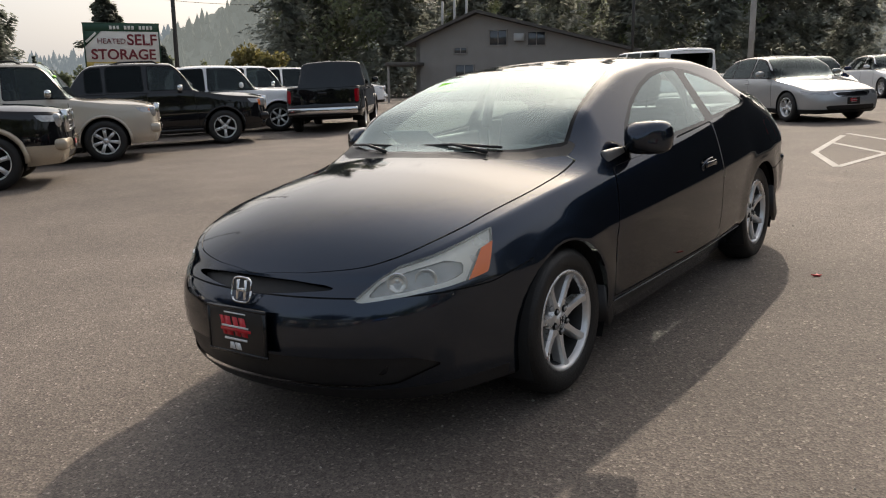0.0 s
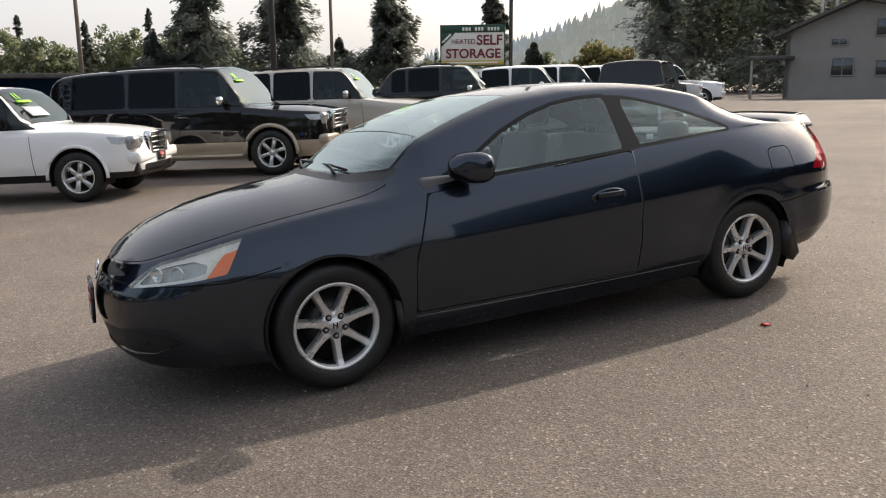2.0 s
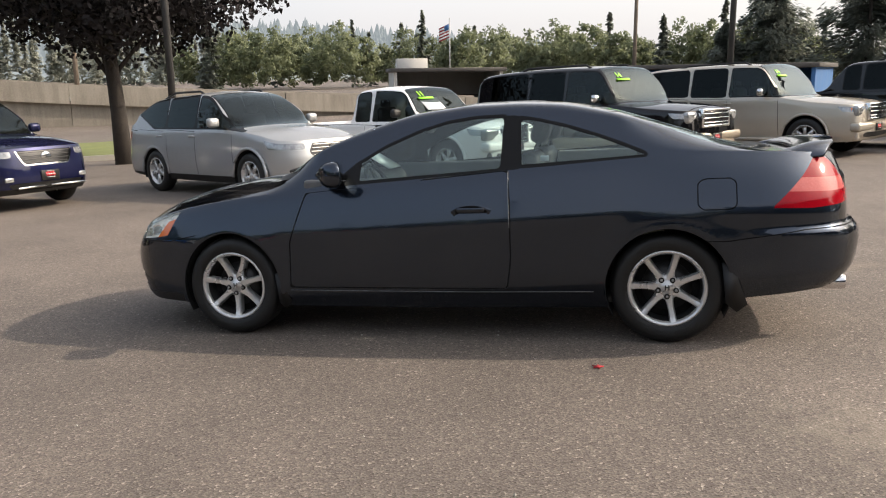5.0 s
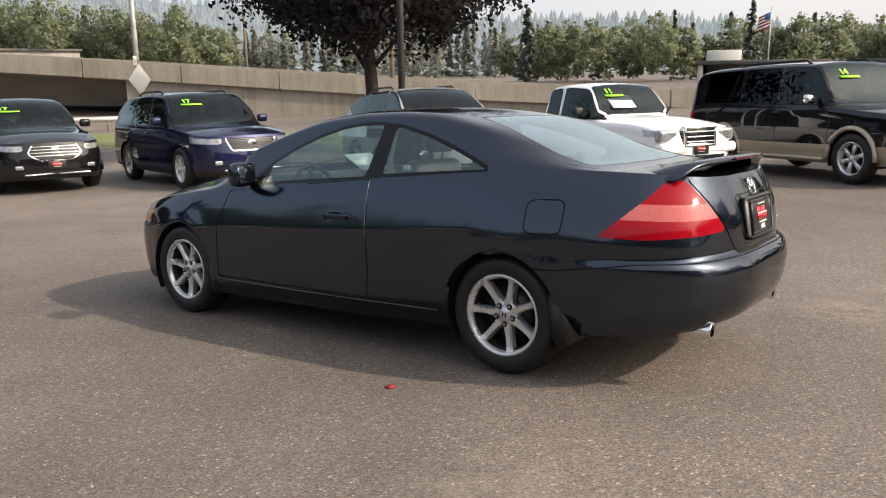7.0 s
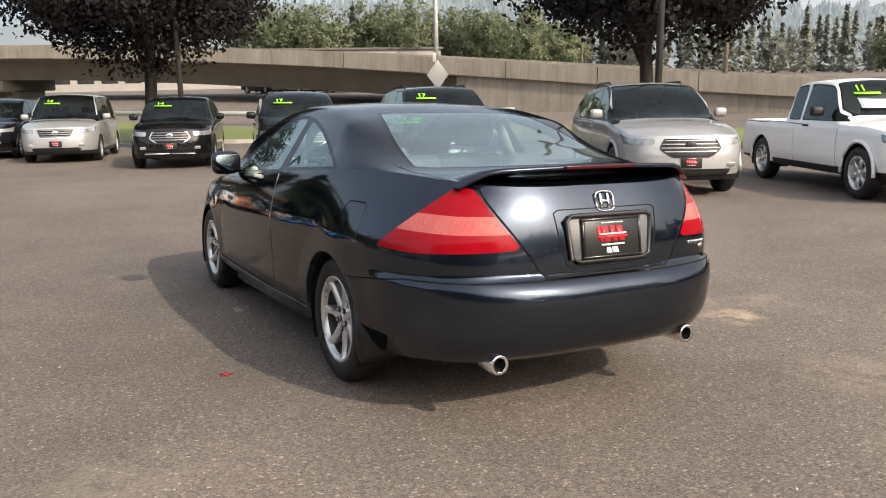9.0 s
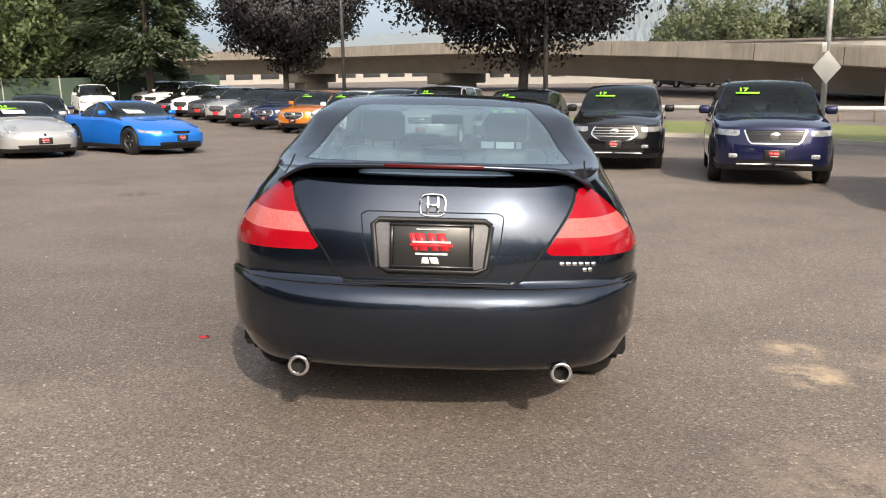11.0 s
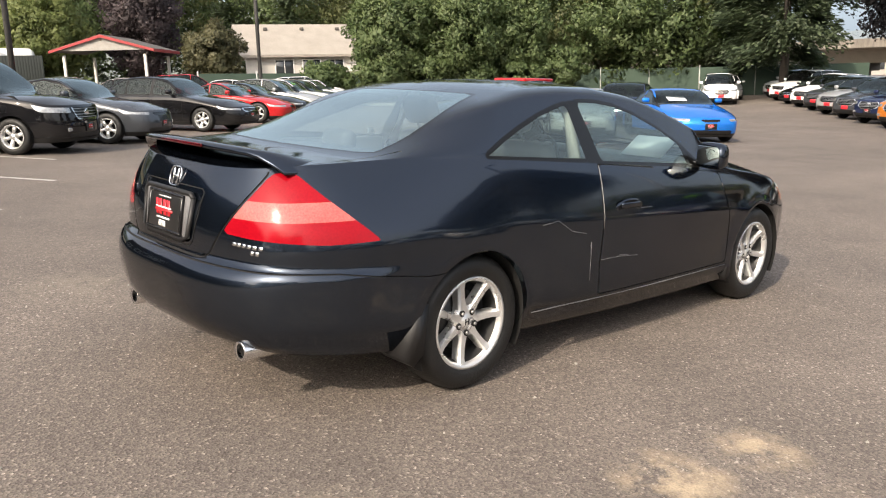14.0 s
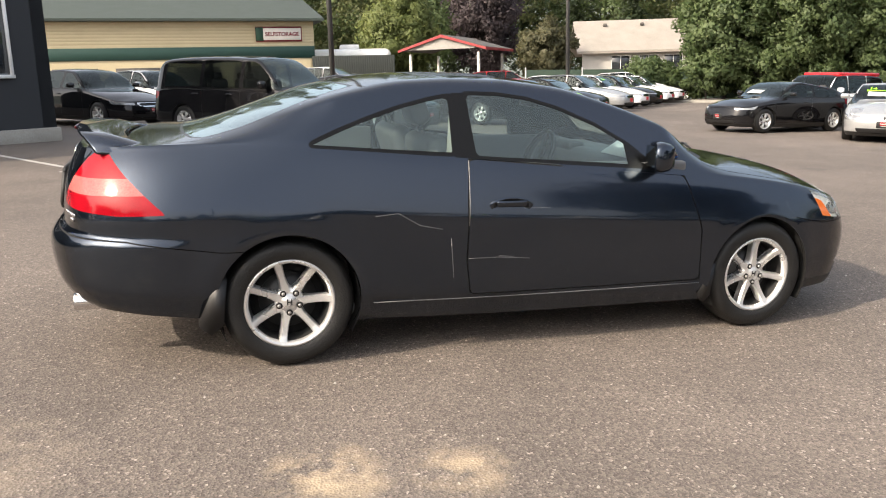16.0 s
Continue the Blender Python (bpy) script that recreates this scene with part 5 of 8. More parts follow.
def lot_shell(kind):
    if kind in CACHE:
        return CACHE[kind]
    Ln, W, Ht, wb, fo, zf, zcw, xcw, xrf, xrr, zt, belt, clr, rw, box = KINDS[kind]
    xf = wb / 2 + fo
    xr = xf - Ln
    w = W / 2 - 0.055
    truck = kind in TRUCKS
    wag = not truck and kind not in ("sedan", "sports", "roadster")
    sq = {"off_roader": 0.10, "pickup": 0.22, "big_pickup": 0.22, "avalanche": 0.25, "big_suv": 0.20, "two_tone_suv": 0.18}.get(kind, 0.36)
    waist = [(xr, 0, zt), (xr + 0.012, w * 0.55, zt), (xr + 0.06, w * 0.82, zt), (xr + sq * 0.7, w * 0.955, zt + 0.005), (xr + sq + 0.35, w, belt if not truck else zt), (-wb * 0.1, w * 1.005, belt - 0.01 if not truck else zt),
             (xcw - 0.15, w * 0.99, belt - 0.03 if not truck else zt - 0.02), (xcw + (xf - xcw) * 0.45, w * 0.965, (zcw + zf) / 2 - 0.05), (xf - sq, w * 0.90, zf - 0.03), (xf - sq * 0.4, w * 0.72, zf - 0.04), (xf - 0.06, w * 0.42, zf - 0.04), (xf - 0.03, 0, zf - 0.04)]
    z1 = zf
    off_s = pchip([(0.1, -0.05), (clr, 0.0), (clr + 0.08, 0.035), (0.55, 0.055), (0.75, 0.052), (0.95, 0.035), (1.3, 0.02)])
    off_f = pchip([(0.1, -0.08), (clr - 0.03, -0.02), (clr + 0.06, 0.05), (0.48, 0.075), (0.62, 0.07), (zf - 0.2, 0.045), (zf, 0.01)] if zf > 0.9 else [(0.1, -0.08), (clr, 0.0), (0.28, 0.07), (0.45, 0.09), (0.55, 0.07), (zf, 0.01)])
    off_r = pchip([(0.1, -0.08), (clr, 0.0), (clr + 0.08, 0.06), (0.52, 0.085), (0.64, 0.075), (0.70, 0.03), (0.9, 0.02), (1.3, 0.0)])
    floor_z = pchip([(xr, clr + 0.06), (-wb / 2, clr - 0.03), (wb / 2, clr - 0.04), (xf, clr - 0.01)])
    hood = [(xcw + 0.06, zcw), (xcw + (xf - xcw) * 0.5, (zcw * 0.55 + zf * 0.45) + 0.03), (xf - 0.22, zf + 0.035), (xf - 0.03, zf - 0.035)]
    if truck:
        top = [(xr, zt), (xrr - 0.075 if kind != "avalanche" else xrr - 0.55, zt), (xrr, Ht - 0.10), (xrr + 0.12, Ht - 0.03), ((xrr + xrf) / 2, Ht), (xrf, Ht - 0.035)] + hood
    elif wag:
        top = [(xr, zt), (xr + 0.035, zt + 0.16), (xr + 0.20, Ht - 0.17), (xr + 0.36, Ht - 0.07), (xrr + 0.45, Ht - 0.015), ((xrr + xrf) / 2 + 0.2, Ht), (xrf, Ht - 0.035)] + hood
        if kind in ("suv", "small_suv", "big_cross"):
            top = [(xr, zt), (xr + 0.07, zt + 0.08), (xr + 0.46, Ht - 0.26), (xr + 0.78, Ht - 0.09), (xrr + 0.95, Ht - 0.02), ((xrr + xrf) / 2 + 0.3, Ht), (xrf, Ht - 0.035)] + hood
        if kind == "suv":
            top = [(xr, zt), (xr + 0.10, zt + 0.06), (xr + 0.60, Ht - 0.25), (xr + 1.05, Ht - 0.075), (xrr + 1.35, Ht - 0.015), (-0.15, Ht), (xrf, Ht - 0.035)] + hood
        if kind == "hatch":
            top = [(xr, zt), (xr + 0.05, zt + 0.06), (xr + 0.30, zt + 0.16), (xrr + 0.55, Ht - 0.07), (xrr + 0.95, Ht - 0.01), ((xrr + xrf) / 2 + 0.35, Ht), (xrf, Ht - 0.035)] + hood
        if kind == "off_roader":
            top = [(xr, zt), (xr + 0.02, zt + 0.25), (xr + 0.06, Ht - 0.08), (xr + 0.16, Ht - 0.01), (0, Ht), (xrf, Ht - 0.03)] + hood
    else:
        deck = xrr - (0.78 if kind == "sedan" else 0.95)
        top = [(xr, zt), (xr + 0.12, zt + 0.025), (deck, zt + 0.05), (xrr, Ht - 0.045), ((xrr + xrf) / 2, Ht), (xrf, Ht - 0.04)] + hood
    topf = pchip(top)
    aa = pchip([(xr, 1.2 if not wag else box), (xrr - 0.3, box * 0.8), (xrr + 0.2, box), (xrf, box), (xcw, 1.2 if kind != "off_roader" else 3), (xf, 1.0)])
    bb = pchip([(xr, 0.36), (xrr, 0.36 if box < 4 else 0.30), (xrf, 0.36 if box < 4 else 0.30), (xcw, 0.42), (xf, 0.42)])
    bed = (xr + 0.07, xrr - 0.12, clr + 0.30) if truck and kind != "avalanche" else None
    tum = {"off_roader": 0.10, "two_tone_suv": 0.20, "big_suv": 0.20, "pickup": 0.24, "big_pickup": 0.22, "avalanche": 0.22, "box_hatch": 0.20, "minivan": 0.27, "sedan": 0.42, "sports": 0.45, "roadster": 0.45, "hatch": 0.38}.get(kind, 0.30)
    sh = Shell(waist, off_s, off_f, off_r, floor_z, topf, aa, bb, 76, 16, 24, bed=bed, tumble=tum)
    zs_of = lambda x: np.interp(x, sh.C[:, 0], sh.C[:, 2])
    ys_of = lambda x: np.interp(x, sh.C[:, 0], sh.C[:, 1])
    for ax in (wb / 2, -wb / 2):
        sh.cut(["body"], lambda x, y, z, s, u, ax=ax: np.where((u < 0.5) & (y > 0.4), np.hypot(x - ax, z - rw) - rw * 1.13, 1.0), "hole")
    # side windows between the pillars
    lo = lambda x: np.maximum(zs_of(x), belt - 0.06 if truck else 0) + (0.03 if not truck else 0.03)
    hi = lambda x: np.minimum(topf(x) - 0.085, zs_of(x) + 0.85 * (topf(x) - zs_of(x)))
    xs0 = xr + (0.30 if wag else 0.2)
    spans = {"two_tone_suv": [(-2.15, -1.14), (-1.06, -0.20), (-0.12, 1.25)], "big_suv": [(-2.1, -1.12), (-1.04, -0.22), (-0.14, 1.2)], "suv": [(-1.95, -1.02), (-0.95, -0.12), (-0.05, 1.2)], "big_cross": [(-2.05, -1.15), (-1.08, -0.2), (-0.13, 1.2)], "small_suv": [(-1.8, -0.95), (-0.88, -0.10), (-0.03, 1.2)],
             "minivan": [(-2.15, -1.05), (-0.97, 0.10), (0.18, 1.3)], "sedan": [(-1.35, -0.92), (-0.88, -0.16), (-0.08, 1.1)], "sports": [(-0.95, -0.45), (-0.36, 0.9)], "roadster": [(-0.85, -0.42), (-0.34, 0.9)], "hatch": [(-1.45, -0.55), (-0.47, 1.1)],
             "box_hatch": [(-1.75, -0.95), (-0.88, -0.08), (0.0, 1.1)], "pickup": [(-0.66, -0.30), (-0.20, 0.98)], "big_pickup": [(-0.92, -0.14), (-0.05, 1.3)], "avalanche": [(-1.25, -0.90), (-0.82, -0.05), (0.05, 1.2)], "off_roader": [(-1.95, -0.95), (-0.88, -0.12), (-0.04, 0.72)]}[kind]
    for k, (x0, x1) in enumerate(spans):
        d = lambda x, y, z, s, u, x0=x0, x1=x1: np.where((u > 0.5) & (y > 0.3), np.maximum(np.maximum(lo(x) - z, z - hi(x)), np.maximum(x0 - x, x - x1) + 0.03 * (z - belt)), 1)
        if kind == "suv" and k == 0:
            # the sill of the last window climbs to a point
            d0 = d
            d = lambda x, y, z, s, u, d0=d0, x0=x0: np.where(u > 0.5, np.maximum(d0(x, y, z, s, u), belt + 0.02 + 0.42 * np.clip(x0 + 0.62 - x, 0, 1) - z), 1)
        sh.cut(["body"], lambda *q: d(*q) - (0.040 if kind in ("suv", "small_suv", "big_cross", "hatch", "sedan", "sports", "roadster", "box_hatch") else 0.018), "window_trim")
        sh.cut(["window_trim"], d, "side_glass" if k == len(spans) - 1 else "rear_side_glass")
    yl = lambda x: np.clip(ys_of(x) * (0.80 if box < 3.2 else 0.86) - 0.10 * (x < xrf + 0.2), 0.2, 2)
    ws = lambda x, y, z, s, u: np.where(u > 0.5, np.maximum(np.maximum(xrf + 0.02 - x, x - xcw + 0.10 * (y / w) ** 2), (y - (ys_of(x) - tum * np.clip(topf(x) - zs_of(x), 0, 2)) + 0.055)), 1)
    sh.cut(["body"], lambda *q: ws(*q) - 0.02, "window_trim")
    sh.cut(["window_trim"], ws, "windshield")
    if wag:
        rwf = lambda x, y, z, s, u: np.where((u > 0.5) & (x < xr + 0.55), np.maximum(np.maximum(zt + 0.07 - z, z - Ht + 0.17), y - w * 0.80), 1)
    elif truck:
        rwf = lambda x, y, z, s, u: np.where((u > 0.5) & (x < xrr + 0.03) & (x > xrr - 0.6), np.maximum(np.maximum(zt + 0.12 - z, z - Ht + 0.20), y - w * 0.72), 1)
    else:
        rwf = lambda x, y, z, s, u: np.where(u > 0.5, np.maximum(np.maximum(deck + 0.04 - x, x - xrr + 0.02), y - w * (0.74 - 0.12 * np.clip((x - deck) / (xrr - deck), 0, 1))), 1)
    sh.cut(["body"], rwf, "rear_glass")
    a = sh.at
    hz = (zf - 0.19, zf - 0.045) if zf > 0.8 else (zf - 0.14, zf - 0.03)
    if kind == "roadster":
        hz = (zf - 0.19, zf - 0.01)
    hp = polysd([(a(y=w * (0.55 if zf < 1.0 else 0.62)), hz[0] + 0.01), (a(x=xf - sq * 1.1 - 0.10), hz[0] + 0.03), (a(x=xf - sq * 1.1 - 0.22), hz[1] + 0.05), (a(y=w * 0.58), hz[1])])
    if kind == "off_roader":
        hp = polysd([(a(y=w * 0.72), zf - 0.26), (a(y=w * 0.45), zf - 0.26), (a(y=w * 0.45), zf - 0.1), (a(y=w * 0.72), zf - 0.1)])
    sh.cut(["body"], lambda x, y, z, s, u: np.where((u < 0.5) & (x > 0.5), hp(s, z), 1), "headlight")
    tz = (zt - 0.24, zt - 0.03) if not truck else (zt - 0.42, zt - 0.06)
    tp = polysd([(a(y=w * 0.62 if not truck else w * 0.86, front=False), tz[0]), (a(x=xr + 0.16 if truck else xr + 0.28), tz[0] + 0.04), (a(x=xr + 0.18 if truck else xr + 0.34), tz[1]), (a(y=w * 0.66 if not truck else w * 0.86, front=False), tz[1])])
    sh.cut(["body"], lambda x, y, z, s, u: np.where((u < 0.5) & (x < -0.5), tp(s, z), 1), "tail_light")
    gz = (zf - 0.28, zf - 0.07) if zf > 0.85 else (zf - 0.15, zf - 0.08)
    gw = {"off_roader": 0.45, "sports": 0.30, "roadster": 0.05}.get(kind, 0.50)
    gp = polysd([(-0.5, gz[0]), (w * gw * 0.8, gz[0]), (w * gw, gz[1]), (-0.5, gz[1])])
    if kind in ("suv", "small_suv"):
        gp = polysd([(-0.5, gz[0] - 0.05), (w * gw * 0.62, gz[0] - 0.05), (w * gw * 0.98, gz[0] + 0.06), (w * gw * 0.80, gz[1]), (-0.5, gz[1])])
    gf = lambda x, y, z, s, u: np.where((u < 0.5) & (x > 0.5), gp(y, z), 1)
    sh.cut(["body"], lambda *q: gf(*q) - (0.0 if kind in ("sports", "roadster", "hatch") else 0.022), "grille_frame")
    sh.cut(["grille_frame"], gf, "grille")
    nb = 0 if kind in ("sports", "roadster", "hatch", "off_roader", "sedan") else 4
    for b in range(nb):
        zb = gz[0] + (gz[1] - gz[0]) * (b + 0.30) / nb
        sh.cut(["grille"], lambda x, y, z, s, u: z - zb, "_low%d" % b)
        sh.cut(["grille"], lambda x, y, z, s, u: z - zb - 0.011, "bar%d" % b)
    sh.T = ["grille" if t.startswith("_low") else t for t in sh.T]
    ip = polysd([(-0.5, clr + 0.03), (w * 0.62, clr + 0.05), (w * 0.70, clr + 0.15), (-0.5, clr + 0.15)])
    sh.cut(["body"], lambda x, y, z, s, u: np.where((u < 0.5) & (x > 0.5), ip(y, z), 1), "intake")
    sh.cut(["body"], lambda x, y, z, s, u: np.where(u < 0.5, z - (0.60 if kind == "two_tone_suv" else clr + 0.10 if kind in ("big_suv", "avalanche") else clr + 0.07), 1), "cladding")
    dx = {2: [-0.40, 0.95]}.get(len(spans), [spans[-2][0], spans[-1][0] - 0.04, xcw - 0.12])
    for k, x0 in enumerate(dx):
        sh.seam(["body"], lambda x, y, z, s, u, x0=x0: np.where(u < 0.5, x - x0 - 0.06 * (belt - z), 1), "body", 0.005, "gap%d" % k)
    sh.cut(["body"], lambda x, y, z, s, u: np.where((u > 0.5) & (x < xrf + 0.1) & (x > xr + 0.2), hi(x) + 0.03 - z, 1), "roof")
    sh.finish()
    CACHE[kind] = (Half(sh, 1), Half(sh, -1), dict(xf=xf, xr=xr, w=w, zf=zf, zt=zt, belt=belt, clr=clr, rw=rw, wb=wb, Ht=Ht, xcw=xcw, zcw=zcw, xrf=xrf, xrr=xrr, W=W, topf=topf, gz=gz, wag=wag, truck=truck, box=box))
    return CACHE[kind]


def windscreen_text(word, parent, m, size):
    cu = bpy.data.curves.new("numeral", "FONT")
    cu.offset = 0.006
    cu.body, cu.size, cu.align_x, cu.align_y = word, size, "CENTER", "CENTER"
    tmp = bpy.data.objects.new("numeral", cu)
    me = bpy.data.meshes.new_from_object(tmp)
    bpy.data.objects.remove(tmp)
    me.materials.clear()
    me.materials.append(M["lime"])
    ob = new("numeral", me)
    ob.parent, ob.matrix_basis = parent, m
    return ob


def lot_car(name, kind, x, y, heading, tone, label, category="car", year="", spokes=6, rim="alloy", clad=None, privacy=False, plate=True, rails=False, grille="chrome", scale=1.0, sheet=False, group="cars for sale", detail=True, chin=False, roof=None, bars="steel"):
    L, R, p = lot_shell(kind)
    car = thing(name, label, category, on_ground(x, y, heading) @ Matrix.Diagonal((scale, scale, scale, 1)), group)
    col = car_paint(tone)
    duo = lambda *t, inset=0.0: both(L.take(*t, inset=inset), R.take(*t, inset=inset))
    skin("body", duo("body"), col, car)
    if roof:
        skin("roof", duo("roof", inset=-0.003), car_paint(roof), car, "red painted roof")
        part("roof_panel", rbox(p["xrf"] - p["xr"] - 0.35, p["w"] * 1.52, 0.13, 0.06, 3, ((p["xrf"] + p["xr"]) / 2 + 0.08, 0, p["Ht"] - 0.025)), car_paint(roof), car, "red painted roof panel")
    else:
        skin("roof", duo("roof"), col, car)
    skin("cladding", duo("cladding"), M["black"] if not clad else car_paint(clad), car)
    skin("windshield", duo("windshield"), "glass_lot", car)
    skin("rear_window", duo("rear_glass"), "glass_dark" if privacy else "glass_lot", car)
    skin("window_seal", duo("window_trim"), "seal", car)
    skin("grille", duo("grille", inset=0.014), "trim", car)
    skin("grille_frame", duo("grille_frame", inset=-0.004), grille if grille else "trim", car)
    for b in range(4):
        skin("grille_bar", duo("bar%d" % b, inset=0.003), bars, car)
    skin("air_intake", duo("intake", inset=0.015), "black", car)
    if detail:
        for sh in (L, R):
            for k in range(3):
                for run in pieces(sh.take("gap%d" % k, inset=0.003)):
                    if len(run[1]) > 6:
                        skin("panel_seam", run, "gap", car)
    tall = kind in ("big_suv", "two_tone_suv", "avalanche")
    for sh, sd in ((L, 1), (R, -1)):
        if tall:
            part("running_board", rbox(p["wb"] - 2.5 * p["rw"], 0.20, 0.06, 0.02, 2, (0, sd * (p["w"] + 0.02), p["clr"] + 0.03)), "dark_alloy" if not clad else car_paint(clad), car)
        skin("front_window", sh.take("side_glass"), "glass_lot", car)
        skin("rear_side_window", sh.take("rear_side_glass"), "glass_dark" if privacy else "glass_lot", car)
        hl = skin("headlight", sh.take("headlight"), "lamp_clear", car)
        if detail and p["zf"] > 0.8:
            part("fog_lamp", rbox(0.03, 0.15, 0.07, 0.03, 2, (p["xf"] - 0.035, sd * p["w"] * 0.66, p["clr"] + 0.21)), "lamp_clear", car)
        if chin:
            part("chrome_strip", moved(rbox(0.02, p["w"] * 0.60, 0.03, 0.008, 1), Matrix.Translation((p["xf"] + 0.045, sd * p["w"] * 0.32, p["clr"] + 0.085)) @ Matrix.Rotation(radians(-9 * sd), 4, "Z")), "chrome", car)
        skin("tail_light", sh.take("tail_light"), "red", car)
        zb = p["belt"] + 0.10
        part("door_mirror", rbox(0.12, 0.20, 0.15 if p["Ht"] > 1.6 else 0.12, 0.045, 2, (p["xcw"] - 0.42, sd * (p["w"] + 0.13), zb)), M["chrome"] if tall and detail else col if tone != "white" or kind != "pickup" else M["black"], car)
        for k in range(2):
            if detail and kind not in ("sports", "roadster"):
                part("door_handle", rbox(0.18, 0.035, 0.035, 0.012, 1, (-0.15 - 1.0 * k if kind not in ("pickup",) else 0.0 - 0.5 * k, sd * (p["w"] + 0.045), p["belt"] - 0.12)), col if tone not in ("white",) else M["black"], car)
            if kind in ("hatch", "pickup"):
                break
        for ax in (p["wb"] / 2, -p["wb"] / 2):
            V, F = [], []
            rr = p["rw"] * 1.13
            for k in range(15):
                t = math.pi * (-0.1 + 1.2 * k / 14)
                V += [(ax + rr * math.cos(t), sd * (p["w"] + 0.035), p["rw"] + rr * math.sin(t)), (ax + rr * math.cos(t), sd * (p["w"] - 0.28), p["rw"] + rr * math.sin(t)), (ax + 0.03 * math.cos(t), sd * (p["w"] - 0.28), p["rw"] + 0.03 * math.sin(t))]
            for k in range(14):
                F += [(3 * k + q, 3 * k + q + 1, 3 * k + 4 + q, 3 * k + 3 + q) for q in (0, 1)]
            part("wheel_well", (V, F), "well", car)
            if tall or kind in ("pickup", "big_pickup", "suv"):
                arc = [(ax + (rr + 0.022) * math.cos(math.pi * (-0.02 + 1.04 * k / 16)), sd * (p["w"] + 0.040), p["rw"] + (rr + 0.022) * math.sin(math.pi * (-0.02 + 1.04 * k / 16))) for k in range(17)]
                part("arch_flare", tube(arc, 0.040 if kind == "two_tone_suv" else 0.026, 8), col if not clad else car_paint(clad), car)
            lot_wheel(car, ax, sd * (p["W"] / 2 - 0.125), p["rw"], sd, spokes, rim)
        if rails:
            part("roof_rail", tube([(p["xrf"] - 0.15, sd * p["w"] * 0.68, p["Ht"] - 0.10), (p["xrf"] - 0.35, sd * p["w"] * 0.69, p["Ht"] + 0.005), (p["xrr"] + 0.75, sd * p["w"] * 0.69, p["Ht"] - 0.0), (p["xrr"] + 0.35, sd * p["w"] * 0.67, p["Ht"] - 0.10)], 0.020, 6), "black", car)
        if kind == "roadster":
            xl = p["xf"] - 0.34
            part("headlamp_lens", moved(rbox(0.34, 0.27, 0.12, 0.055, 4), Matrix.Translation((xl, sd * p["w"] * 0.70, p["topf"](xl) - 0.085)) @ Matrix.Rotation(radians(26), 4, "Y")), "lamp_clear", car, "oval clear headlamp")
    g0, g1 = p["gz"]
    if kind in ("pickup", "big_pickup", "two_tone_suv", "big_suv", "avalanche"):
        low = col if not clad else car_paint(clad)
        part("front_bumper", rbox(0.22, p["w"] * 1.90, 0.17, 0.06, 3, (p["xf"] - 0.075, 0, p["clr"] + 0.26)), low, car)
        part("bumper_valance", rbox(0.18, p["w"] * 1.72, 0.20, 0.05, 2, (p["xf"] - 0.125, 0, p["clr"] + 0.09)), "black" if kind in ("pickup", "big_pickup") else low, car)
        gh, gwid = (g1 - g0) + 0.10, p["w"] * (0.92 if kind != "pickup" else 0.74)
        nose = part("grille_shell", join(rbox(0.10, gwid, 0.045, 0.015, 2, (p["xf"] + 0.0, 0, g1 + 0.035)), rbox(0.10, gwid * 0.94, 0.045, 0.015, 2, (p["xf"] + 0.0, 0, g0 - 0.035)), rbox(0.10, 0.05, gh + 0.02, 0.015, 2, (p["xf"] - 0.01, gwid / 2, (g0 + g1) / 2)), rbox(0.10, 0.05, gh + 0.02, 0.015, 2, (p["xf"] - 0.01, -gwid / 2, (g0 + g1) / 2))), grille, car)
        part("grille_back", rbox(0.03, gwid * 0.96, gh, 0.005, 1, (p["xf"] + 0.005, 0, (g0 + g1) / 2)), "trim", nose)
        for q in (-0.25, 0.0, 0.25):
            part("grille_bar", rbox(0.04, gwid * 0.94, 0.018, 0.008, 2, (p["xf"] + 0.02, 0, (g0 + g1) / 2 + q * gh)), grille, nose)
        for sd in (1, -1):
            lamp = part("headlamp_unit", rbox(0.16, p["w"] * (0.34 if kind != "pickup" else 0.44), gh * 0.66, 0.05, 3, (p["xf"] - 0.110, sd * p["w"] * 0.71, (g0 + g1) / 2 + 0.02)), "lamp_clear", car)
            part("corner_lens", rbox(0.09, 0.05, gh * 0.50, 0.02, 2, (p["xf"] - 0.185, sd * p["w"] * 0.880, (g0 + g1) / 2 + 0.01)), "amber", lamp)
    if grille and p["zf"] > 0.8 and detail:
        part("maker_mark", moved(lathe([(0.001, 0.012), (0.05, 0.012), (0.062, 0.006), (0.066, 0.0), (0.03, -0.03)], 20, "X"), Matrix.Translation((p["xf"] - 0.005, 0, (g0 + g1) / 2)) @ Matrix.Diagonal((1, 1.3, 1, 1))), grille, car)
    if p["truck"]:
        part("rear_bumper", rbox(0.16, p["w"] * 1.9, 0.17, 0.03, 2, (p["xr"] - 0.02, 0, p["clr"] + 0.20)), "chrome" if tone == "black" else "black", car)
        part("tailgate_handle", rbox(0.02, 0.24, 0.07, 0.01, 1, (p["xr"] - 0.012, 0, p["zt"] - 0.16)), "trim", car)
    if plate:
        dealer_plate(car, Matrix.Translation((p["xf"] + 0.055, 0, p["clr"] + 0.24)), 0.30, 0.15, False, False) if detail else part("number_plate", rbox(0.03, 0.30, 0.15, 0.004, 1, (p["xf"] + 0.05, 0, p["clr"] + 0.24)), "plate_red", car)
    # cabin, seats and dashboard in one dark moulding
    zc, xm = p["clr"] + 0.12, p["xcw"]
    xb = p["xrr"] if p["truck"] else p["xr"] + 0.4
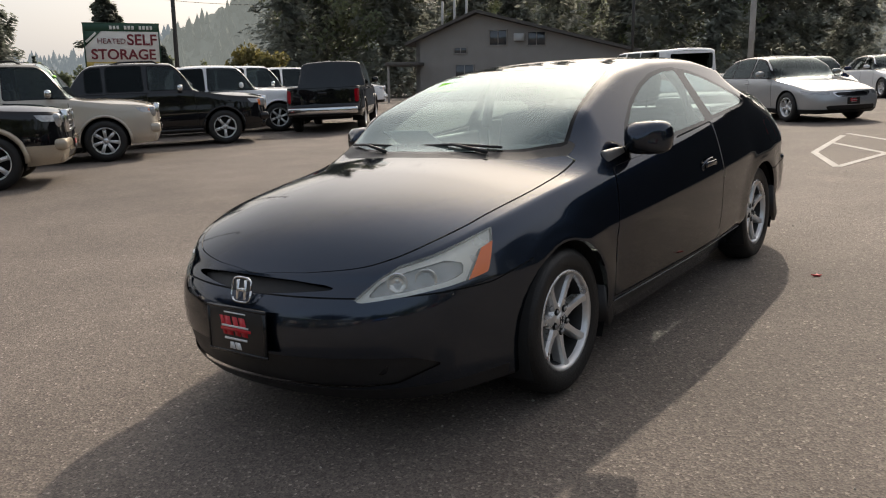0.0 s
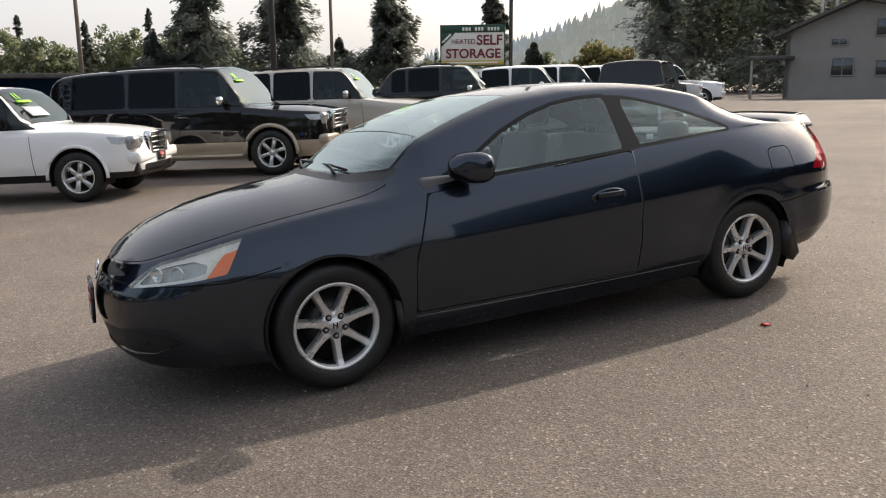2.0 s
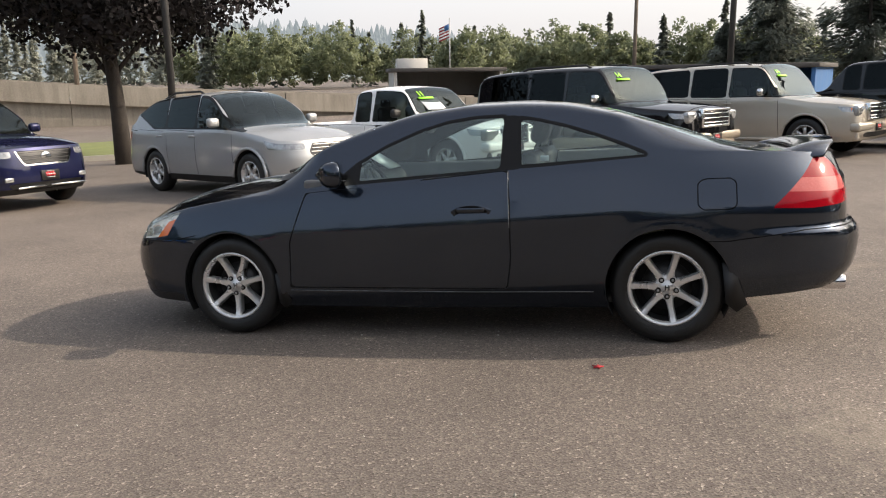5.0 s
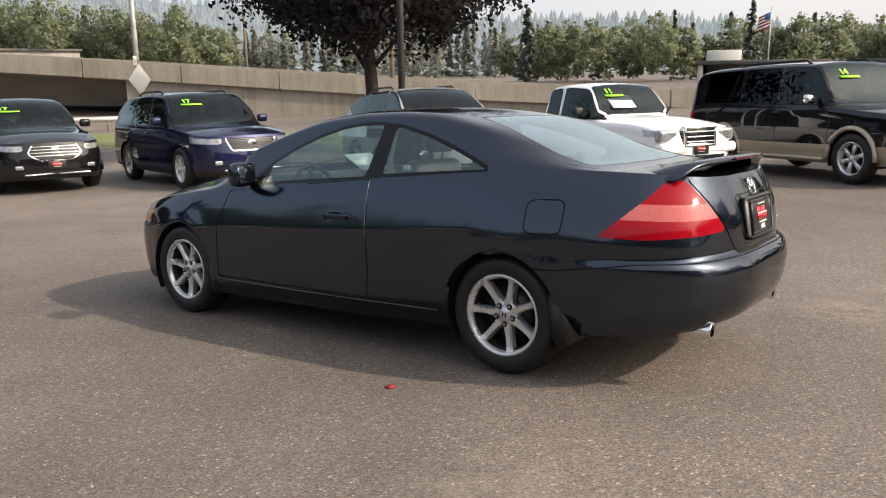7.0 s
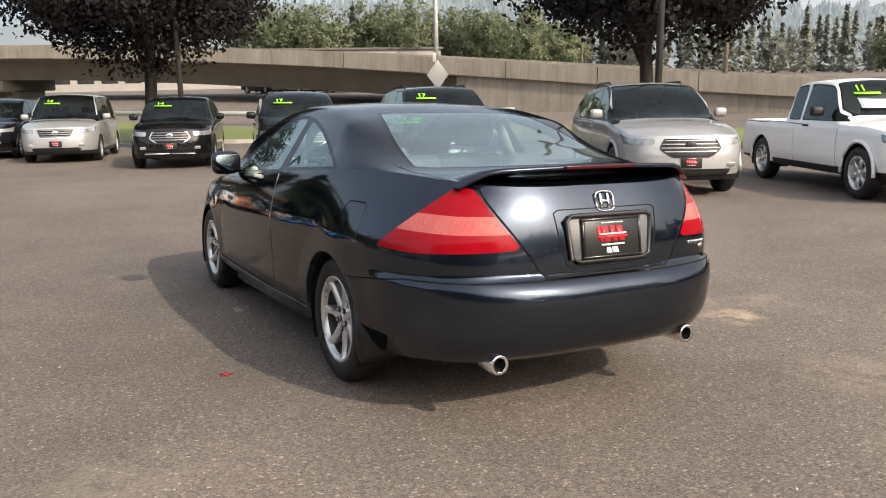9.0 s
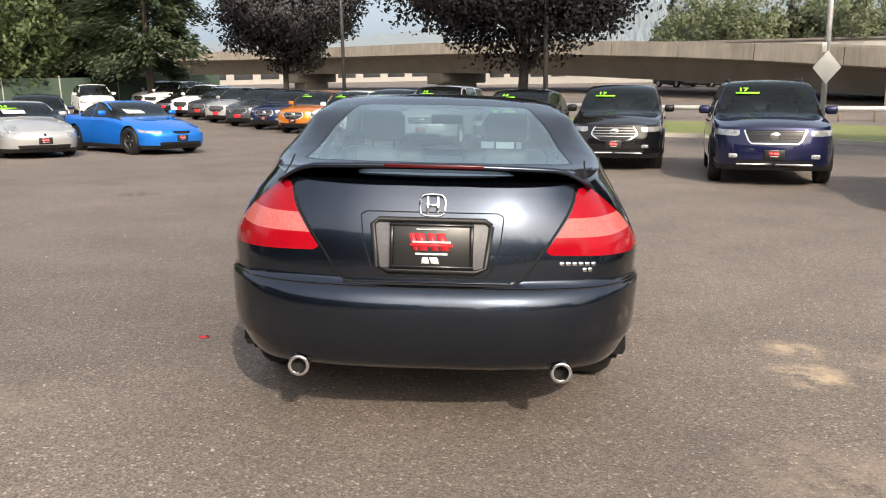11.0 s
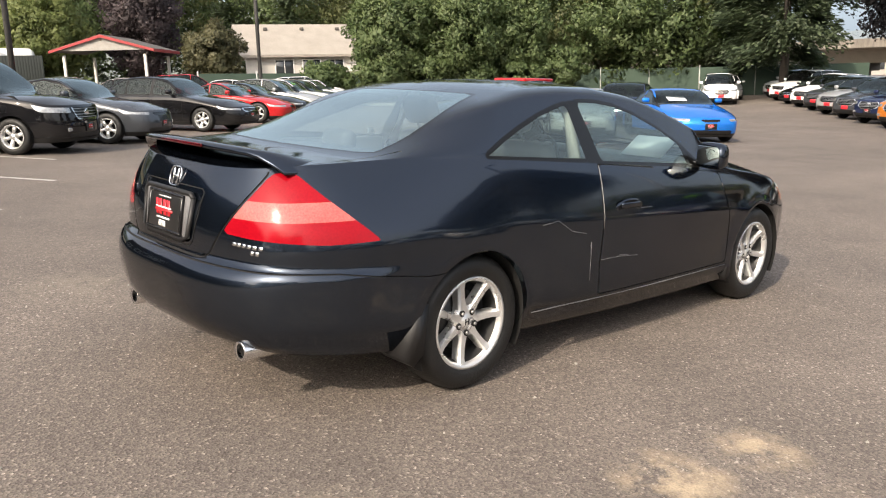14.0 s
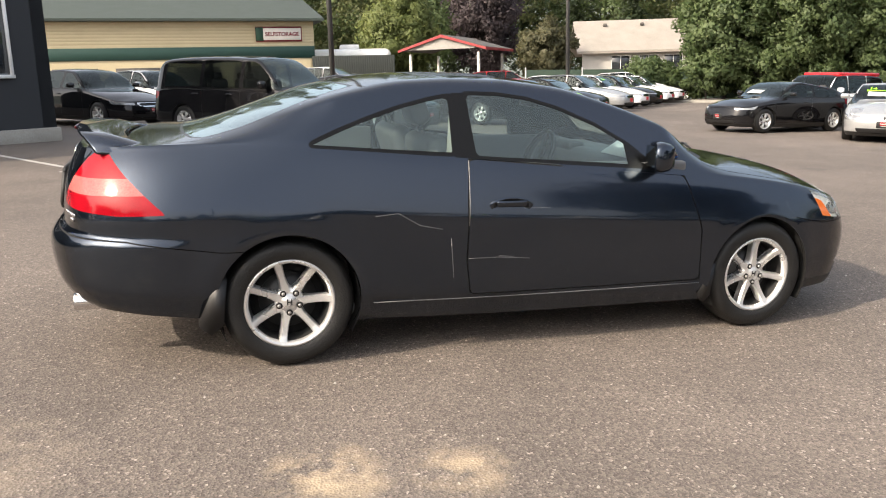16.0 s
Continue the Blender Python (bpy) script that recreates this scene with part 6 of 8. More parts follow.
    cab = [rbox(xm - xb, p["w"] * 1.75, p["belt"] - zc - 0.42, 0.03, 1, ((xm + xb) / 2, 0, (zc + p["belt"] - 0.42) / 2)), rbox(0.35, p["w"] * 1.7, 0.16, 0.05, 1, (xm - 0.22, 0, p["belt"] - 0.06))]
    for sx in ((xm - 1.25, xm - 2.2) if not p["truck"] and kind not in ("sports", "roadster") else (xm - 1.2,)):
        for sy in (-0.38, 0.38):
            cab += [rbox(0.16, 0.48, 0.62, 0.06, 1, (sx, sy, p["belt"] - 0.10)), rbox(0.09, 0.25, 0.16, 0.04, 1, (sx - 0.04, sy, min(p["belt"] + 0.27, p["Ht"] - 0.16)))]
    part("interior", join(*cab), "lot_cabin", car)
    part("underbody", rbox(p["xf"] - p["xr"] - 0.7, p["w"] * 1.4, 0.12, 0.02, 1, ((p["xf"] + p["xr"]) / 2, 0, p["clr"] + 0.02)), "well", car)
    sl = math.atan2(p["Ht"] - 0.1 - p["zcw"], p["xcw"] - p["xrf"])
    if year:
        m = Matrix.Translation((p["xrf"] + (p["xcw"] - p["xrf"]) * 0.40, p["w"] * -0.42, p["topf"](p["xrf"] + (p["xcw"] - p["xrf"]) * 0.40) + 0.004)) @ Matrix.Rotation(math.pi / 2, 4, "Z") @ Matrix.Rotation(sl, 4, "X")
        st = part("year_sticker", rbox(0.40, 0.05, 0.004, 0, 1, (0.05, -0.06, 0)), "lime", car, "lime year sticker on the windscreen", m=m)
        windscreen_text(year if year != "x" else "14", st, Matrix.Translation((-0.02, 0.045, 0.005)), 0.17)
    if sheet:
        m = Matrix.Translation((p["xrf"] + (p["xcw"] - p["xrf"]) * 0.62, p["w"] * -0.25, p["topf"](p["xrf"] + (p["xcw"] - p["xrf"]) * 0.62) + 0.004)) @ Matrix.Rotation(math.pi / 2, 4, "Z") @ Matrix.Rotation(sl, 4, "X")
        part("price_sheet", rbox(0.50, 0.32, 0.004, 0, 1), "sheet", car, "printed paper sheet on the glass", m=m)
    return car


SUV = "sport utility vehicle"
# the row beyond the coupe's right-hand side
lot_car("crossover", "suv", 5.52, -7.40, 153, "silver", "silver crossover with alloy wheels and dark roof rails", SUV, privacy=True, rails=True, spokes=5, sheet=False, grille="dark_alloy")
lot_car("pickup_truck", "pickup", 3.15, -9.62, 153, "white", "white extended-cab pickup truck with a lime year sticker", "pickup truck", year="11", sheet=True, spokes=6)
lot_car("large_suv", "two_tone_suv", -0.33, -11.2, 146, "black", "black full-size utility vehicle with tan lower trim", SUV, clad="tan", privacy=True, rails=True, year="x", spokes=6)
lot_car("large_suv", "big_suv", -3.55, -13.65, 146, "champagne", "champagne full-size utility vehicle with polished wheels", SUV, clad="champagne", privacy=True, rails=True, year="x", spokes=7)
lot_car("sport_utility_truck", "avalanche", -7.05, -14.75, 146, "black", "black utility truck with grey lower trim", "pickup truck", privacy=True, rails=True, sheet=True, spokes=5)
for i in range(5):
    lot_car("pickup_truck", "big_pickup" if i in (0, 2) else "big_suv", -10.5 - 3.0 * i, -16.9 - 1.8 * i, 143, "white" if i != 3 else "silver", ("white crew-cab pickup truck in the row" if i in (0, 2) else "white utility vehicle in the row") if i != 3 else "silver utility vehicle in the row", "pickup truck" if i in (0, 2) else SUV, privacy=True, plate=False, spokes=6, detail=i < 2)
lot_car("pickup_truck", "big_pickup", -13.3, -14.65, 217, "black", "black crew-cab pickup truck with a chrome rear bumper", "pickup truck", privacy=False, plate=False, spokes=6)
jeep = lot_car("off_roader", "off_roader", -20.7, -8.1, 234, "white", "white off-road vehicle with a spare wheel", SUV, privacy=True, plate=False, spokes=5, rim="dark_alloy")
spare = part("spare_wheel", moved(lathe([(0.001, 0.02), (0.22, 0.03), (0.25, 0.09), (0.37, 0.10), (0.405, 0.06), (0.405, -0.08), (0.36, -0.11), (0.001, -0.11)], 30, "X"), Matrix.Translation((-2.22, 0.10, 1.02)) @ Matrix.Rotation(math.pi, 4, "Z")), "tyre", jeep, "black-covered spare wheel")
lot_car("sedan", "sedan", -16.6, -2.9, 48, "silver", "silver sedan facing the lot", "car", plate=True, spokes=5)
lot_car("hatchback", "box_hatch", -20.6, 0.6, -18, "white", "small white hatchback with dark glass", "car", plate=False, spokes=5)
lot_car("sedan", "sedan", -21.5, -3.6, 30, "deep_blue", "dark blue sedan behind others", "car", plate=False, spokes=5, detail=False)
lot_car("sedan", "sedan", -24.5, -5.6, 35, "silver", "silver sedan in a far row", "car", plate=False, spokes=5, detail=False)
lot_car("sedan", "sedan", -28.5, -2.5, 35, "white", "white sedan in a far row", "car", plate=False, spokes=5, detail=False)
lot_car("sedan", "sedan", -36, -19.5, 200, "black", "dark sedan parked by the building", "car", plate=False, spokes=5, detail=False)
lot_car("minivan", "minivan", -27.0, -13.0, 200, "grey", "dark minivan parked far off", "van", plate=False, spokes=5, detail=False)

# the row ahead of the coupe
lot_car("crossover", "big_cross", 9.9, -5.67, 165, "navy", "deep blue crossover with a lime year sticker", SUV, year="17", rails=True, spokes=5, chin=True, bars="dark_alloy")
lot_car("crossover", "suv", 12.65, -3.6, 166, "black", "black crossover with a chrome grille and year sticker", SUV, year="17", spokes=5, chin=True)
lot_car("crossover", "small_suv", 16.0, -1.7, 163, "black", "black small crossover with a year sticker", SUV, year="x", spokes=5, chin=True)
lot_car("minivan", "minivan", 20.2, 0.45, 166, "silver", "silver minivan with a year sticker", "van", year="x", spokes=6)
row = [("crossover", "suv", "black", "black crossover in the long row", SUV), ("crossover", "small_suv", "white", "white small crossover in the long row", SUV), ("crossover", "small_suv", "orange", "orange small crossover in the long row", SUV),
       ("sedan", "small_suv", "deep_blue", "dark blue crossover in the long row", SUV), ("crossover", "suv", "grey", "dark grey crossover in the long row", SUV), ("crossover", "suv", "silver", "silver crossover in the long row", SUV),
       ("crossover", "small_suv", "grey", "grey crossover in the long row", SUV), ("crossover", "suv", "white", "white crossover in the long row", SUV), ("sedan", "sedan", "black", "black sedan in the long row", "car"),
       ("crossover", "big_cross", "white", "white large crossover in the long row", SUV), ("crossover", "suv", "silver", "silver crossover at the row's end", SUV)]
for i, (n, k, c, lb, cat) in enumerate(row):
    lot_car(n, k, 22.7 + 2.5 * i, 2.2 + 1.72 * i, 162, c, lb, cat, year="x" if i < 3 else "", spokes=5, detail=i < 4)

# loose cars in the open lot
lot_car("sports_car", "sports", 15.8, 8.5, 233, "blue", "bright blue sports coupe with dark wheels", "car", spokes=5, rim="dark_alloy", sheet=True)
lot_car("sports_car", "roadster", 14.45, 10.75, 222, "silver", "silver low sports car with a year sticker", "car", year="x", spokes=5, sheet=True)
lot_car("hatchback", "hatch", 13.60, 13.60, 187, "black", "black three-door hatchback with bright wheels", "car", spokes=6, scale=0.93, sheet=True)
lot_car("hatchback", "box_hatch", 16.75, 15.35, 190, "white", "white boxy hatchback with a red roof", "car", spokes=5, scale=0.95, plate=False, roof="red")
lot_car("sedan", "sedan", 20.8, 13.6, 205, "deep_blue", "dark blue sedan behind the sports cars", "car", spokes=5, detail=False)
lot_car("off_roader", "suv", 40.0, 20.5, 212, "white", "white utility vehicle by the fence", SUV, spokes=5, detail=False)
lot_car("sedan", "sedan", 44.5, 22.5, 212, "silver", "silver car by the fence", "car", spokes=5, detail=False)

# the row towards the building
lot_car("minivan", "minivan", 0.1, 14.5, -46, "black", "black minivan with silver wheels", "van", spokes=6)
lot_car("sedan", "hatch", 2.65, 16.0, -50, "grey", "dark grey small car", "car", spokes=5)
lot_car("sedan", "sedan", 6.4, 18.9, -56, "black", "black sedan with alloy wheels", "car", spokes=6)
tail = [("sports", "red", "red sports coupe in the row"), ("sports", "black", "black sports coupe in the row"), ("sedan", "silver", "silver sedan in the row"), ("sedan", "white", "white sedan in the row"), ("sedan", "black", "black sedan in the row"), ("sedan", "white", "white sedan far in the row"), ("sedan", "white", "white sedan at the row's end")]
for i, (k, c, lb) in enumerate(tail):
    lot_car("sports_car" if k == "sports" else "sedan", k, 10.0 + 2.15 * i, 22.2 + 2.25 * i, -50, c, lb, "car", spokes=5, detail=i < 2, year="x" if i == 3 else "")
lot_car("sedan", "sedan", -3.9, 19.4, -50, "black", "black sedan parked beside the minivan", "car", spokes=5, plate=True)
lot_car("sedan", "sedan", -2.4, 22.9, -50, "silver", "silver sedan behind the row", "car", spokes=5, detail=False)
back = ["white", "silver", "champagne", "red", "white", "silver_blue", "white", "grey"]
for i, c in enumerate(back):
    lot_car("sedan", "sedan" if i % 3 else "suv", 4.0 + 3.1 * i, 27.0 + 1.6 * i, -30 + 8 * (i % 2), c, c.replace("_", " ") + " car in the rear rows", "car", spokes=5, detail=False, plate=False)


# ---------------------------------------------------------------- ground
def ground():
    V, F = [], []
    rings = [0.0] + [0.9 * 1.22**k for k in range(40)]
    n = 72
    for r in rings:
        for k in range(n):
            t = 2 * math.pi * k / n
            x, y = r * math.cos(t), r * math.sin(t)
            V.append((x, y, lie(x, y)))
    for i in range(len(rings) - 1):
        for k in range(n):
            F.append((i * n + k, (i + 1) * n + k, (i + 1) * n + (k + 1) % n, i * n + (k + 1) % n))
    ob = part("ground", (V, F), "asphalt", smooth=True, m=TILT.copy())
    return tagged(ob, "worn grey-brown asphalt of a car lot", "ground", kind="structure")


ground()


# ---------------------------------------------------------------- trees and distance
def leaf_mat(name, c1, c2, through=0.42):
    m, n, l, b = base(name, 0.6, 0, c1)
    g = n.new("ShaderNodeNewGeometry")
    t = tex(n, l, "Noise", 0.6, 3)
    f = mix(n, l, 0.5, g.outputs["Random Per Island"], t.outputs[0])
    l.new(ramp(n, l, f, [(0.25, c1), (0.75, c2)]).outputs[0], b.inputs["Base Color"])
    b.inputs["Subsurface Weight"].default_value = 0.0
    tr, mx = n.new("ShaderNodeBsdfTranslucent"), n.new("ShaderNodeMixShader")
    tr.inputs[0].default_value = (*[v * 1.2 for v in c2], 1)
    mx.inputs[0].default_value = through
    l.new(b.outputs[0], mx.inputs[1])
    l.new(tr.outputs[0], mx.inputs[2])
    l.new(mx.outputs[0], n["Material Output"].inputs[0])
    return m


def streaked(name, c1, c2):
    """Concrete with rain streaks running down and a mottled ground."""
    m, n, l, b = base(name, 0.88, 0, c1)
    st, mo, fi = tex(n, l, "Noise", 1.0, 6, rough=0.7, stretch=(2.2, 2.2, 0.25)), tex(n, l, "Noise", 0.35, 4), tex(n, l, "Noise", 16, 3)
    f = mix(n, l, 0.4, st.outputs[0], mo.outputs[0])
    f = mix(n, l, 0.2, f, fi.outputs[0])
    l.new(ramp(n, l, f, [(0.34, c1), (0.62, c2)]).outputs[0], b.inputs["Base Color"])
    bump(n, l, b, fi.outputs[0], 0.3, 0.01)
    return m


M["leaf_green"] = leaf_mat("green_leaves", (0.054, 0.088, 0.032), (0.140, 0.185, 0.072))
M["leaf_olive"] = leaf_mat("olive_leaves", (0.060, 0.078, 0.028), (0.150, 0.165, 0.066))
M["leaf_yellow"] = leaf_mat("yellow_leaves", (0.10, 0.095, 0.03), (0.20, 0.175, 0.06))
M["leaf_purple"] = leaf_mat("purple_leaves", (0.008, 0.0072, 0.0085), (0.022, 0.0180, 0.0200), 0.15)
M["needle"] = leaf_mat("conifer_needles", (0.036, 0.056, 0.028), (0.092, 0.122, 0.062))
# distant foliage is paled in its colour to stand in for smoke haze
M["needle_far"] = leaf_mat("haze_paled_needles", (0.125, 0.142, 0.120), (0.190, 0.208, 0.172), 0.6)
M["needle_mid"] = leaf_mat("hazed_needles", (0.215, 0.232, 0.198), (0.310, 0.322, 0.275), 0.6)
M["leaf_far"] = leaf_mat("haze_paled_leaves", (0.098, 0.122, 0.070), (0.200, 0.225, 0.125), 0.45)
M["leaf_light"] = leaf_mat("light_green_leaves", (0.085, 0.118, 0.034), (0.205, 0.235, 0.080))
M["leaf_plum"] = leaf_mat("plum_brown_leaves", (0.040, 0.031, 0.034), (0.095, 0.074, 0.078))
M["leaf_brown"] = leaf_mat("brown_green_leaves", (0.055, 0.062, 0.030), (0.135, 0.125, 0.062))
M["bark"] = varied("bark", (0.020, 0.016, 0.013), (0.055, 0.045, 0.037), 0.9, 6, 40, 0.8, 0.02)
M["grass"] = varied("dry_grass", (0.085, 0.125, 0.030), (0.22, 0.22, 0.075), 0.9, 1.2, 40, 0.6, 0.03)
M["concrete"] = streaked("weathered_concrete", (0.15, 0.130, 0.105), (0.31, 0.28, 0.235))
M["concrete_dark"] = varied("stained_concrete", (0.17, 0.150, 0.125), (0.27, 0.245, 0.205), 0.85, 0.6, 14, 0.25, 0.01)
M["kerb"] = varied("kerb_concrete", (0.30, 0.28, 0.24), (0.42, 0.40, 0.35), 0.85, 2, 40, 0.3, 0.01)
M["pole_dark"] = varied("dark_painted_steel", (0.022, 0.022, 0.022), (0.045, 0.043, 0.040), 0.55, 3, 60, 0.1)
M["pole_grey"] = varied("galvanised_steel", (0.34, 0.34, 0.33), (0.48, 0.48, 0.47), 0.5, 3, 60, 0.1, metal=0.3)
M["pole_wood"] = varied("weathered_pole_wood", (0.11, 0.085, 0.065), (0.20, 0.165, 0.13), 0.85, 4, 60, 0.5)
M["taupe"] = varied("taupe_stucco", (0.24, 0.222, 0.202), (0.30, 0.28, 0.258), 0.85, 1, 40, 0.2)
M["roof_dark"] = varied("dark_shingle", (0.06, 0.055, 0.05), (0.12, 0.11, 0.10), 0.9, 2, 30, 0.5)
M["roof_pale"] = varied("pale_shingle", (0.24, 0.215, 0.185), (0.33, 0.30, 0.26), 0.9, 1, 14, 0.4)
M["window_far"] = base("far_window", 0.15, 0, (0.03, 0.035, 0.04), Coat_Weight=1.0)[0]
M["roof_green"] = varied("weathered_green_roof", (0.030, 0.042, 0.036), (0.050, 0.064, 0.055), 0.85, 1, 20, 0.3)
M["cream"] = varied("cream_siding", (0.52, 0.44, 0.27), (0.62, 0.53, 0.34), 0.7, 0.8, 30, 0.1)
M["green_trim"] = varied("dark_green_metal", (0.012, 0.045, 0.035), (0.022, 0.065, 0.050), 0.5, 1, 30, 0.1)
M["white_wall"] = varied("white_painted_wall", (0.46, 0.44, 0.40), (0.58, 0.56, 0.52), 0.7, 1, 30, 0.1)
M["mall_wall"] = varied("pale_shop_wall", (0.24, 0.23, 0.21), (0.34, 0.325, 0.30), 0.8, 0.4, 6, 0.1)
M["charcoal"] = varied("charcoal_stucco", (0.020, 0.023, 0.027), (0.034, 0.037, 0.042), 0.8, 1, 60, 0.2)
M["blue_wall"] = varied("blue_painted_wall", (0.035, 0.12, 0.30), (0.055, 0.16, 0.36), 0.7, 1, 30, 0.1)
M["red_paint"] = varied("red_painted_trim", (0.26, 0.022, 0.026), (0.34, 0.036, 0.036), 0.55, 2, 30, 0.1)
M["sign_white"] = varied("sign_face", (0.66, 0.64, 0.58), (0.74, 0.72, 0.66), 0.5, 1, 30, 0.0)
M["sign_green"] = base("sign_green", 0.5, 0, (0.012, 0.055, 0.030))[0]
M["sign_maroon"] = base("sign_maroon", 0.5, 0, (0.16, 0.012, 0.018))[0]
M["sign_gold"] = base("sign_gold", 0.5, 0, (0.50, 0.36, 0.08))[0]
M["fence_green"] = varied("green_fence_screen", (0.03, 0.055, 0.040), (0.055, 0.085, 0.062), 0.85, 1, 50, 0.3)
M["fence_dark"] = varied("dark_fence_boards", (0.006, 0.010, 0.009), (0.013, 0.018, 0.016), 0.8, 1, 50, 0.3)
M["leaf_red"] = base("fallen_leaf_red", 0.6, 0, (0.45, 0.02, 0.03))[0]
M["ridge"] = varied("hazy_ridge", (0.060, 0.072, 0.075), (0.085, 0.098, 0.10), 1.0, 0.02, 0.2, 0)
M["ridge_near"] = varied("hazed_wooded_ridge", (0.045, 0.058, 0.045), (0.075, 0.09, 0.07), 1.0, 0.02, 0.2, 0)
# a pale glow in the hill materials stands in for smoke haze
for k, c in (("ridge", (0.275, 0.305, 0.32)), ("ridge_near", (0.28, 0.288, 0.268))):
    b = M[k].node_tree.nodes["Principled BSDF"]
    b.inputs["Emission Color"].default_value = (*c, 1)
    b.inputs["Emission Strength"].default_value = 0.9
RNG = np.random.default_rng(7)


def leaves(centres, radii, per, size, rng, flat=0.0):
    """Quads scattered in soft clumps."""
    c = np.repeat(np.asarray(centres, float), per, 0)
    r = np.repeat(np.asarray(radii, float), per)
    n = len(c)
    d = rng.normal(size=(n, 3))
    d /= np.linalg.norm(d, axis=1)[:, None]
    p = c + d * (r * rng.random(n) ** 0.45)[:, None] * [1, 1, 0.8]
    u = rng.normal(size=(n, 3))
    u[:, 2] *= 1 - flat
    u /= np.linalg.norm(u, axis=1)[:, None]
    v = np.cross(u, rng.normal(size=(n, 3)))
    v /= np.linalg.norm(v, axis=1)[:, None]
    s = size * (0.6 + 0.8 * rng.random(n))[:, None]
    a, b = u * s, v * s * 0.62
    return np.stack([p - a * 0.9, p + b, p + a, p - b * 0.9], 1)


def broadleaf(x, y, h, spread, base_z, mat, seed, n=9000, size=0.10, trunk=0.16, label="", name="tree", group="trees", squash=1.0, stems=1, clump=130):
    rng = np.random.default_rng(seed)
    ob = thing(name, label, "tree", upright(x, y), group)
    top = h * 0.72
    wood = []
    lean = rng.normal(0, 0.03, 2)
    for q in range(stems):
        ox = 0.5 * (q - (stems - 1) / 2)
        wood.append(tube([(ox, 0, -0.2), (ox + lean[0], lean[1], base_z * 0.5), (ox + lean[0] * 3, lean[1] * 3, base_z), (lean[0] * 6, lean[1] * 6, top)], [trunk * 1.25, trunk, trunk * 0.85, trunk * 0.25], 9))
    cz, hz = (h + base_z) / 2, (h - base_z) / 2
    K = max(24, int(n / clump))
    d = rng.normal(size=(K, 3))
    d /= np.linalg.norm(d, axis=1)[:, None]
    cen = d * (rng.random(K) ** 0.36)[:, None] * [spread * 0.88, spread * 0.88 * squash, hz * 0.9] + [0, 0, cz]
    w = 1 - 0.35 * np.clip((cen[:, 2] - cz) / hz, 0, 1) - 0.25 * np.clip((cz - cen[:, 2]) / hz, 0, 1)
    cen[:, :2] *= w[:, None]
    for k in range(min(K, 26)):
        e = cen[k]
        s0 = np.array([lean[0] * 4, lean[1] * 4, base_z * 0.8 + (top - base_z * 0.8) * rng.random() * 0.6])
        wood.append(tube([s0, s0 * 0.5 + e * 0.5 + [0, 0, 0.1 * spread], e], [trunk * 0.35, trunk * 0.2, trunk * 0.06], 5))
    part("trunk", join(*wood), "bark", ob)
    P = leaves(cen, rng.uniform(0.16, 0.30, K) * spread, max(1, n // K), size, rng)
    mid = P.mean(1)
    hub = np.repeat(cen, max(1, n // K), 0)
    out = (mid - hub) / (0.25 * spread) + 0.8 * (mid - [0, 0, cz]) / [spread, spread, hz] + [0, 0, 0.15]
    quads("crown", P, mat, ob, out=out)
    return ob


def conifer_quads(x0, y0, z0, h, r, n, rng, size=0.3, bare=0.08):
    B = max(40, int(h * 9))
    bt, bp = np.sort(rng.random(B)) ** 0.9, rng.random(B) * 2 * math.pi
    blen = r * (1 - bt) ** 0.72 * rng.uniform(0.45, 1.15, B) * (0.75 + 0.35 * np.sin(3 * bp + 9 * bt)) + 0.12 * r * (1 - bt)
    k = rng.integers(0, B, n)
    rho = rng.random(n) ** 0.6
    t, ph, L = bt[k], bp[k] + rng.normal(0, 0.10, n), blen[k]
    z = z0 + h * (bare + (1 - bare) * t) - 0.16 * L * rho + rng.normal(0, 0.055 * r, n)
    p = np.stack([x0 + L * rho * np.cos(ph), y0 + L * rho * np.sin(ph), z], 1)
    dv = np.stack([np.cos(ph), np.sin(ph), -0.3 + rng.normal(0, 0.25, n)], 1)
    side = np.stack([-np.sin(ph), np.cos(ph), rng.normal(0, 0.5, n)], 1)
    s = size * (0.5 + 0.8 * rng.random(n))[:, None]
    a, b = dv * s, side * s * 0.45
    return np.stack([p - a, p + b, p + a, p - b], 1)


def conifer(x, y, h, r, seed, n=7000, size=0.28, label="dark conifer with drooping branches", mat="needle", bare=0.10):
    rng = np.random.default_rng(seed)
    ob = thing("conifer", label, "tree", upright(x, y), "conifers")
    part("trunk", tube([(0, 0, -0.3), (0, 0, h * 0.5), (0, 0, h * 0.98)], [h * 0.022, h * 0.014, 0.02], 8), "bark", ob)
    P = conifer_quads(0, 0, 0, h, r, n, rng, size, bare)
    out = P.mean(1) * [1, 1, 0] / r + [0, 0, 0.35] + rng.normal(0, 0.25, (n, 3))
    quads("crown", P, mat, ob, out=out)
    return ob


def polar(az, d):
    return d * math.cos(radians(az)), d * math.sin(radians(az))


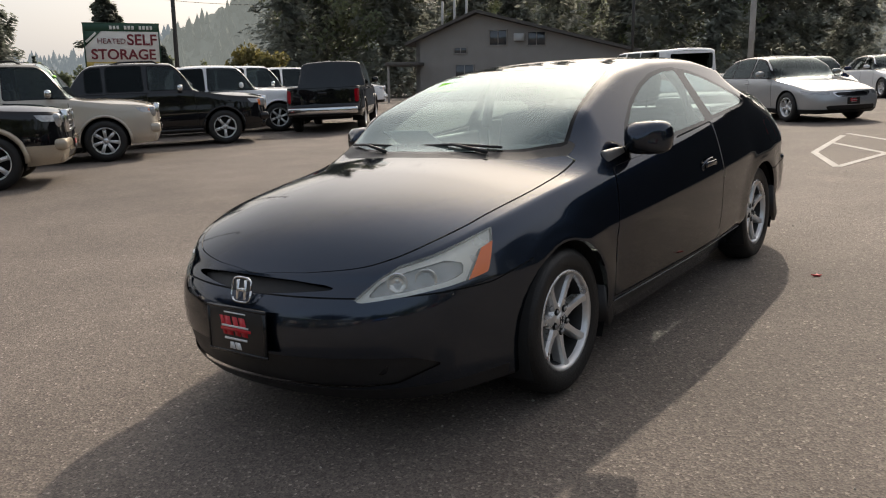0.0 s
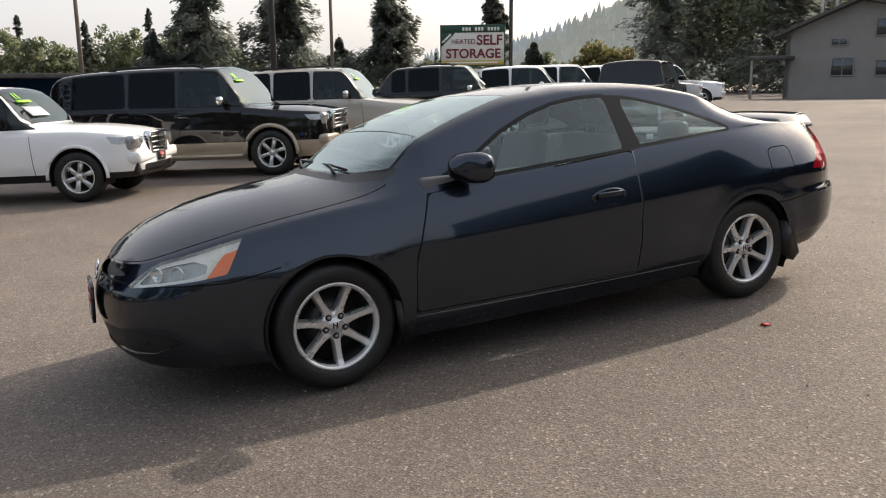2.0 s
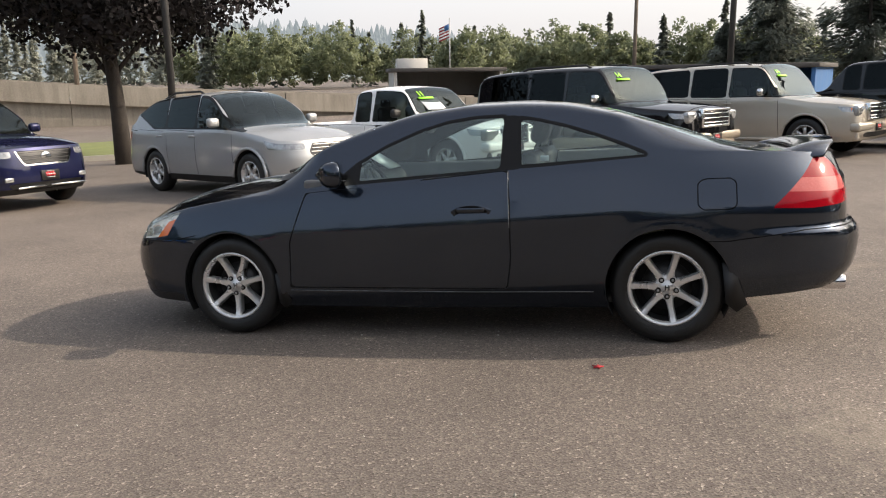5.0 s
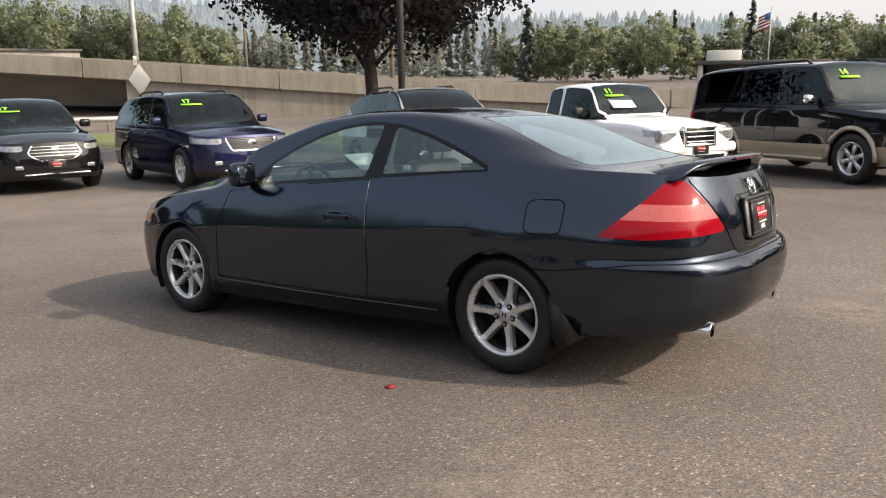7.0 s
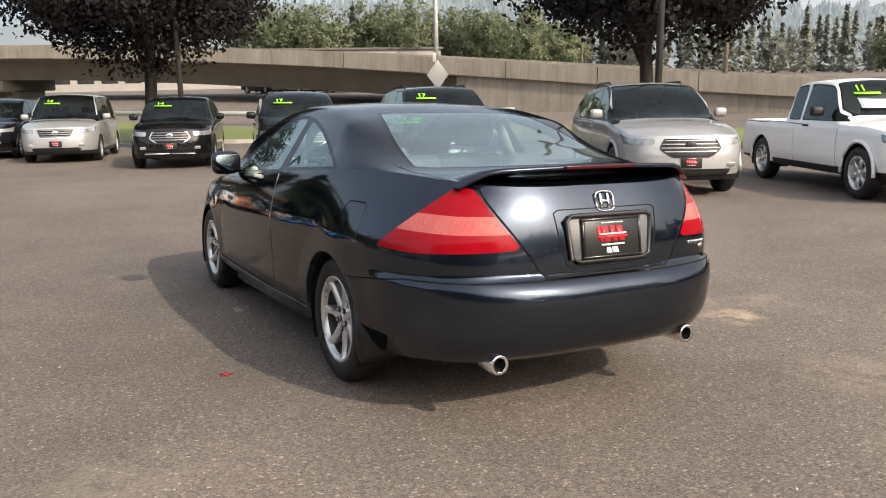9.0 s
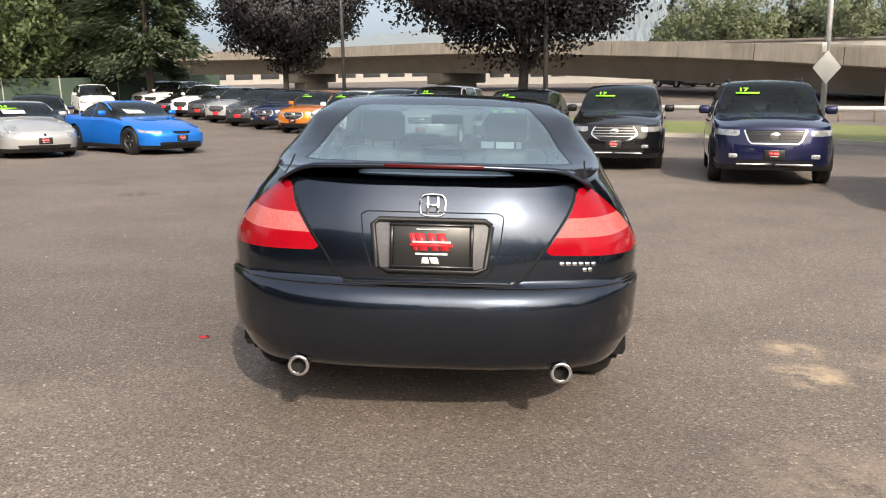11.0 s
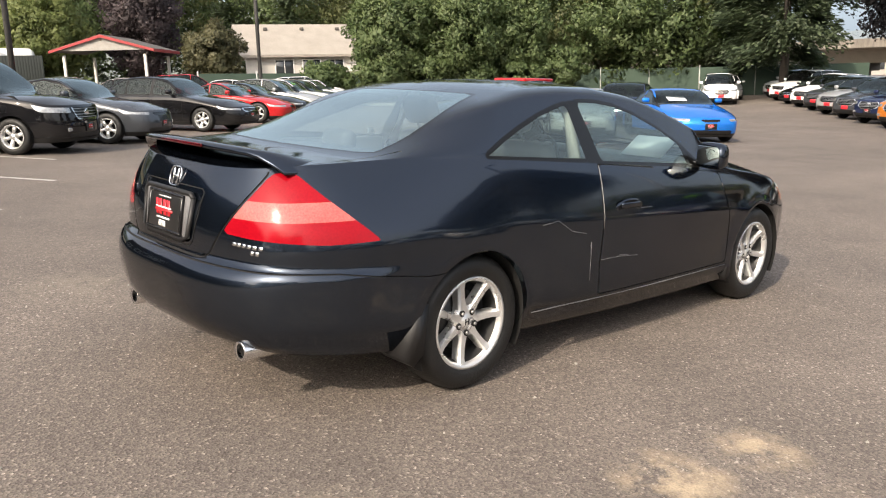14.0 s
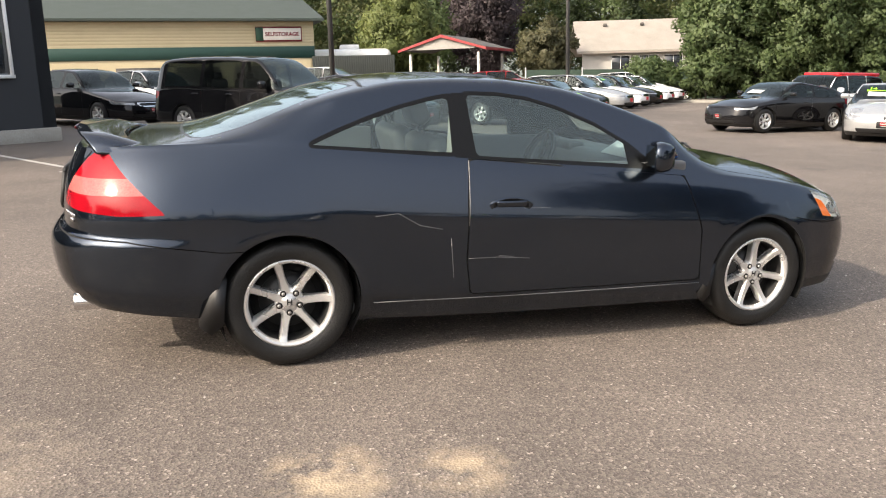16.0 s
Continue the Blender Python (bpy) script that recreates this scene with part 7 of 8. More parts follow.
def woods(name, label, az0, az1, d0, d1, h0, h1, count, per, size, mats, seed, conifers=0.4):
    """A far wood as one mass of leaves."""
    rng = np.random.default_rng(seed)
    groups = {m: [] for m in mats}
    for i in range(count):
        az, d = az0 + (az1 - az0) * (i + rng.random()) / count, rng.uniform(d0, d1)
        x, y = polar(az, d)
        h = rng.uniform(h0, h1)
        z0 = H(x, y).z
        if rng.random() < conifers:
            P = conifer_quads(x, y, z0, h * 1.15, h * 0.22, per, rng, size * 1.3, 0.02)
            groups[mats[0]].append((P, (P.mean(1) - [x, y, 0]) * [1, 1, 0] / (h * 0.2) + [0, 0, 0.35] + rng.normal(0, 0.25, (len(P), 3))))
        else:
            K = 64
            dd = rng.normal(size=(K, 3))
            dd /= np.linalg.norm(dd, axis=1)[:, None]
            cen = dd * rng.random((K, 1)) ** 0.4 * [h * 0.36, h * 0.36, h * 0.46] + [x, y, z0 + h * 0.52]
            P = leaves(cen, rng.uniform(0.07, 0.13, K) * h, max(per // K, 4), size, rng)
            hub = np.repeat(cen, max(per // K, 4), 0)
            groups[mats[1 + i % (len(mats) - 1)]].append((P, (P.mean(1) - hub) / (0.1 * h) + 0.8 * (P.mean(1) - [x, y, z0 + h * 0.5]) / (0.4 * h) + [0, 0, 0.15]))
    for k, (m, g) in enumerate(groups.items()):
        if g:
            tagged(quads(name, np.concatenate([q[0] for q in g]), m, out=np.concatenate([q[1] for q in g])), label, "woods", kind="stuff")


def ridge(name, label, d, knots, mat, seed, jag, tree):
    """A far wooded skyline as one rolling mesh."""
    f = pchip(knots)
    n = 1500
    V, F = [], []
    rows = 18
    for i in range(n + 1):
        az = 360 * i / n
        e = float(f(az))
        hgt = d * math.tan(radians(max(e, 0.05)))
        hgt += jag * noise.fractal(Vector((az * 0.35, seed, 0)), 1.0, 2.0, 4)
        for j in range(rows):
            t = j / (rows - 1)
            tr = tree * (noise.noise(Vector((az * 5.0, j * 5.3, seed))) + 0.8 * abs(noise.noise(Vector((az * 15.0, j * 7.7, seed + 5)))) + 0.5 * noise.noise(Vector((az * 33.0, j * 9.7, seed + 8)))) * (0.3 + t)
            r = d * (1 + 0.35 * t)
            V.append((r * math.cos(radians(az)), r * math.sin(radians(az)), -20 + (hgt * (1 + 0.35 * t) + 20) * t**0.8 + tr))
    for i in range(n):
        for j in range(rows - 1):
            F.append((i * rows + j, (i + 1) * rows + j, (i + 1) * rows + j + 1, i * rows + j + 1))
    tagged(part(name, (V, F), mat, smooth=True), label, "hills", kind="structure")


FAR_HILLS = [(0, 3.1), (20, 2.3), (40, 3.0), (60, 4.5), (100, 5), (140, 4), (188, 5.0), (215, 5.5), (230, 4.4), (236, 3.2), (242, 1.8), (250, 1.2), (265, 1.4), (276, 1.7), (283, 2.3), (290, 3.0), (300, 3.3), (315, 4.0), (330, 4.8), (345, 4.4), (360, 3.1)]
NEAR_HILLS = [(0, 0.2), (30, 0.2), (42, 2.0), (55, 5.0), (80, 6.0), (110, 5.5), (150, 4.0), (185, 6.0), (205, 7.4), (225, 7.2), (229, 6.2), (233, 4.6), (237, 2.6), (240, 1.0), (246, 0.2), (252, 0.2), (320, 0.2), (335, 1.6), (345, 1.2), (360, 0.2)]
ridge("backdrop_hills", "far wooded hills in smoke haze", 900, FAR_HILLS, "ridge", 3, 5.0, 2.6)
ridge("backdrop_near_hills", "nearer wooded hillside with haze put in as a glow", 330, NEAR_HILLS, "ridge_near", 9, 3.0, 1.7)

def hill_trees(name, label, d, knots, mat, seed, count, tall, az0, az1):
    """Spires of far conifers that stand on a hillside."""
    rng = np.random.default_rng(seed)
    f = pchip(knots)
    V, F = [], []
    for i in range(count):
        az, t = rng.uniform(az0, az1), rng.uniform(0.25, 1.0)
        e = float(f(az % 360))
        if e < 0.6:
            continue
        hgt = d * math.tan(radians(e))
        r = d * (1 + 0.35 * t) * 0.997
        z = -20 + (hgt * (1 + 0.35 * t) + 20) * t**0.8 - 2.0
        x, y, h = r * math.cos(radians(az)), r * math.sin(radians(az)), tall * rng.uniform(0.5, 1.3)
        for q, (z0, z1, rr) in enumerate(((0.0, 0.60, 0.30), (0.28, 0.84, 0.24), (0.52, 1.0, 0.16))):
            o = len(V)
            for k in range(6):
                a = 2 * math.pi * k / 6 + rng.uniform(0, 0.8)
                g = rr * h * rng.uniform(0.7, 1.2)
                V.append((x + g * math.cos(a), y + g * math.sin(a), z + h * (z0 + rng.uniform(-0.05, 0.05))))
            V.append((x, y, z + h * z1))
            F += [(o + k, o + (k + 1) % 6, o + 6) for k in range(6)]
    tagged(part(name, (V, F), mat, smooth=False), label, "woods", kind="stuff")


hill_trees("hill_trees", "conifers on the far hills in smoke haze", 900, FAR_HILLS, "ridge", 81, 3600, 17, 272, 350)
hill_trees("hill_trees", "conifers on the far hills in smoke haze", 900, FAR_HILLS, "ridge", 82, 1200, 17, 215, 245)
hill_trees("hill_trees", "conifers on the nearer hillside, glowing pale for haze", 330, NEAR_HILLS, "ridge_near", 83, 1600, 8, 186, 240)
hill_trees("hill_trees", "conifers on the nearer hillside, glowing pale for haze", 330, NEAR_HILLS, "ridge_near", 84, 500, 8, 325, 350)
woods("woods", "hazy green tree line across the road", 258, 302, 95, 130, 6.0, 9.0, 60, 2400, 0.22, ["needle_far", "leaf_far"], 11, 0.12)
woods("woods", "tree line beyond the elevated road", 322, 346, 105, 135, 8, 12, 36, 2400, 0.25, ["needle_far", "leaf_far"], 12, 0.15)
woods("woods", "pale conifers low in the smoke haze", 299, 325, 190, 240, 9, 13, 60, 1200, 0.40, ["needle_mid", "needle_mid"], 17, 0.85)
woods("woods", "conifers behind the taupe building, paled for haze", 188, 229.5, 85, 120, 17, 27, 50, 6400, 0.26, ["needle_mid", "leaf_far"], 13, 0.9)
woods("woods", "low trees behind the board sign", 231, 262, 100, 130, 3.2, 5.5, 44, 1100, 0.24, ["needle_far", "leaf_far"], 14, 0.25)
woods("woods", "green wood behind the houses", 40, 108, 84, 112, 15, 24, 64, 6500, 0.21, ["needle", "leaf_green", "leaf_olive", "leaf_green"], 15, 0.3)
woods("woods", "bushes along the far fence", 26, 46, 52, 64, 8, 12, 16, 7000, 0.15, ["needle", "leaf_green", "leaf_olive"], 16, 0.05)

# single trees that stand out
broadleaf(-25.0, -31.7, 3.4, 2.2, 0.5, "leaf_yellow", 71, 5000, 0.12, 0.06, "yellow-green bush before the dark wood", "bush", "bushes")
broadleaf(12.4, -13.7, 7.8, 4.7, 2.75, "leaf_purple", 21, 46000, 0.082, 0.20, "dark purple-leaved tree on the grass strip", group="purple trees", clump=330)
broadleaf(23.6, -2.2, 9.0, 5.1, 2.6, "leaf_purple", 22, 56000, 0.084, 0.17, "dark purple-leaved tree on the grass strip", group="purple trees", stems=2, clump=330)
broadleaf(41.8, 10.0, 9.6, 4.9, 2.4, "leaf_purple", 23, 42000, 0.100, 0.18, "dark purple-leaved tree on the grass strip", group="purple trees", clump=330)
for i, (x, y, h, r) in enumerate(((29.0, 36.5, 8.8, 3.0), (32.5, 34.0, 9.4, 3.2), (31.5, 37.5, 8.6, 2.8), (36.5, 33.0, 8.0, 2.8))):
    broadleaf(x, y, h, r, 0.1, "leaf_green", 30 + i, 30000, 0.115, 0.15, "broad green tree by the kerb", group="green trees")
for i, (x, y) in enumerate(((24.8, 38.0), (27.6, 36.2), (30.3, 34.8), (33.0, 33.4), (35.6, 32.0), (38.3, 30.6))):
    broadleaf(x, y, 2.6 + 0.5 * (i % 3), 1.9, 0.0, "leaf_green", 60 + i, 9000, 0.10, 0.06, "dense green bush along the kerb", "bush", "bushes")
broadleaf(14.2, 54.6, 8.6, 3.4, 0.6, "leaf_light", 91, 26000, 0.12, 0.16, "light green tree behind the shelter", group="green trees")
broadleaf(20.6, 53.6, 11.0, 3.1, 1.2, "leaf_plum", 92, 26000, 0.12, 0.18, "plum-brown tree behind the shelter")
broadleaf(22.8, 47.4, 5.6, 2.4, 0.4, "leaf_brown", 93, 16000, 0.11, 0.12, "low brown-green tree beside the shelter")
conifer(45.1, 19.1, 13.5, 5.4, 41, 52000, 0.17, "large dark pine beyond the fence", bare=0.16)
conifer(49.5, 24.5, 12.5, 5.0, 42, 42000, 0.17, "large dark pine beyond the fence", bare=0.14)
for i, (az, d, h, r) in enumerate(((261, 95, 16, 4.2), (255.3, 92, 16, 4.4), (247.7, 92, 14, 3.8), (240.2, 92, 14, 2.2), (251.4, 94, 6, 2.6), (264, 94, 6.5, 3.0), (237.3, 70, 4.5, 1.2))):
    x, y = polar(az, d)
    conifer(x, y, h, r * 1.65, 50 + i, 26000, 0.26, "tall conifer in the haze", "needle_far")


# ---------------------------------------------------------------- poles, signs, wires
def pole(x, y, h, r0, r1, mat, label, name="lamp_post", arm=None, footing=0.0):
    ob = thing(name, label, "pole", upright(x, y))
    part("shaft", tube([(0, 0, -0.2), (0, 0, h * 0.5), (0, 0, h)], [r0, (r0 + r1) / 2, r1], 12), mat, ob)
    if footing:
        part("footing", lathe([(0.001, footing), (0.22, footing), (0.25, footing - 0.04), (0.25, -0.2)], 20, "Z"), "kerb", ob)
    if arm:
        z, w, a = arm
        c, s = math.cos(radians(a)), math.sin(radians(a))
        part("crossarm", moved(rbox(w, 0.10, 0.12, 0.02, 1), Matrix.Translation((0, 0, z)) @ Matrix.Rotation(radians(a), 4, "Z")), mat, ob)
        for q in (-0.45, -0.2, 0.2, 0.45):
            part("insulator", lathe([(0.001, 0.22), (0.05, 0.2), (0.06, 0.1), (0.03, 0.0)], 8, "Z"), "kerb", ob, m=Matrix.Translation((q * w * c, q * w * s, z + 0.06)))
    return ob


def lamp_head(ob, z, a):
    part("lamp_head", moved(rbox(0.6, 0.3, 0.12, 0.04, 2, (0.45, 0, z)), Matrix.Rotation(radians(a), 4, "Z")), "pole_dark", ob)


for x, y, hh in ((-3.3, -17.8, 9.0), (-14.6, -24.2, 9.0), (9.05, -10.9, 9.0), (21.6, -2.85, 9.0), (31.1, 5.1, 9.0), (14.2, 27.2, 9.0), (3.0, 21.2, 9.0), (-37.0, -16.0, 9.0)):
    lamp_head(pole(x, y, hh, 0.085, 0.07, "pole_dark", "dark steel lamp post of the lot"), hh, 40)
pole(-19.4, -60.5, 11.5, 0.16, 0.11, "pole_wood", "wooden utility pole with a crossarm", "utility_pole", (10.2, 2.4, 20))
pole(-0.3, -56.0, 11.0, 0.16, 0.11, "pole_wood", "wooden utility pole with a crossarm", "utility_pole", (10.5, 2.0, 10))
pole(34.0, -40.0, 11.5, 0.16, 0.11, "pole_wood", "wooden utility pole with a crossarm", "utility_pole", (10.4, 2.2, 50))
pole(53.0, -43.0, 9.5, 0.13, 0.10, "pole_wood", "plain weathered wooden utility pole", "utility_pole")
pole(53.0, 35.5, 6.2, 0.12, 0.10, "pole_grey", "pale bare pole beyond the fence", "utility_pole")
pole(-32.5, -8.5, 10.0, 0.13, 0.11, "pole_grey", "pale steel light pole", "lamp_post")

sgn = pole(20.6, -11.4, 7.5, 0.085, 0.075, "pole_grey", "pale steel post carrying the back of a diamond sign", "sign_post")
m = Matrix.Translation((-0.12, 0.02, 2.35)) @ Matrix.Rotation(radians(14), 4, "Z") @ Matrix.Rotation(radians(45), 4, "X")
part("sign_plate", moved(rbox(0.012, 0.72, 0.72, 0.006, 2), m), "sign_white", sgn, "pale back of a diamond-shaped sign")
part("small_plate", moved(rbox(0.012, 0.16, 0.30, 0.004, 1), Matrix.Translation((-0.12, 0.14, 2.95)) @ Matrix.Rotation(radians(14), 4, "Z")), "sign_white", sgn)


def sign_text(word, size, mat, parent, m, name="lettering", thick=0.01, bold=0.0):
    cu = bpy.data.curves.new("lettering", "FONT")
    cu.body, cu.size, cu.align_x, cu.align_y, cu.extrude, cu.offset = word, size, "CENTER", "CENTER", thick, bold
    tmp = bpy.data.objects.new("lettering", cu)
    me = bpy.data.meshes.new_from_object(tmp)
    bpy.data.objects.remove(tmp)
    me.materials.clear()
    me.materials.append(M[mat])
    ob = new(name, me)
    ob.parent, ob.matrix_basis = parent, m
    return tagged(ob, 'raised words "%s"' % word)


def storage_sign():
    p0, p1 = H(-14.45, -30.2), H(-16.9, -28.6)
    c = (p0 + p1) / 2
    yaw = math.atan2(p1.y - p0.y, p1.x - p0.x)
    ob = thing("board_sign", "large roadside board sign for heated self storage on two posts", "sign", Matrix.Translation(c) @ Matrix.Rotation(yaw, 4, "Z"))
    w, z0, z1 = 2.95, 2.22, 4.02
    zc = (z0 + z1) / 2
    face = part("board", rbox(w, 0.14, z1 - z0, 0.02, 1, (0, 0, zc)), "sign_white", ob)
    part("frame", join(rbox(w + 0.08, 0.18, 0.05, 0.01, 1, (0, 0, z0)), rbox(w + 0.08, 0.18, 0.05, 0.01, 1, (0, 0, z1)), rbox(0.05, 0.18, z1 - z0, 0.01, 1, (-w / 2, 0, zc)), rbox(0.05, 0.18, z1 - z0, 0.01, 1, (w / 2, 0, zc))), "sign_green", ob)
    part("top_band", rbox(w - 0.05, 0.02, 0.30, 0.002, 1, (0, -0.078, z1 - 0.17)), "sign_green", ob)
    part("corner_band", prism([(-w / 2 + 0.02, z1 - 0.32), (-w / 2 + 0.02, z1 - 0.95), (-w / 2 + 0.68, z1 - 0.32)], -0.072, -0.086, "xz"), "sign_green", ob)
    part("foot_band", rbox(w - 0.05, 0.02, 0.20, 0.002, 1, (0, -0.078, z0 + 0.13)), "sign_gold", ob)
    for i in (0, 1, 2, 4, 5, 6, 8, 9, 10, 11):
        part("number_bar", rbox(0.10, 0.012, 0.15, 0.002, 1, (-0.42 + 0.145 * i, -0.092, z1 - 0.17)), "sign_white", ob)
    part("small_lettering", join(rbox(w * 0.8, 0.012, 0.07, 0.002, 1, (0, -0.092, z0 + 0.13)), moved(rbox(0.55, 0.012, 0.09, 0.002, 1), Matrix.Translation((-w / 2 + 0.27, -0.092, z1 - 0.58)) @ Matrix.Rotation(radians(-43), 4, "Y"))), "sign_white", ob)
    up = Matrix.Rotation(radians(90), 4, "X")
    sign_text("HEATED", 0.30, "sign_maroon", ob, Matrix.Translation((-0.42, -0.085, zc + 0.17)) @ up)
    sign_text("SELF", 0.62, "sign_maroon", ob, Matrix.Translation((0.78, -0.085, zc + 0.22)) @ up, bold=0.012)
    sign_text("STORAGE", 0.58, "sign_maroon", ob, Matrix.Translation((0.03, -0.085, zc - 0.38)) @ up, bold=0.012)
    for q in (-0.95, 0.95):
        part("post", rbox(0.14, 0.12, 3.4, 0.02, 1, (q, 0.04, 0.65)), "pole_wood", ob)
    part("reader_board", rbox(1.9, 0.1, 0.5, 0.02, 1, (0.1, -0.02, 1.82)), "white", ob)
    for i in range(8):
        part("reader_bar", rbox(0.09, 0.012, 0.13, 0.002, 1, (-0.5 + 0.16 * i, -0.076, 1.86)), "plate_black", ob)
    return ob


storage_sign()

# flag
fl = pole(15.5, -65.0, 6.4, 0.06, 0.04, "pole_grey", "leaning flag staff with a striped flag", "flag_staff")
cloth = [prism([(0.06 + 0.0, 5.9 - 0.13 * i), (0.95, 5.55 - 0.13 * i), (0.95, 5.43 - 0.13 * i), (0.06, 5.78 - 0.13 * i)], -0.01 + 0.02 * (i % 2), 0.02 + 0.02 * (i % 2), "xz") for i in range(9)]
part("flag_red", join(*cloth[::2]), "red_paint", fl)
part("flag_white", join(*cloth[1::2]), "white", fl)
part("flag_canton", prism([(0.06, 5.92), (0.45, 5.76), (0.45, 5.28), (0.06, 5.42)], -0.02, 0.05, "xz"), "blue_wall", fl)

# wires between the poles
for a, b, sag in (((-19.4, -60.5, 10.3), (-0.3, -56.0, 10.6), 0.6), ((-0.3, -56.0, 10.6), (34.0, -40.0, 10.6), 0.9), ((-0.3, -56.0, 9.9), (34.0, -40.0, 10.0), 0.9), ((34.0, -40.0, 10.6), (90.0, -20.0, 10.6), 1.0), ((-60.0, -72.0, 10.5), (-19.4, -60.5, 10.3), 0.8)):
    A, B = H(*a), H(*b)
    pts = [A.lerp(B, t / 14) - Vector((0, 0, sag * 4 * (t / 14) * (1 - t / 14))) for t in range(15)]
    tagged(part("overhead_wire", tube(pts, 0.022, 4), "pole_dark"), "thin black overhead wire between poles", "wire")


# ---------------------------------------------------------------- elevated road
PIERS = (30, 38, 46, 54)


def overpass():
    ob = thing("overpass", "long curved concrete elevated road with weathered parapets", "bridge")
    ctrl = [(2.0, -31.5, 1.25), (8.0, -25.5, 1.71), (14.0, -19.5, 2.25), (20.2, -13.6, 2.95), (27.0, -7.0, 3.62), (35.0, 1.5, 3.95), (43.0, 11.5, 3.75), (50.0, 22.0, 3.55), (55.0, 34.0, 3.5), (57.0, 46.0, 3.5)]
    eye = Vector((-4.6, 2.0, 1.6))
    P = []
    for i, (x, y, z) in enumerate(ctrl):
        p = Vector((x - 0.045 * z, y + 0.04 * z, lie(x, y) + z))
        P.append(TILT @ (eye + (p - eye) * (1.50 + 0.40 * min(i / 6, 1))))
    P = np.array(P)
    s = np.concatenate([[0], np.cumsum(np.linalg.norm(np.diff(P, axis=0), axis=1))])
    q = np.linspace(0, s[-1], 64)
    C = np.column_stack([pchip(list(zip(s, P[:, i])))(q) for i in range(3)])
    T = np.gradient(C, axis=0)
    T /= np.linalg.norm(T, axis=1)[:, None]
    Nn = np.column_stack([T[:, 1], -T[:, 0], 0 * T[:, 0]])

    def sweep(name, sec, mat, i0=0, i1=64, parent=ob, label="", gap=0.0):
        V, F = [], []
        k = len(sec)
        for i in range(i0, i1):
            for o, z in sec:
                V.append(C[i] + Nn[i] * o + np.array([0, 0, z]) + T[i] * gap * ((i == i0) - (i == i1 - 1)))
        for i in range(i1 - i0 - 1):
            for j in range(k):
                F.append((i * k + j, i * k + (j + 1) % k, (i + 1) * k + (j + 1) % k, (i + 1) * k + j))
        F += [tuple(range(k))[::-1], tuple(range((i1 - i0 - 1) * k, (i1 - i0) * k))]
        return part(name, (V, F), mat, parent, label, smooth=False)

    deck = sweep("deck", [(0.30, -0.85), (11.5, -0.85), (11.5, -1.1), (9.6, -1.3), (8.9, -2.7), (2.9, -2.7), (2.0, -1.3), (0.30, -1.1)], "concrete_dark")
    i = 0
    while i < 63:
        j = min(i + 2, 63)
        sweep("parapet", [(0.0, 0.0), (0.28, 0.0), (0.36, -1.0), (-0.06, -1.0)], "concrete", i, j + 1, gap=0.03)
        i = j
    sweep("far_parapet", [(11.2, 0.0), (11.5, 0.0), (11.6, -1.0), (11.1, -1.0)], "concrete")
    # retaining wall under the low end, and piers under the rest
    k0 = int(np.searchsorted(q, s[3]))
    for i in range(0, k0, 2):
        j = min(i + 2, k0)
        V = []
        for a in (i, j):
            g = C[a] + Nn[a] * 0.22
            for o, z in ((0.0, -1.0), (0.6, -1.0), (0.6, -8.0), (0.0, -8.0)):
                V.append(g + Nn[a] * o + np.array([0, 0, z]) + T[a] * (0.012 if a == i else -0.012))
        part("wall_panel", (V, [(0, 1, 5, 4), (1, 2, 6, 5), (2, 3, 7, 6), (3, 0, 4, 7), (3, 2, 1, 0), (4, 5, 6, 7)]), "concrete", ob, smooth=False)
    part("abutment", ([C[k0] + Nn[k0] * o + T[k0] * t + np.array([0, 0, z]) for t in (-0.6, 0.5) for o, z in ((0.25, -1.0), (11.2, -1.0), (11.2, -8.0), (0.25, -8.0))], [(0, 1, 2, 3), (4, 7, 6, 5), (0, 4, 5, 1), (1, 5, 6, 2), (2, 6, 7, 3), (3, 7, 4, 0)]), "concrete", ob, smooth=False)
    for a in PIERS:
        m = Matrix.Translation(C[a] + Nn[a] * 5.6 + np.array([0, 0, -5.6])) @ Matrix.Rotation(math.atan2(Nn[a][1], Nn[a][0]), 4, "Z")
        part("pier", join(rbox(3.6, 2.0, 6.0, 0.15, 2), rbox(6.0, 2.2, 1.0, 0.1, 1, (0, 0, 2.4))), "concrete_dark", ob, m=m)


overpass()


# ---------------------------------------------------------------- grass strip and kerbs
def strip(name, line, width, mat, z, label, category, parent=None):
    """A raised strip along a line in the plan."""
    n = 30
    P = np.array(line, float)
    s = np.concatenate([[0], np.cumsum(np.linalg.norm(np.diff(P, axis=0), axis=1))])
    q = np.linspace(0, s[-1], n)
    C = np.column_stack([np.interp(q, s, P[:, i]) for i in range(2)])
    T = np.gradient(C, axis=0)
    T /= np.linalg.norm(T, axis=1)[:, None]
    V, F = [], []
    for i in range(n):
        for o, zz in ((0, -0.1), (0, z), (width, z), (width, -0.1)):
            x, y = C[i] + np.array([T[i][1], -T[i][0]]) * o
            V.append(tuple(H(x, y, zz)))
    for i in range(n - 1):
        for j in range(4):
            F.append((i * 4 + j, i * 4 + (j + 1) % 4, i * 4 + 4 + (j + 1) % 4, i * 4 + 4 + j))
    ob = part(name, (V, F), mat, parent, smooth=False)
    return tagged(ob, label, category, kind="structure")


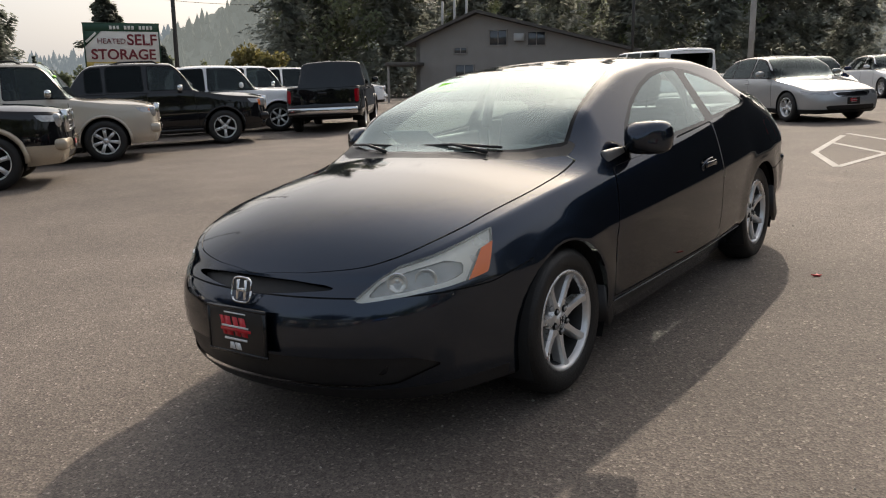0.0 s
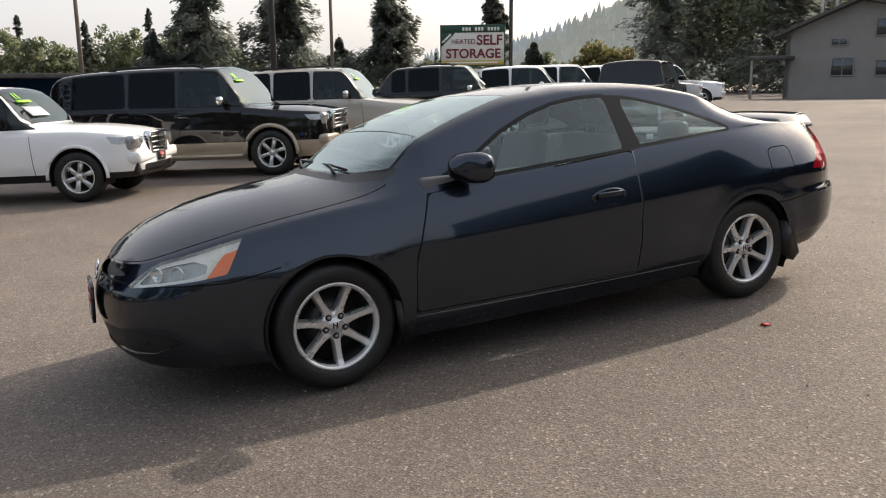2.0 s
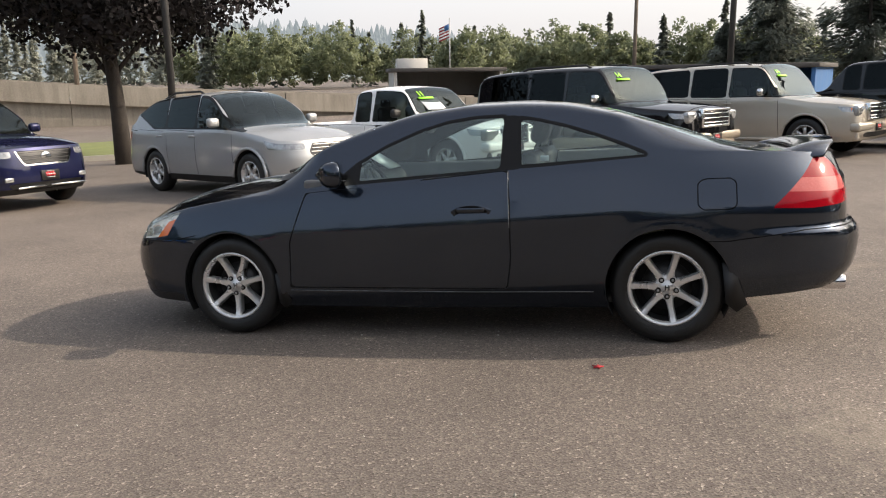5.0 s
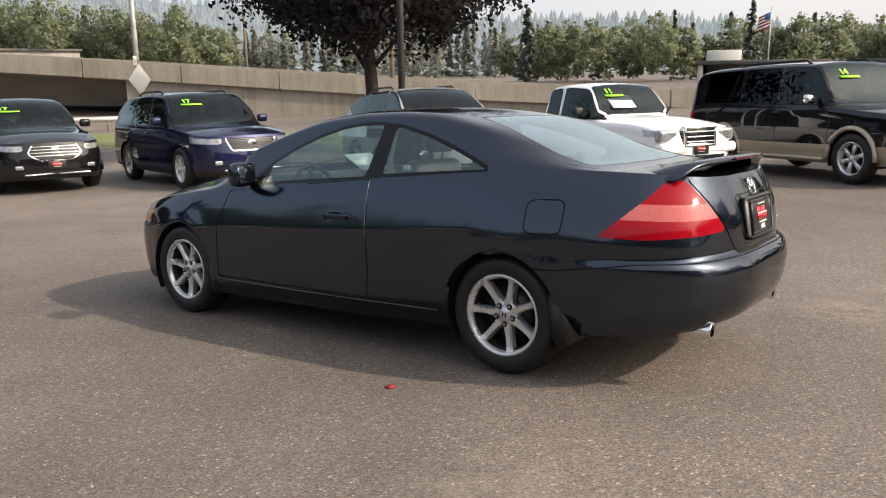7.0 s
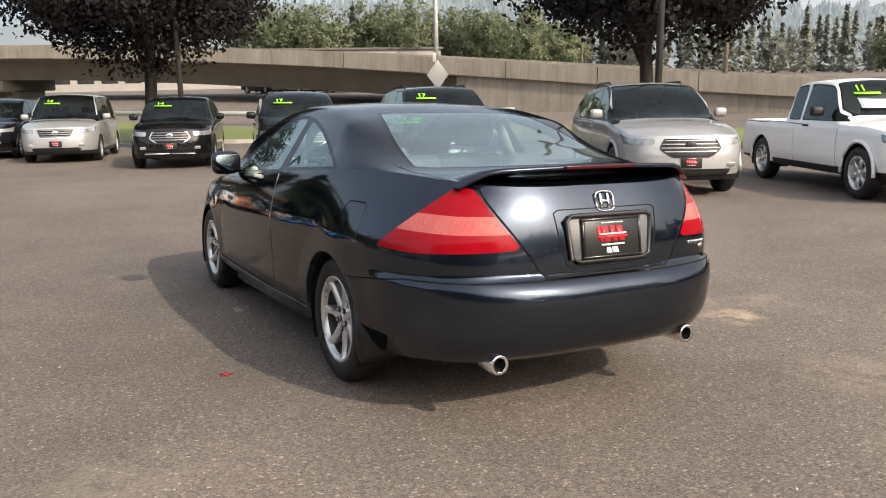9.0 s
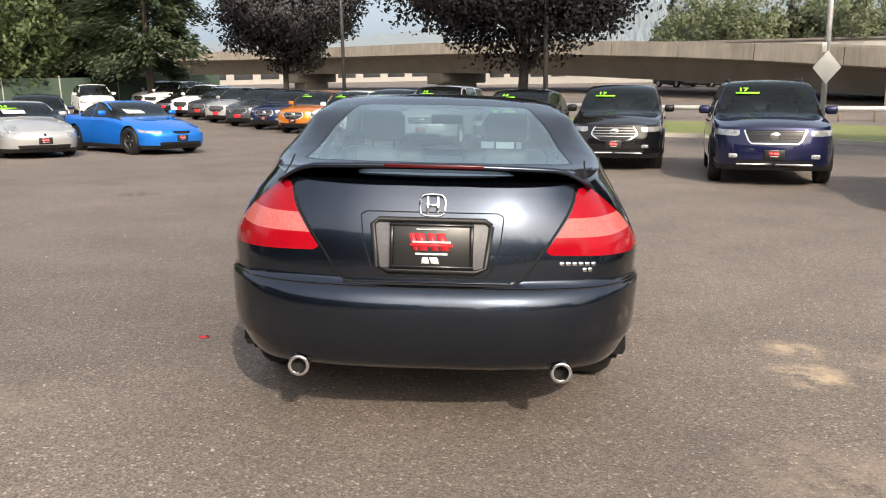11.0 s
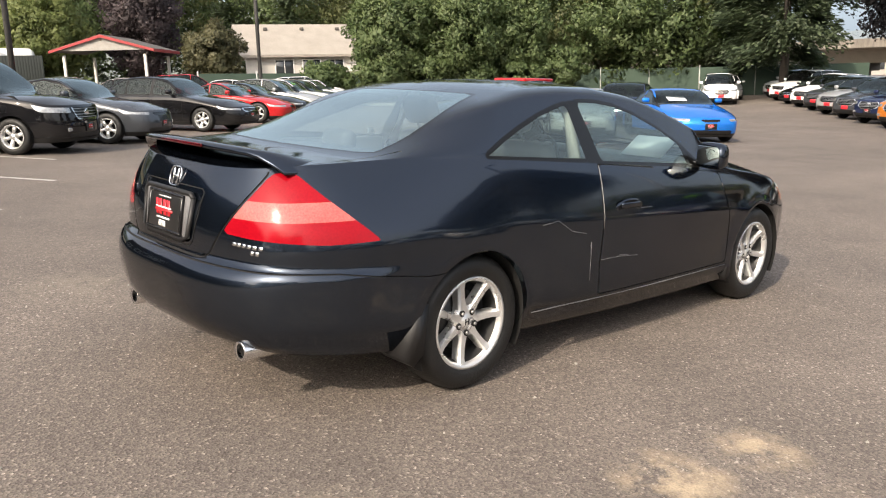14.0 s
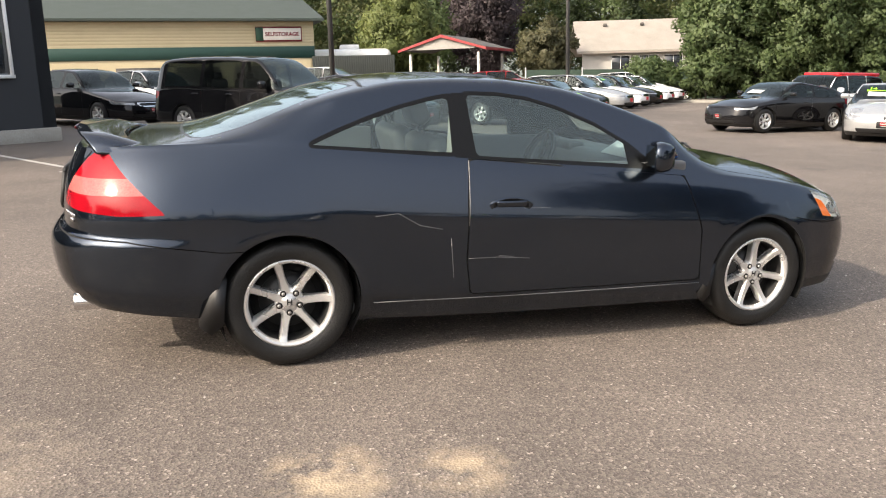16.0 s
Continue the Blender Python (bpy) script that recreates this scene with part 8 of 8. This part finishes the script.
KL = [(5.0, -27.0), (10.5, -19.5), (13.6, -15.6), (16.9, -13.2), (21.3, -11.5), (24.4, -8.3), (24.6, -5.5), (26.5, -2.4), (32.0, 2.2), (42.0, 8.0), (56.0, 15.0)]
strip("kerb", KL, 0.16, "kerb", 0.15, "pale concrete kerb of the grass strip", "kerb")
strip("grass_strip", [(x + 0.08, y - 0.14) for x, y in KL], 9.0, "grass", 0.13, "dry mown grass strip", "grass")
strip("kerb_far", [(19.0, 37.5), (24.0, 34.8), (33.0, 30.5), (40.0, 27.0)], 0.16, "kerb", 0.15, "pale concrete kerb at the lot's end", "kerb")


def lines():
    """Worn parking lines."""
    for x0, y0, x1, y1 in ((-2.2, 17.4, 0.82, 11.51), (-3.0, 13.9, -0.18, 8.40), (-3.4, 7.96, -1.47, 6.08), (-4.9, 11.05, -3.25, 8.27), (-7.6, -0.75, -8.8, -1.2), (-8.6, -0.4, -11.6, -0.6), (-6.9, 0.25, -11.0, 0.9), (-8.6, -0.4, -6.9, 0.25), (-10.2, -0.5, -8.6, 0.6), (-12.0, -0.6, -10.0, 0.8)):
        d = Vector((x1 - x0, y1 - y0, 0)).normalized()
        n = Vector((-d.y, d.x, 0)) * 0.05
        V = []
        for t in range(9):
            c = Vector((x0, y0, 0)).lerp(Vector((x1, y1, 0)), t / 8)
            for s in (-1, 1):
                p = c + n * s
                V.append(tuple(H(p.x, p.y, 0.006)))
        F = [(2 * i, 2 * i + 1, 2 * i + 3, 2 * i + 2) for i in range(8)]
        tagged(part("parking_line", (V, F), "line"), "worn pale parking line", "line", "parking lines", "structure")


lines()

# the fallen red leaf and scattered grit
lf = part("fallen_leaf", prism([(0, 0.03), (0.009, 0.009), (0.03, 0.012), (0.012, -0.006), (0.018, -0.03), (0, -0.012), (-0.018, -0.03), (-0.012, -0.006), (-0.03, 0.012), (-0.009, 0.009)], 0.004, 0.010), "leaf_red", m=on_ground(-0.975, 1.332, 30))
tagged(lf, "small red fallen leaf on the asphalt", "leaf")
rg = np.random.default_rng(5)
pb = []
for i in range(260):
    x, y, s = rg.uniform(-6, 4), rg.uniform(-5, 5), rg.uniform(0.003, 0.009)
    c = TILT @ Vector((x, y, s * 0.4))
    pb.append(moved(([(s, 0, 0), (0, s, 0), (-s, 0, 0), (0, -s, 0), (0, 0, s), (0, 0, -s)], [(0, 1, 4), (1, 2, 4), (2, 3, 4), (3, 0, 4), (1, 0, 5), (2, 1, 5), (3, 2, 5), (0, 3, 5)]), Matrix.Translation(c) @ Matrix.Rotation(rg.uniform(0, 6), 4, "Z")))
tagged(part("grit", join(*pb), "kerb", smooth=False), "small loose stones on the asphalt", "gravel", kind="stuff")


# ---------------------------------------------------------------- buildings
def wall_quad(poly, thick=0.25):
    """A wall outline in x-z, given thickness along y."""
    return prism(poly, 0.0, thick, "xz")


def window(parent, x, z, w, h, mat="white", y=-0.02, cross=True):
    win = part("window", rbox(w, 0.06, h, 0.01, 1, (x, y, z)), "window_far", parent)
    fr = [rbox(w + 0.12, 0.08, 0.07, 0.01, 1, (x, y - 0.02, z + h / 2)), rbox(w + 0.12, 0.08, 0.07, 0.01, 1, (x, y - 0.02, z - h / 2)), rbox(0.07, 0.08, h, 0.01, 1, (x - w / 2, y - 0.02, z)), rbox(0.07, 0.08, h, 0.01, 1, (x + w / 2, y - 0.02, z))]
    if cross:
        fr.append(rbox(0.05, 0.07, h, 0.01, 1, (x, y - 0.02, z)))
    part("window_frame", join(*fr), mat, win)


def frame_between(a, b, z=0.0):
    """Local frame whose x runs from a to b in the plan, y away from the lot."""
    A, B = H(*a), H(*b)
    d = B - A
    return Matrix.Translation((A.x, A.y, min(A.z, B.z) + z)) @ Matrix.Rotation(math.atan2(d.y, d.x), 4, "Z"), math.hypot(d.x, d.y)


def taupe_building():
    m, w = frame_between((-41.0, -33.9), (-46.8, -20.6))
    ob = thing("office_building", "low taupe building with a long sloping roof", "building", m)
    part("wall", prism([(0, -1), (w, -1), (w, 3.3), (w * 0.30, 5.9), (0, 4.2)], 0.0, 0.3, "xz"), "taupe", ob, smooth=False)
    part("side_wall", prism([(0, -1), (12, -1), (12, 4.2), (0, 4.2)], 0.0, 0.3, "yz"), "taupe", ob, smooth=False)
    part("roof", join(prism([(-0.6, 4.05), (w * 0.30, 6.15), (w * 0.30, 5.95), (-0.6, 3.85)], -0.7, 12, "xz"), prism([(w * 0.30, 6.15), (w + 0.8, 3.35), (w + 0.8, 3.15), (w * 0.30, 5.95)], -0.7, 12, "xz")), "roof_dark", ob, smooth=False)
    for x, z, ww, hh in ((w * 0.40, 4.3, 1.2, 1.0), (w * 0.58, 4.2, 1.2, 0.9), (w * 0.22, 3.5, 0.9, 0.4), (w * 0.24, 2.0, 1.3, 1.1), (w * 0.42, 1.9, 1.5, 0.9), (w * 0.62, 1.9, 1.6, 0.9), (w * 0.8, 1.8, 1.5, 0.9)):
        window(ob, x, z, ww, hh, "taupe")
    part("cooling_unit", rbox(0.7, 0.4, 0.5, 0.03, 1, (w * 0.50, -0.15, 4.3)), "pole_grey", ob)
    part("porch_roof", rbox(2.4, 2.0, 0.25, 0.05, 1, (-0.6, -0.6, 2.6)), "roof_dark", ob)
    part("porch_post", rbox(0.15, 0.15, 3.4, 0.02, 1, (-1.6, -1.4, 0.9)), "taupe", ob)
    for q in (0.1, 0.16, 0.22):
        part("vent_pipe", tube([(w * q, 2, 4.5), (w * q, 2, 6.6 + q * 4)], 0.09, 8), "pole_grey", ob)


def storage_building():
    m, w = frame_between((-20.0, 50.0), (7.3, 50.5))
    ob = thing("storage_building", "long cream self-storage building with green trim", "building", m)
    part("wall", prism([(0, -3), (w, -3), (w, 5.6), (0, 5.6)], 0.0, 0.3, "xz"), "cream", ob, smooth=False)
    for i in range(9):
        part("siding_board", rbox(w, 0.03, 0.22, 0.006, 1, (w / 2, -0.015, 3.86 + 0.2 * i)), "cream", ob)
    part("green_band", rbox(w, 0.06, 0.75, 0.01, 1, (w / 2, -0.03, 3.40)), "green_trim", ob)
    part("side_wall", prism([(0, -3), (14, -3), (14, 5.6), (0, 5.6)], w - 0.3, w, "yz"), "cream", ob, smooth=False)
    part("roof", prism([(-0.7, 5.5), (7, 7.4), (14.7, 5.5), (14.7, 5.35), (-0.7, 5.35)], -0.5, w + 0.6, "yz"), "roof_green", ob, smooth=False)
    b = part("sign_panel", rbox(3.0, 0.10, 0.95, 0.02, 1, (w - 2.3, -0.08, 4.55)), "sign_maroon", ob)
    part("sign_face", rbox(2.45, 0.05, 0.75, 0.01, 1, (w - 2.1, -0.14, 4.55)), "sign_white", b)
    part("sign_block", rbox(0.5, 0.05, 0.85, 0.01, 1, (w - 3.55, -0.14, 4.55)), "sign_green", b)
    sign_text("SELFSTORAGE", 0.345, "sign_maroon", b, Matrix.Translation((w - 2.1, -0.17, 4.53)) @ Matrix.Rotation(radians(90), 4, "X"), bold=0.012)
    for i in range(7):
        part("roller_door", rbox(2.6, 0.05, 2.4, 0.01, 1, (1.8 + 3.6 * i, -0.04, 1.35)), "roof_dark", ob)


def charcoal_building():
    # its outer end is added, unseen, to darken reflections in the coupe's side
    m, w = frame_between((-18.5, 0.42), (-4.15, 13.9))
    ob = thing("sales_office", "charcoal sales office with white window frames", "building", m)
    part("wall", prism([(0, -0.5), (w, -0.5), (w, 4.6), (0, 4.6)], 0.0, 0.3, "xz"), "charcoal", ob, smooth=False)
    part("side_wall", prism([(0.0, -0.5), (9, -0.5), (9, 4.6), (0.0, 4.6)], w - 0.3, w, "yz"), "charcoal", ob, smooth=False)
    part("plinth", join(rbox(w, 0.12, 0.55, 0.02, 1, (w / 2, -0.05, 0.0)), rbox(0.12, 9, 0.55, 0.02, 1, (w + 0.05, 4.5, 0.0))), "kerb", ob)
    part("parapet", rbox(w + 0.1, 0.4, 0.25, 0.03, 1, (w / 2, 0.1, 4.7)), "charcoal", ob)
    part("roof", prism([(0, 0), (w, 0), (w, 9), (0, 9)], 4.45, 4.6), "roof_dark", ob, smooth=False)
    for x in (w - 1.55, w - 4.0):
        window(ob, x, 2.05, 1.35, 1.5, "white")
    part("walk", rbox(w + 1.4, 1.3, 0.18, 0.03, 1, (w / 2 + 0.3, -0.65, -0.15)), "kerb", ob)


def white_house():
    m, w = frame_between((30.5, 57.0), (43.5, 51.5), 1.0)
    ob = thing("house", "white house with a pale steep shingle roof", "house", m)
    part("wall", prism([(0, -3), (w, -3), (w, 2.7), (0, 2.7)], 0.0, 0.3, "xz"), "white_wall", ob, smooth=False)
    part("gable", prism([(0, -3), (8, -3), (8, 2.7), (4, 5.0), (0, 2.7)], w - 0.3, w, "yz"), "white_wall", ob, smooth=False)
    part("roof", prism([(-0.6, 2.6), (4, 5.3), (8.6, 2.6), (8.6, 2.4), (4, 5.05), (-0.6, 2.4)], -0.5, w + 0.5, "yz"), "roof_pale", ob, smooth=False)
    part("porch", join(prism([(w * 0.66, 1.9), (w * 0.76, 2.9), (w * 0.86, 1.9)], -1.2, 0.2, "xz"), rbox(0.12, 0.12, 3.0, 0.01, 1, (w * 0.68, -1.0, 0.5)), rbox(0.12, 0.12, 3.0, 0.01, 1, (w * 0.84, -1.0, 0.5))), "white_wall", ob, smooth=False)
    for x in (w * 0.22, w * 0.38, w * 0.52, w * 0.92):
        window(ob, x, 1.6, 1.5, 1.2, "white")
    part("door", rbox(0.95, 0.08, 2.05, 0.02, 1, (w * 0.76, -0.04, 0.2)), "roof_dark", ob)
    for i in range(4):
        part("roof_vent", rbox(0.3, 0.3, 0.25, 0.03, 1, (w * (0.15 + 0.22 * i), 3.0, 4.85)), "roof_dark", ob)


def gazebo():
    m, w = frame_between((12.3, 45.5), (16.05, 42.35), 1.0)
    ob = thing("shelter", "open shelter with a red-edged gable roof", "shelter", m)
    part("roof", join(prism([(-0.4, 2.28), (w / 2, 3.10), (w + 0.4, 2.28), (w + 0.4, 2.18), (w / 2, 2.96), (-0.4, 2.18)], -0.4, 5.0, "xz")), "roof_dark", ob, smooth=False)
    # white gable greyed in its colour for the shade on its face
    part("gable_board", prism([(0.1, 2.22), (w / 2, 2.96), (w - 0.1, 2.22)], -0.3, -0.2, "xz"), "mall_wall", ob, smooth=False)
    part("fascia", join(prism([(-0.45, 2.24), (w / 2, 3.08), (w / 2, 2.92), (-0.45, 2.10)], -0.48, -0.4, "xz"), prism([(w / 2, 3.08), (w + 0.45, 2.24), (w + 0.45, 2.10), (w / 2, 2.92)], -0.48, -0.4, "xz"), rbox(0.08, 5.4, 0.16, 0.01, 1, (w + 0.42, 2.3, 2.18))), "red_paint", ob, smooth=False)
    for x, y in ((0.2, 0), (w - 0.2, 0), (0.2, 4.6), (w - 0.2, 4.6)):
        part("post", rbox(0.16, 0.16, 4.4, 0.02, 1, (x, y, -0.2)), "white_wall", ob)


def box_building(name, label, a, b, h, depth, wall, roof, doors=0, z=0.0):
    m, w = frame_between(a, b, z)
    ob = thing(name, label, "building", m)
    part("wall", join(prism([(0, -2), (w, -2), (w, h), (0, h)], 0.0, 0.25, "xz"), prism([(0.25, -2), (depth, -2), (depth, h), (0.25, h)], 0.0, 0.25, "yz"), prism([(0.25, -2), (depth, -2), (depth, h), (0.25, h)], w - 0.25, w, "yz")), wall, ob, smooth=False)
    part("roof", rbox(w + 0.5, depth + 0.6, 0.3, 0.04, 1, (w / 2, depth / 2, h + 0.1)), roof, ob)
    for i in range(doors):
        x = w * (i + 0.5) / doors
        part("window", rbox(w / doors * 0.7, 0.06, h * 0.45, 0.02, 1, (x, -0.02, h * 0.42)), "window_far", ob)
    return ob


taupe_building()
storage_building()
charcoal_building()
white_house()
gazebo()
box_building("workshop", "long low blue-walled workshop", (-14.0, -58.0), (4.0, -64.0), 1.9, 8, "blue_wall", "roof_dark", 4)
kiosk = box_building("showroom", "small flat-roofed pale showroom", (12.5, -66.0), (20.5, -63.0), 1.9, 8, "white_wall", "roof_dark", 3)
part("sign_tower", rbox(2.6, 2.0, 3.0, 0.05, 1, (6.6, 0.8, 1.5)), "white_wall", kiosk)
part("sign_panel", rbox(1.9, 0.1, 0.6, 0.05, 1, (6.6, -0.26, 2.55)), "plate_black", kiosk)
box_building("strip_mall", "long white roadside shops with red roofs", (150.0, 100.0), (182.0, -14.0), 5.0, 12, "mall_wall", "red_paint", 22)
box_building("strip_mall", "row of pale roadside buildings", (138.0, 122.0), (150.0, 66.0), 4.8, 12, "mall_wall", "roof_dark", 14)
box_building("dealer_hall", "low grey showroom across the road", (104.0, 2.0), (92.0, -50.0), 4.6, 10, "mall_wall", "roof_dark", 20)
box_building("grey_hall", "grey metal hall on the rise", (-44.0, -3.0), (-36.0, 9.0), 6.0, 10, "concrete", "roof_dark", 2, 0.8)


def camper(x, y, heading, name="motorhome", label="white motorhome behind the board fence", size=1.38):
    ob = thing(name, label, "trailer", on_ground(x, y, heading) @ Matrix.Diagonal((size, size, size, 1)))
    body = part("body", rbox(5.0, 2.35, 2.15, 0.30, 4, (0, 0, 1.60)), "white", ob)
    part("roof_unit", rbox(1.0, 0.75, 0.26, 0.07, 2, (0.4, 0, 2.80)), "white", ob)
    part("roof_vent", rbox(0.45, 0.45, 0.14, 0.04, 2, (-1.8, 0, 2.74)), "pole_grey", ob)
    part("stripe", rbox(4.6, 2.37, 0.10, 0.01, 1, (0, 0, 1.15)), "pole_grey", ob)
    for sd in (1, -1):
        for q in (-1.6, 0.0, 1.6):
            part("window", rbox(0.9, 0.03, 0.5, 0.01, 1, (q, sd * 1.18, 1.85)), "window_far", body)
        for q in (-0.45, 0.45):
            part("wheel", moved(lathe([(0.001, 0.10), (0.16, 0.10), (0.30, 0.09), (0.33, 0.05), (0.33, -0.08)], 18), Matrix.Translation((q, sd * 1.02, 0.33)) @ Matrix.Rotation(0 if sd > 0 else math.pi, 4, "Z")), "tyre", ob)
    part("chassis", rbox(6.6, 1.6, 0.16, 0.03, 1, (0.3, 0, 0.48)), "pole_dark", ob)
    return ob


camper(9.7, 53.6, -12)


def slat_fence():
    """A dark board fence between the storage hall and the shelter."""
    a, b = H(6.9, 49.2), H(12.0, 47.6)
    ob = thing("board_fence", "tall dark green board fence", "fence")
    n = 37
    for i in range(n):
        p = a.lerp(b, (i + 0.5) / n)
        part("board", rbox(0.145, 0.03, 3.2, 0.006, 1), "fence_dark", ob, m=Matrix.Translation(p + Vector((0, 0, 1.45))) @ Matrix.Rotation(math.atan2(b.y - a.y, b.x - a.x), 4, "Z"))


slat_fence()


def chain_fence():
    pts = [(19.0, 42.5), (26.0, 41.0), (36.0, 38.0), (43.0, 31.0), (46.5, 25.5), (54.0, 17.5)]
    ob = thing("chain_fence", "tall chain fence with green screening", "fence")
    for (x0, y0), (x1, y1) in zip(pts[:-1], pts[1:]):
        A, B = H(x0, y0), H(x1, y1)
        n = (B - A).cross(Vector((0, 0, 1))).normalized() * 0.02
        V = [A + n, B + n, B + n + Vector((0, 0, 1.9)), A + n + Vector((0, 0, 1.9)), A - n, B - n, B - n + Vector((0, 0, 1.9)), A - n + Vector((0, 0, 1.9))]
        part("screen", (V, [(0, 1, 2, 3), (5, 4, 7, 6), (3, 2, 6, 7), (0, 4, 5, 1), (1, 5, 6, 2), (0, 3, 7, 4)]), "fence_green", ob, smooth=False)
        k = max(2, int((B - A).length / 3))
        for i in range(k):
            p = A.lerp(B, i / k)
            part("post", tube([p, p + Vector((0, 0, 2.05))], 0.045, 8), "pole_grey", ob)


chain_fence()


def guard_rail():
    ob = thing("guard_rail", "low grey steel guard rail behind the grass", "rail")
    pts = [H(41.0, -1.5, 0.6), H(36.5, -9.5, 0.6), H(33.0, -17.0, 0.6), H(31.0, -21.5, 0.6)]
    part("beam", tube(pts, 0.13, 6), "pole_grey", ob)
    for a, b in zip(pts[:-1], pts[1:]):
        for q in (0.1, 0.4, 0.7):
            p = a.lerp(b, q)
            part("post", tube([p + Vector((0, 0, -0.8)), p], 0.06, 6), "pole_wood", ob)


guard_rail()
# a packed lot of cars on the far side of the elevated road
far = [lot_car(n, k, 58.0 + 1.2 * i, -40.0 + 2.65 * i, 200, c, c + " car in the packed far lot", "car", spokes=5, plate=False, detail=False, group="far lot") for i, (n, k, c) in enumerate((("sedan", "sedan", "white"), ("sedan", "sedan", "silver"), ("sedan", "sedan", "deep_blue"), ("crossover", "suv", "grey"), ("hatchback", "hatch", "red")))]
for r in range(3):
    for i in range(9):
        if r or i > 4:
            copy_thing(far[(3 * r + 2 * i + i // 3) % 5], on_ground(58.0 + 5.6 * r + 1.2 * i, -40.0 - 2.4 * r + 2.65 * i, 200))
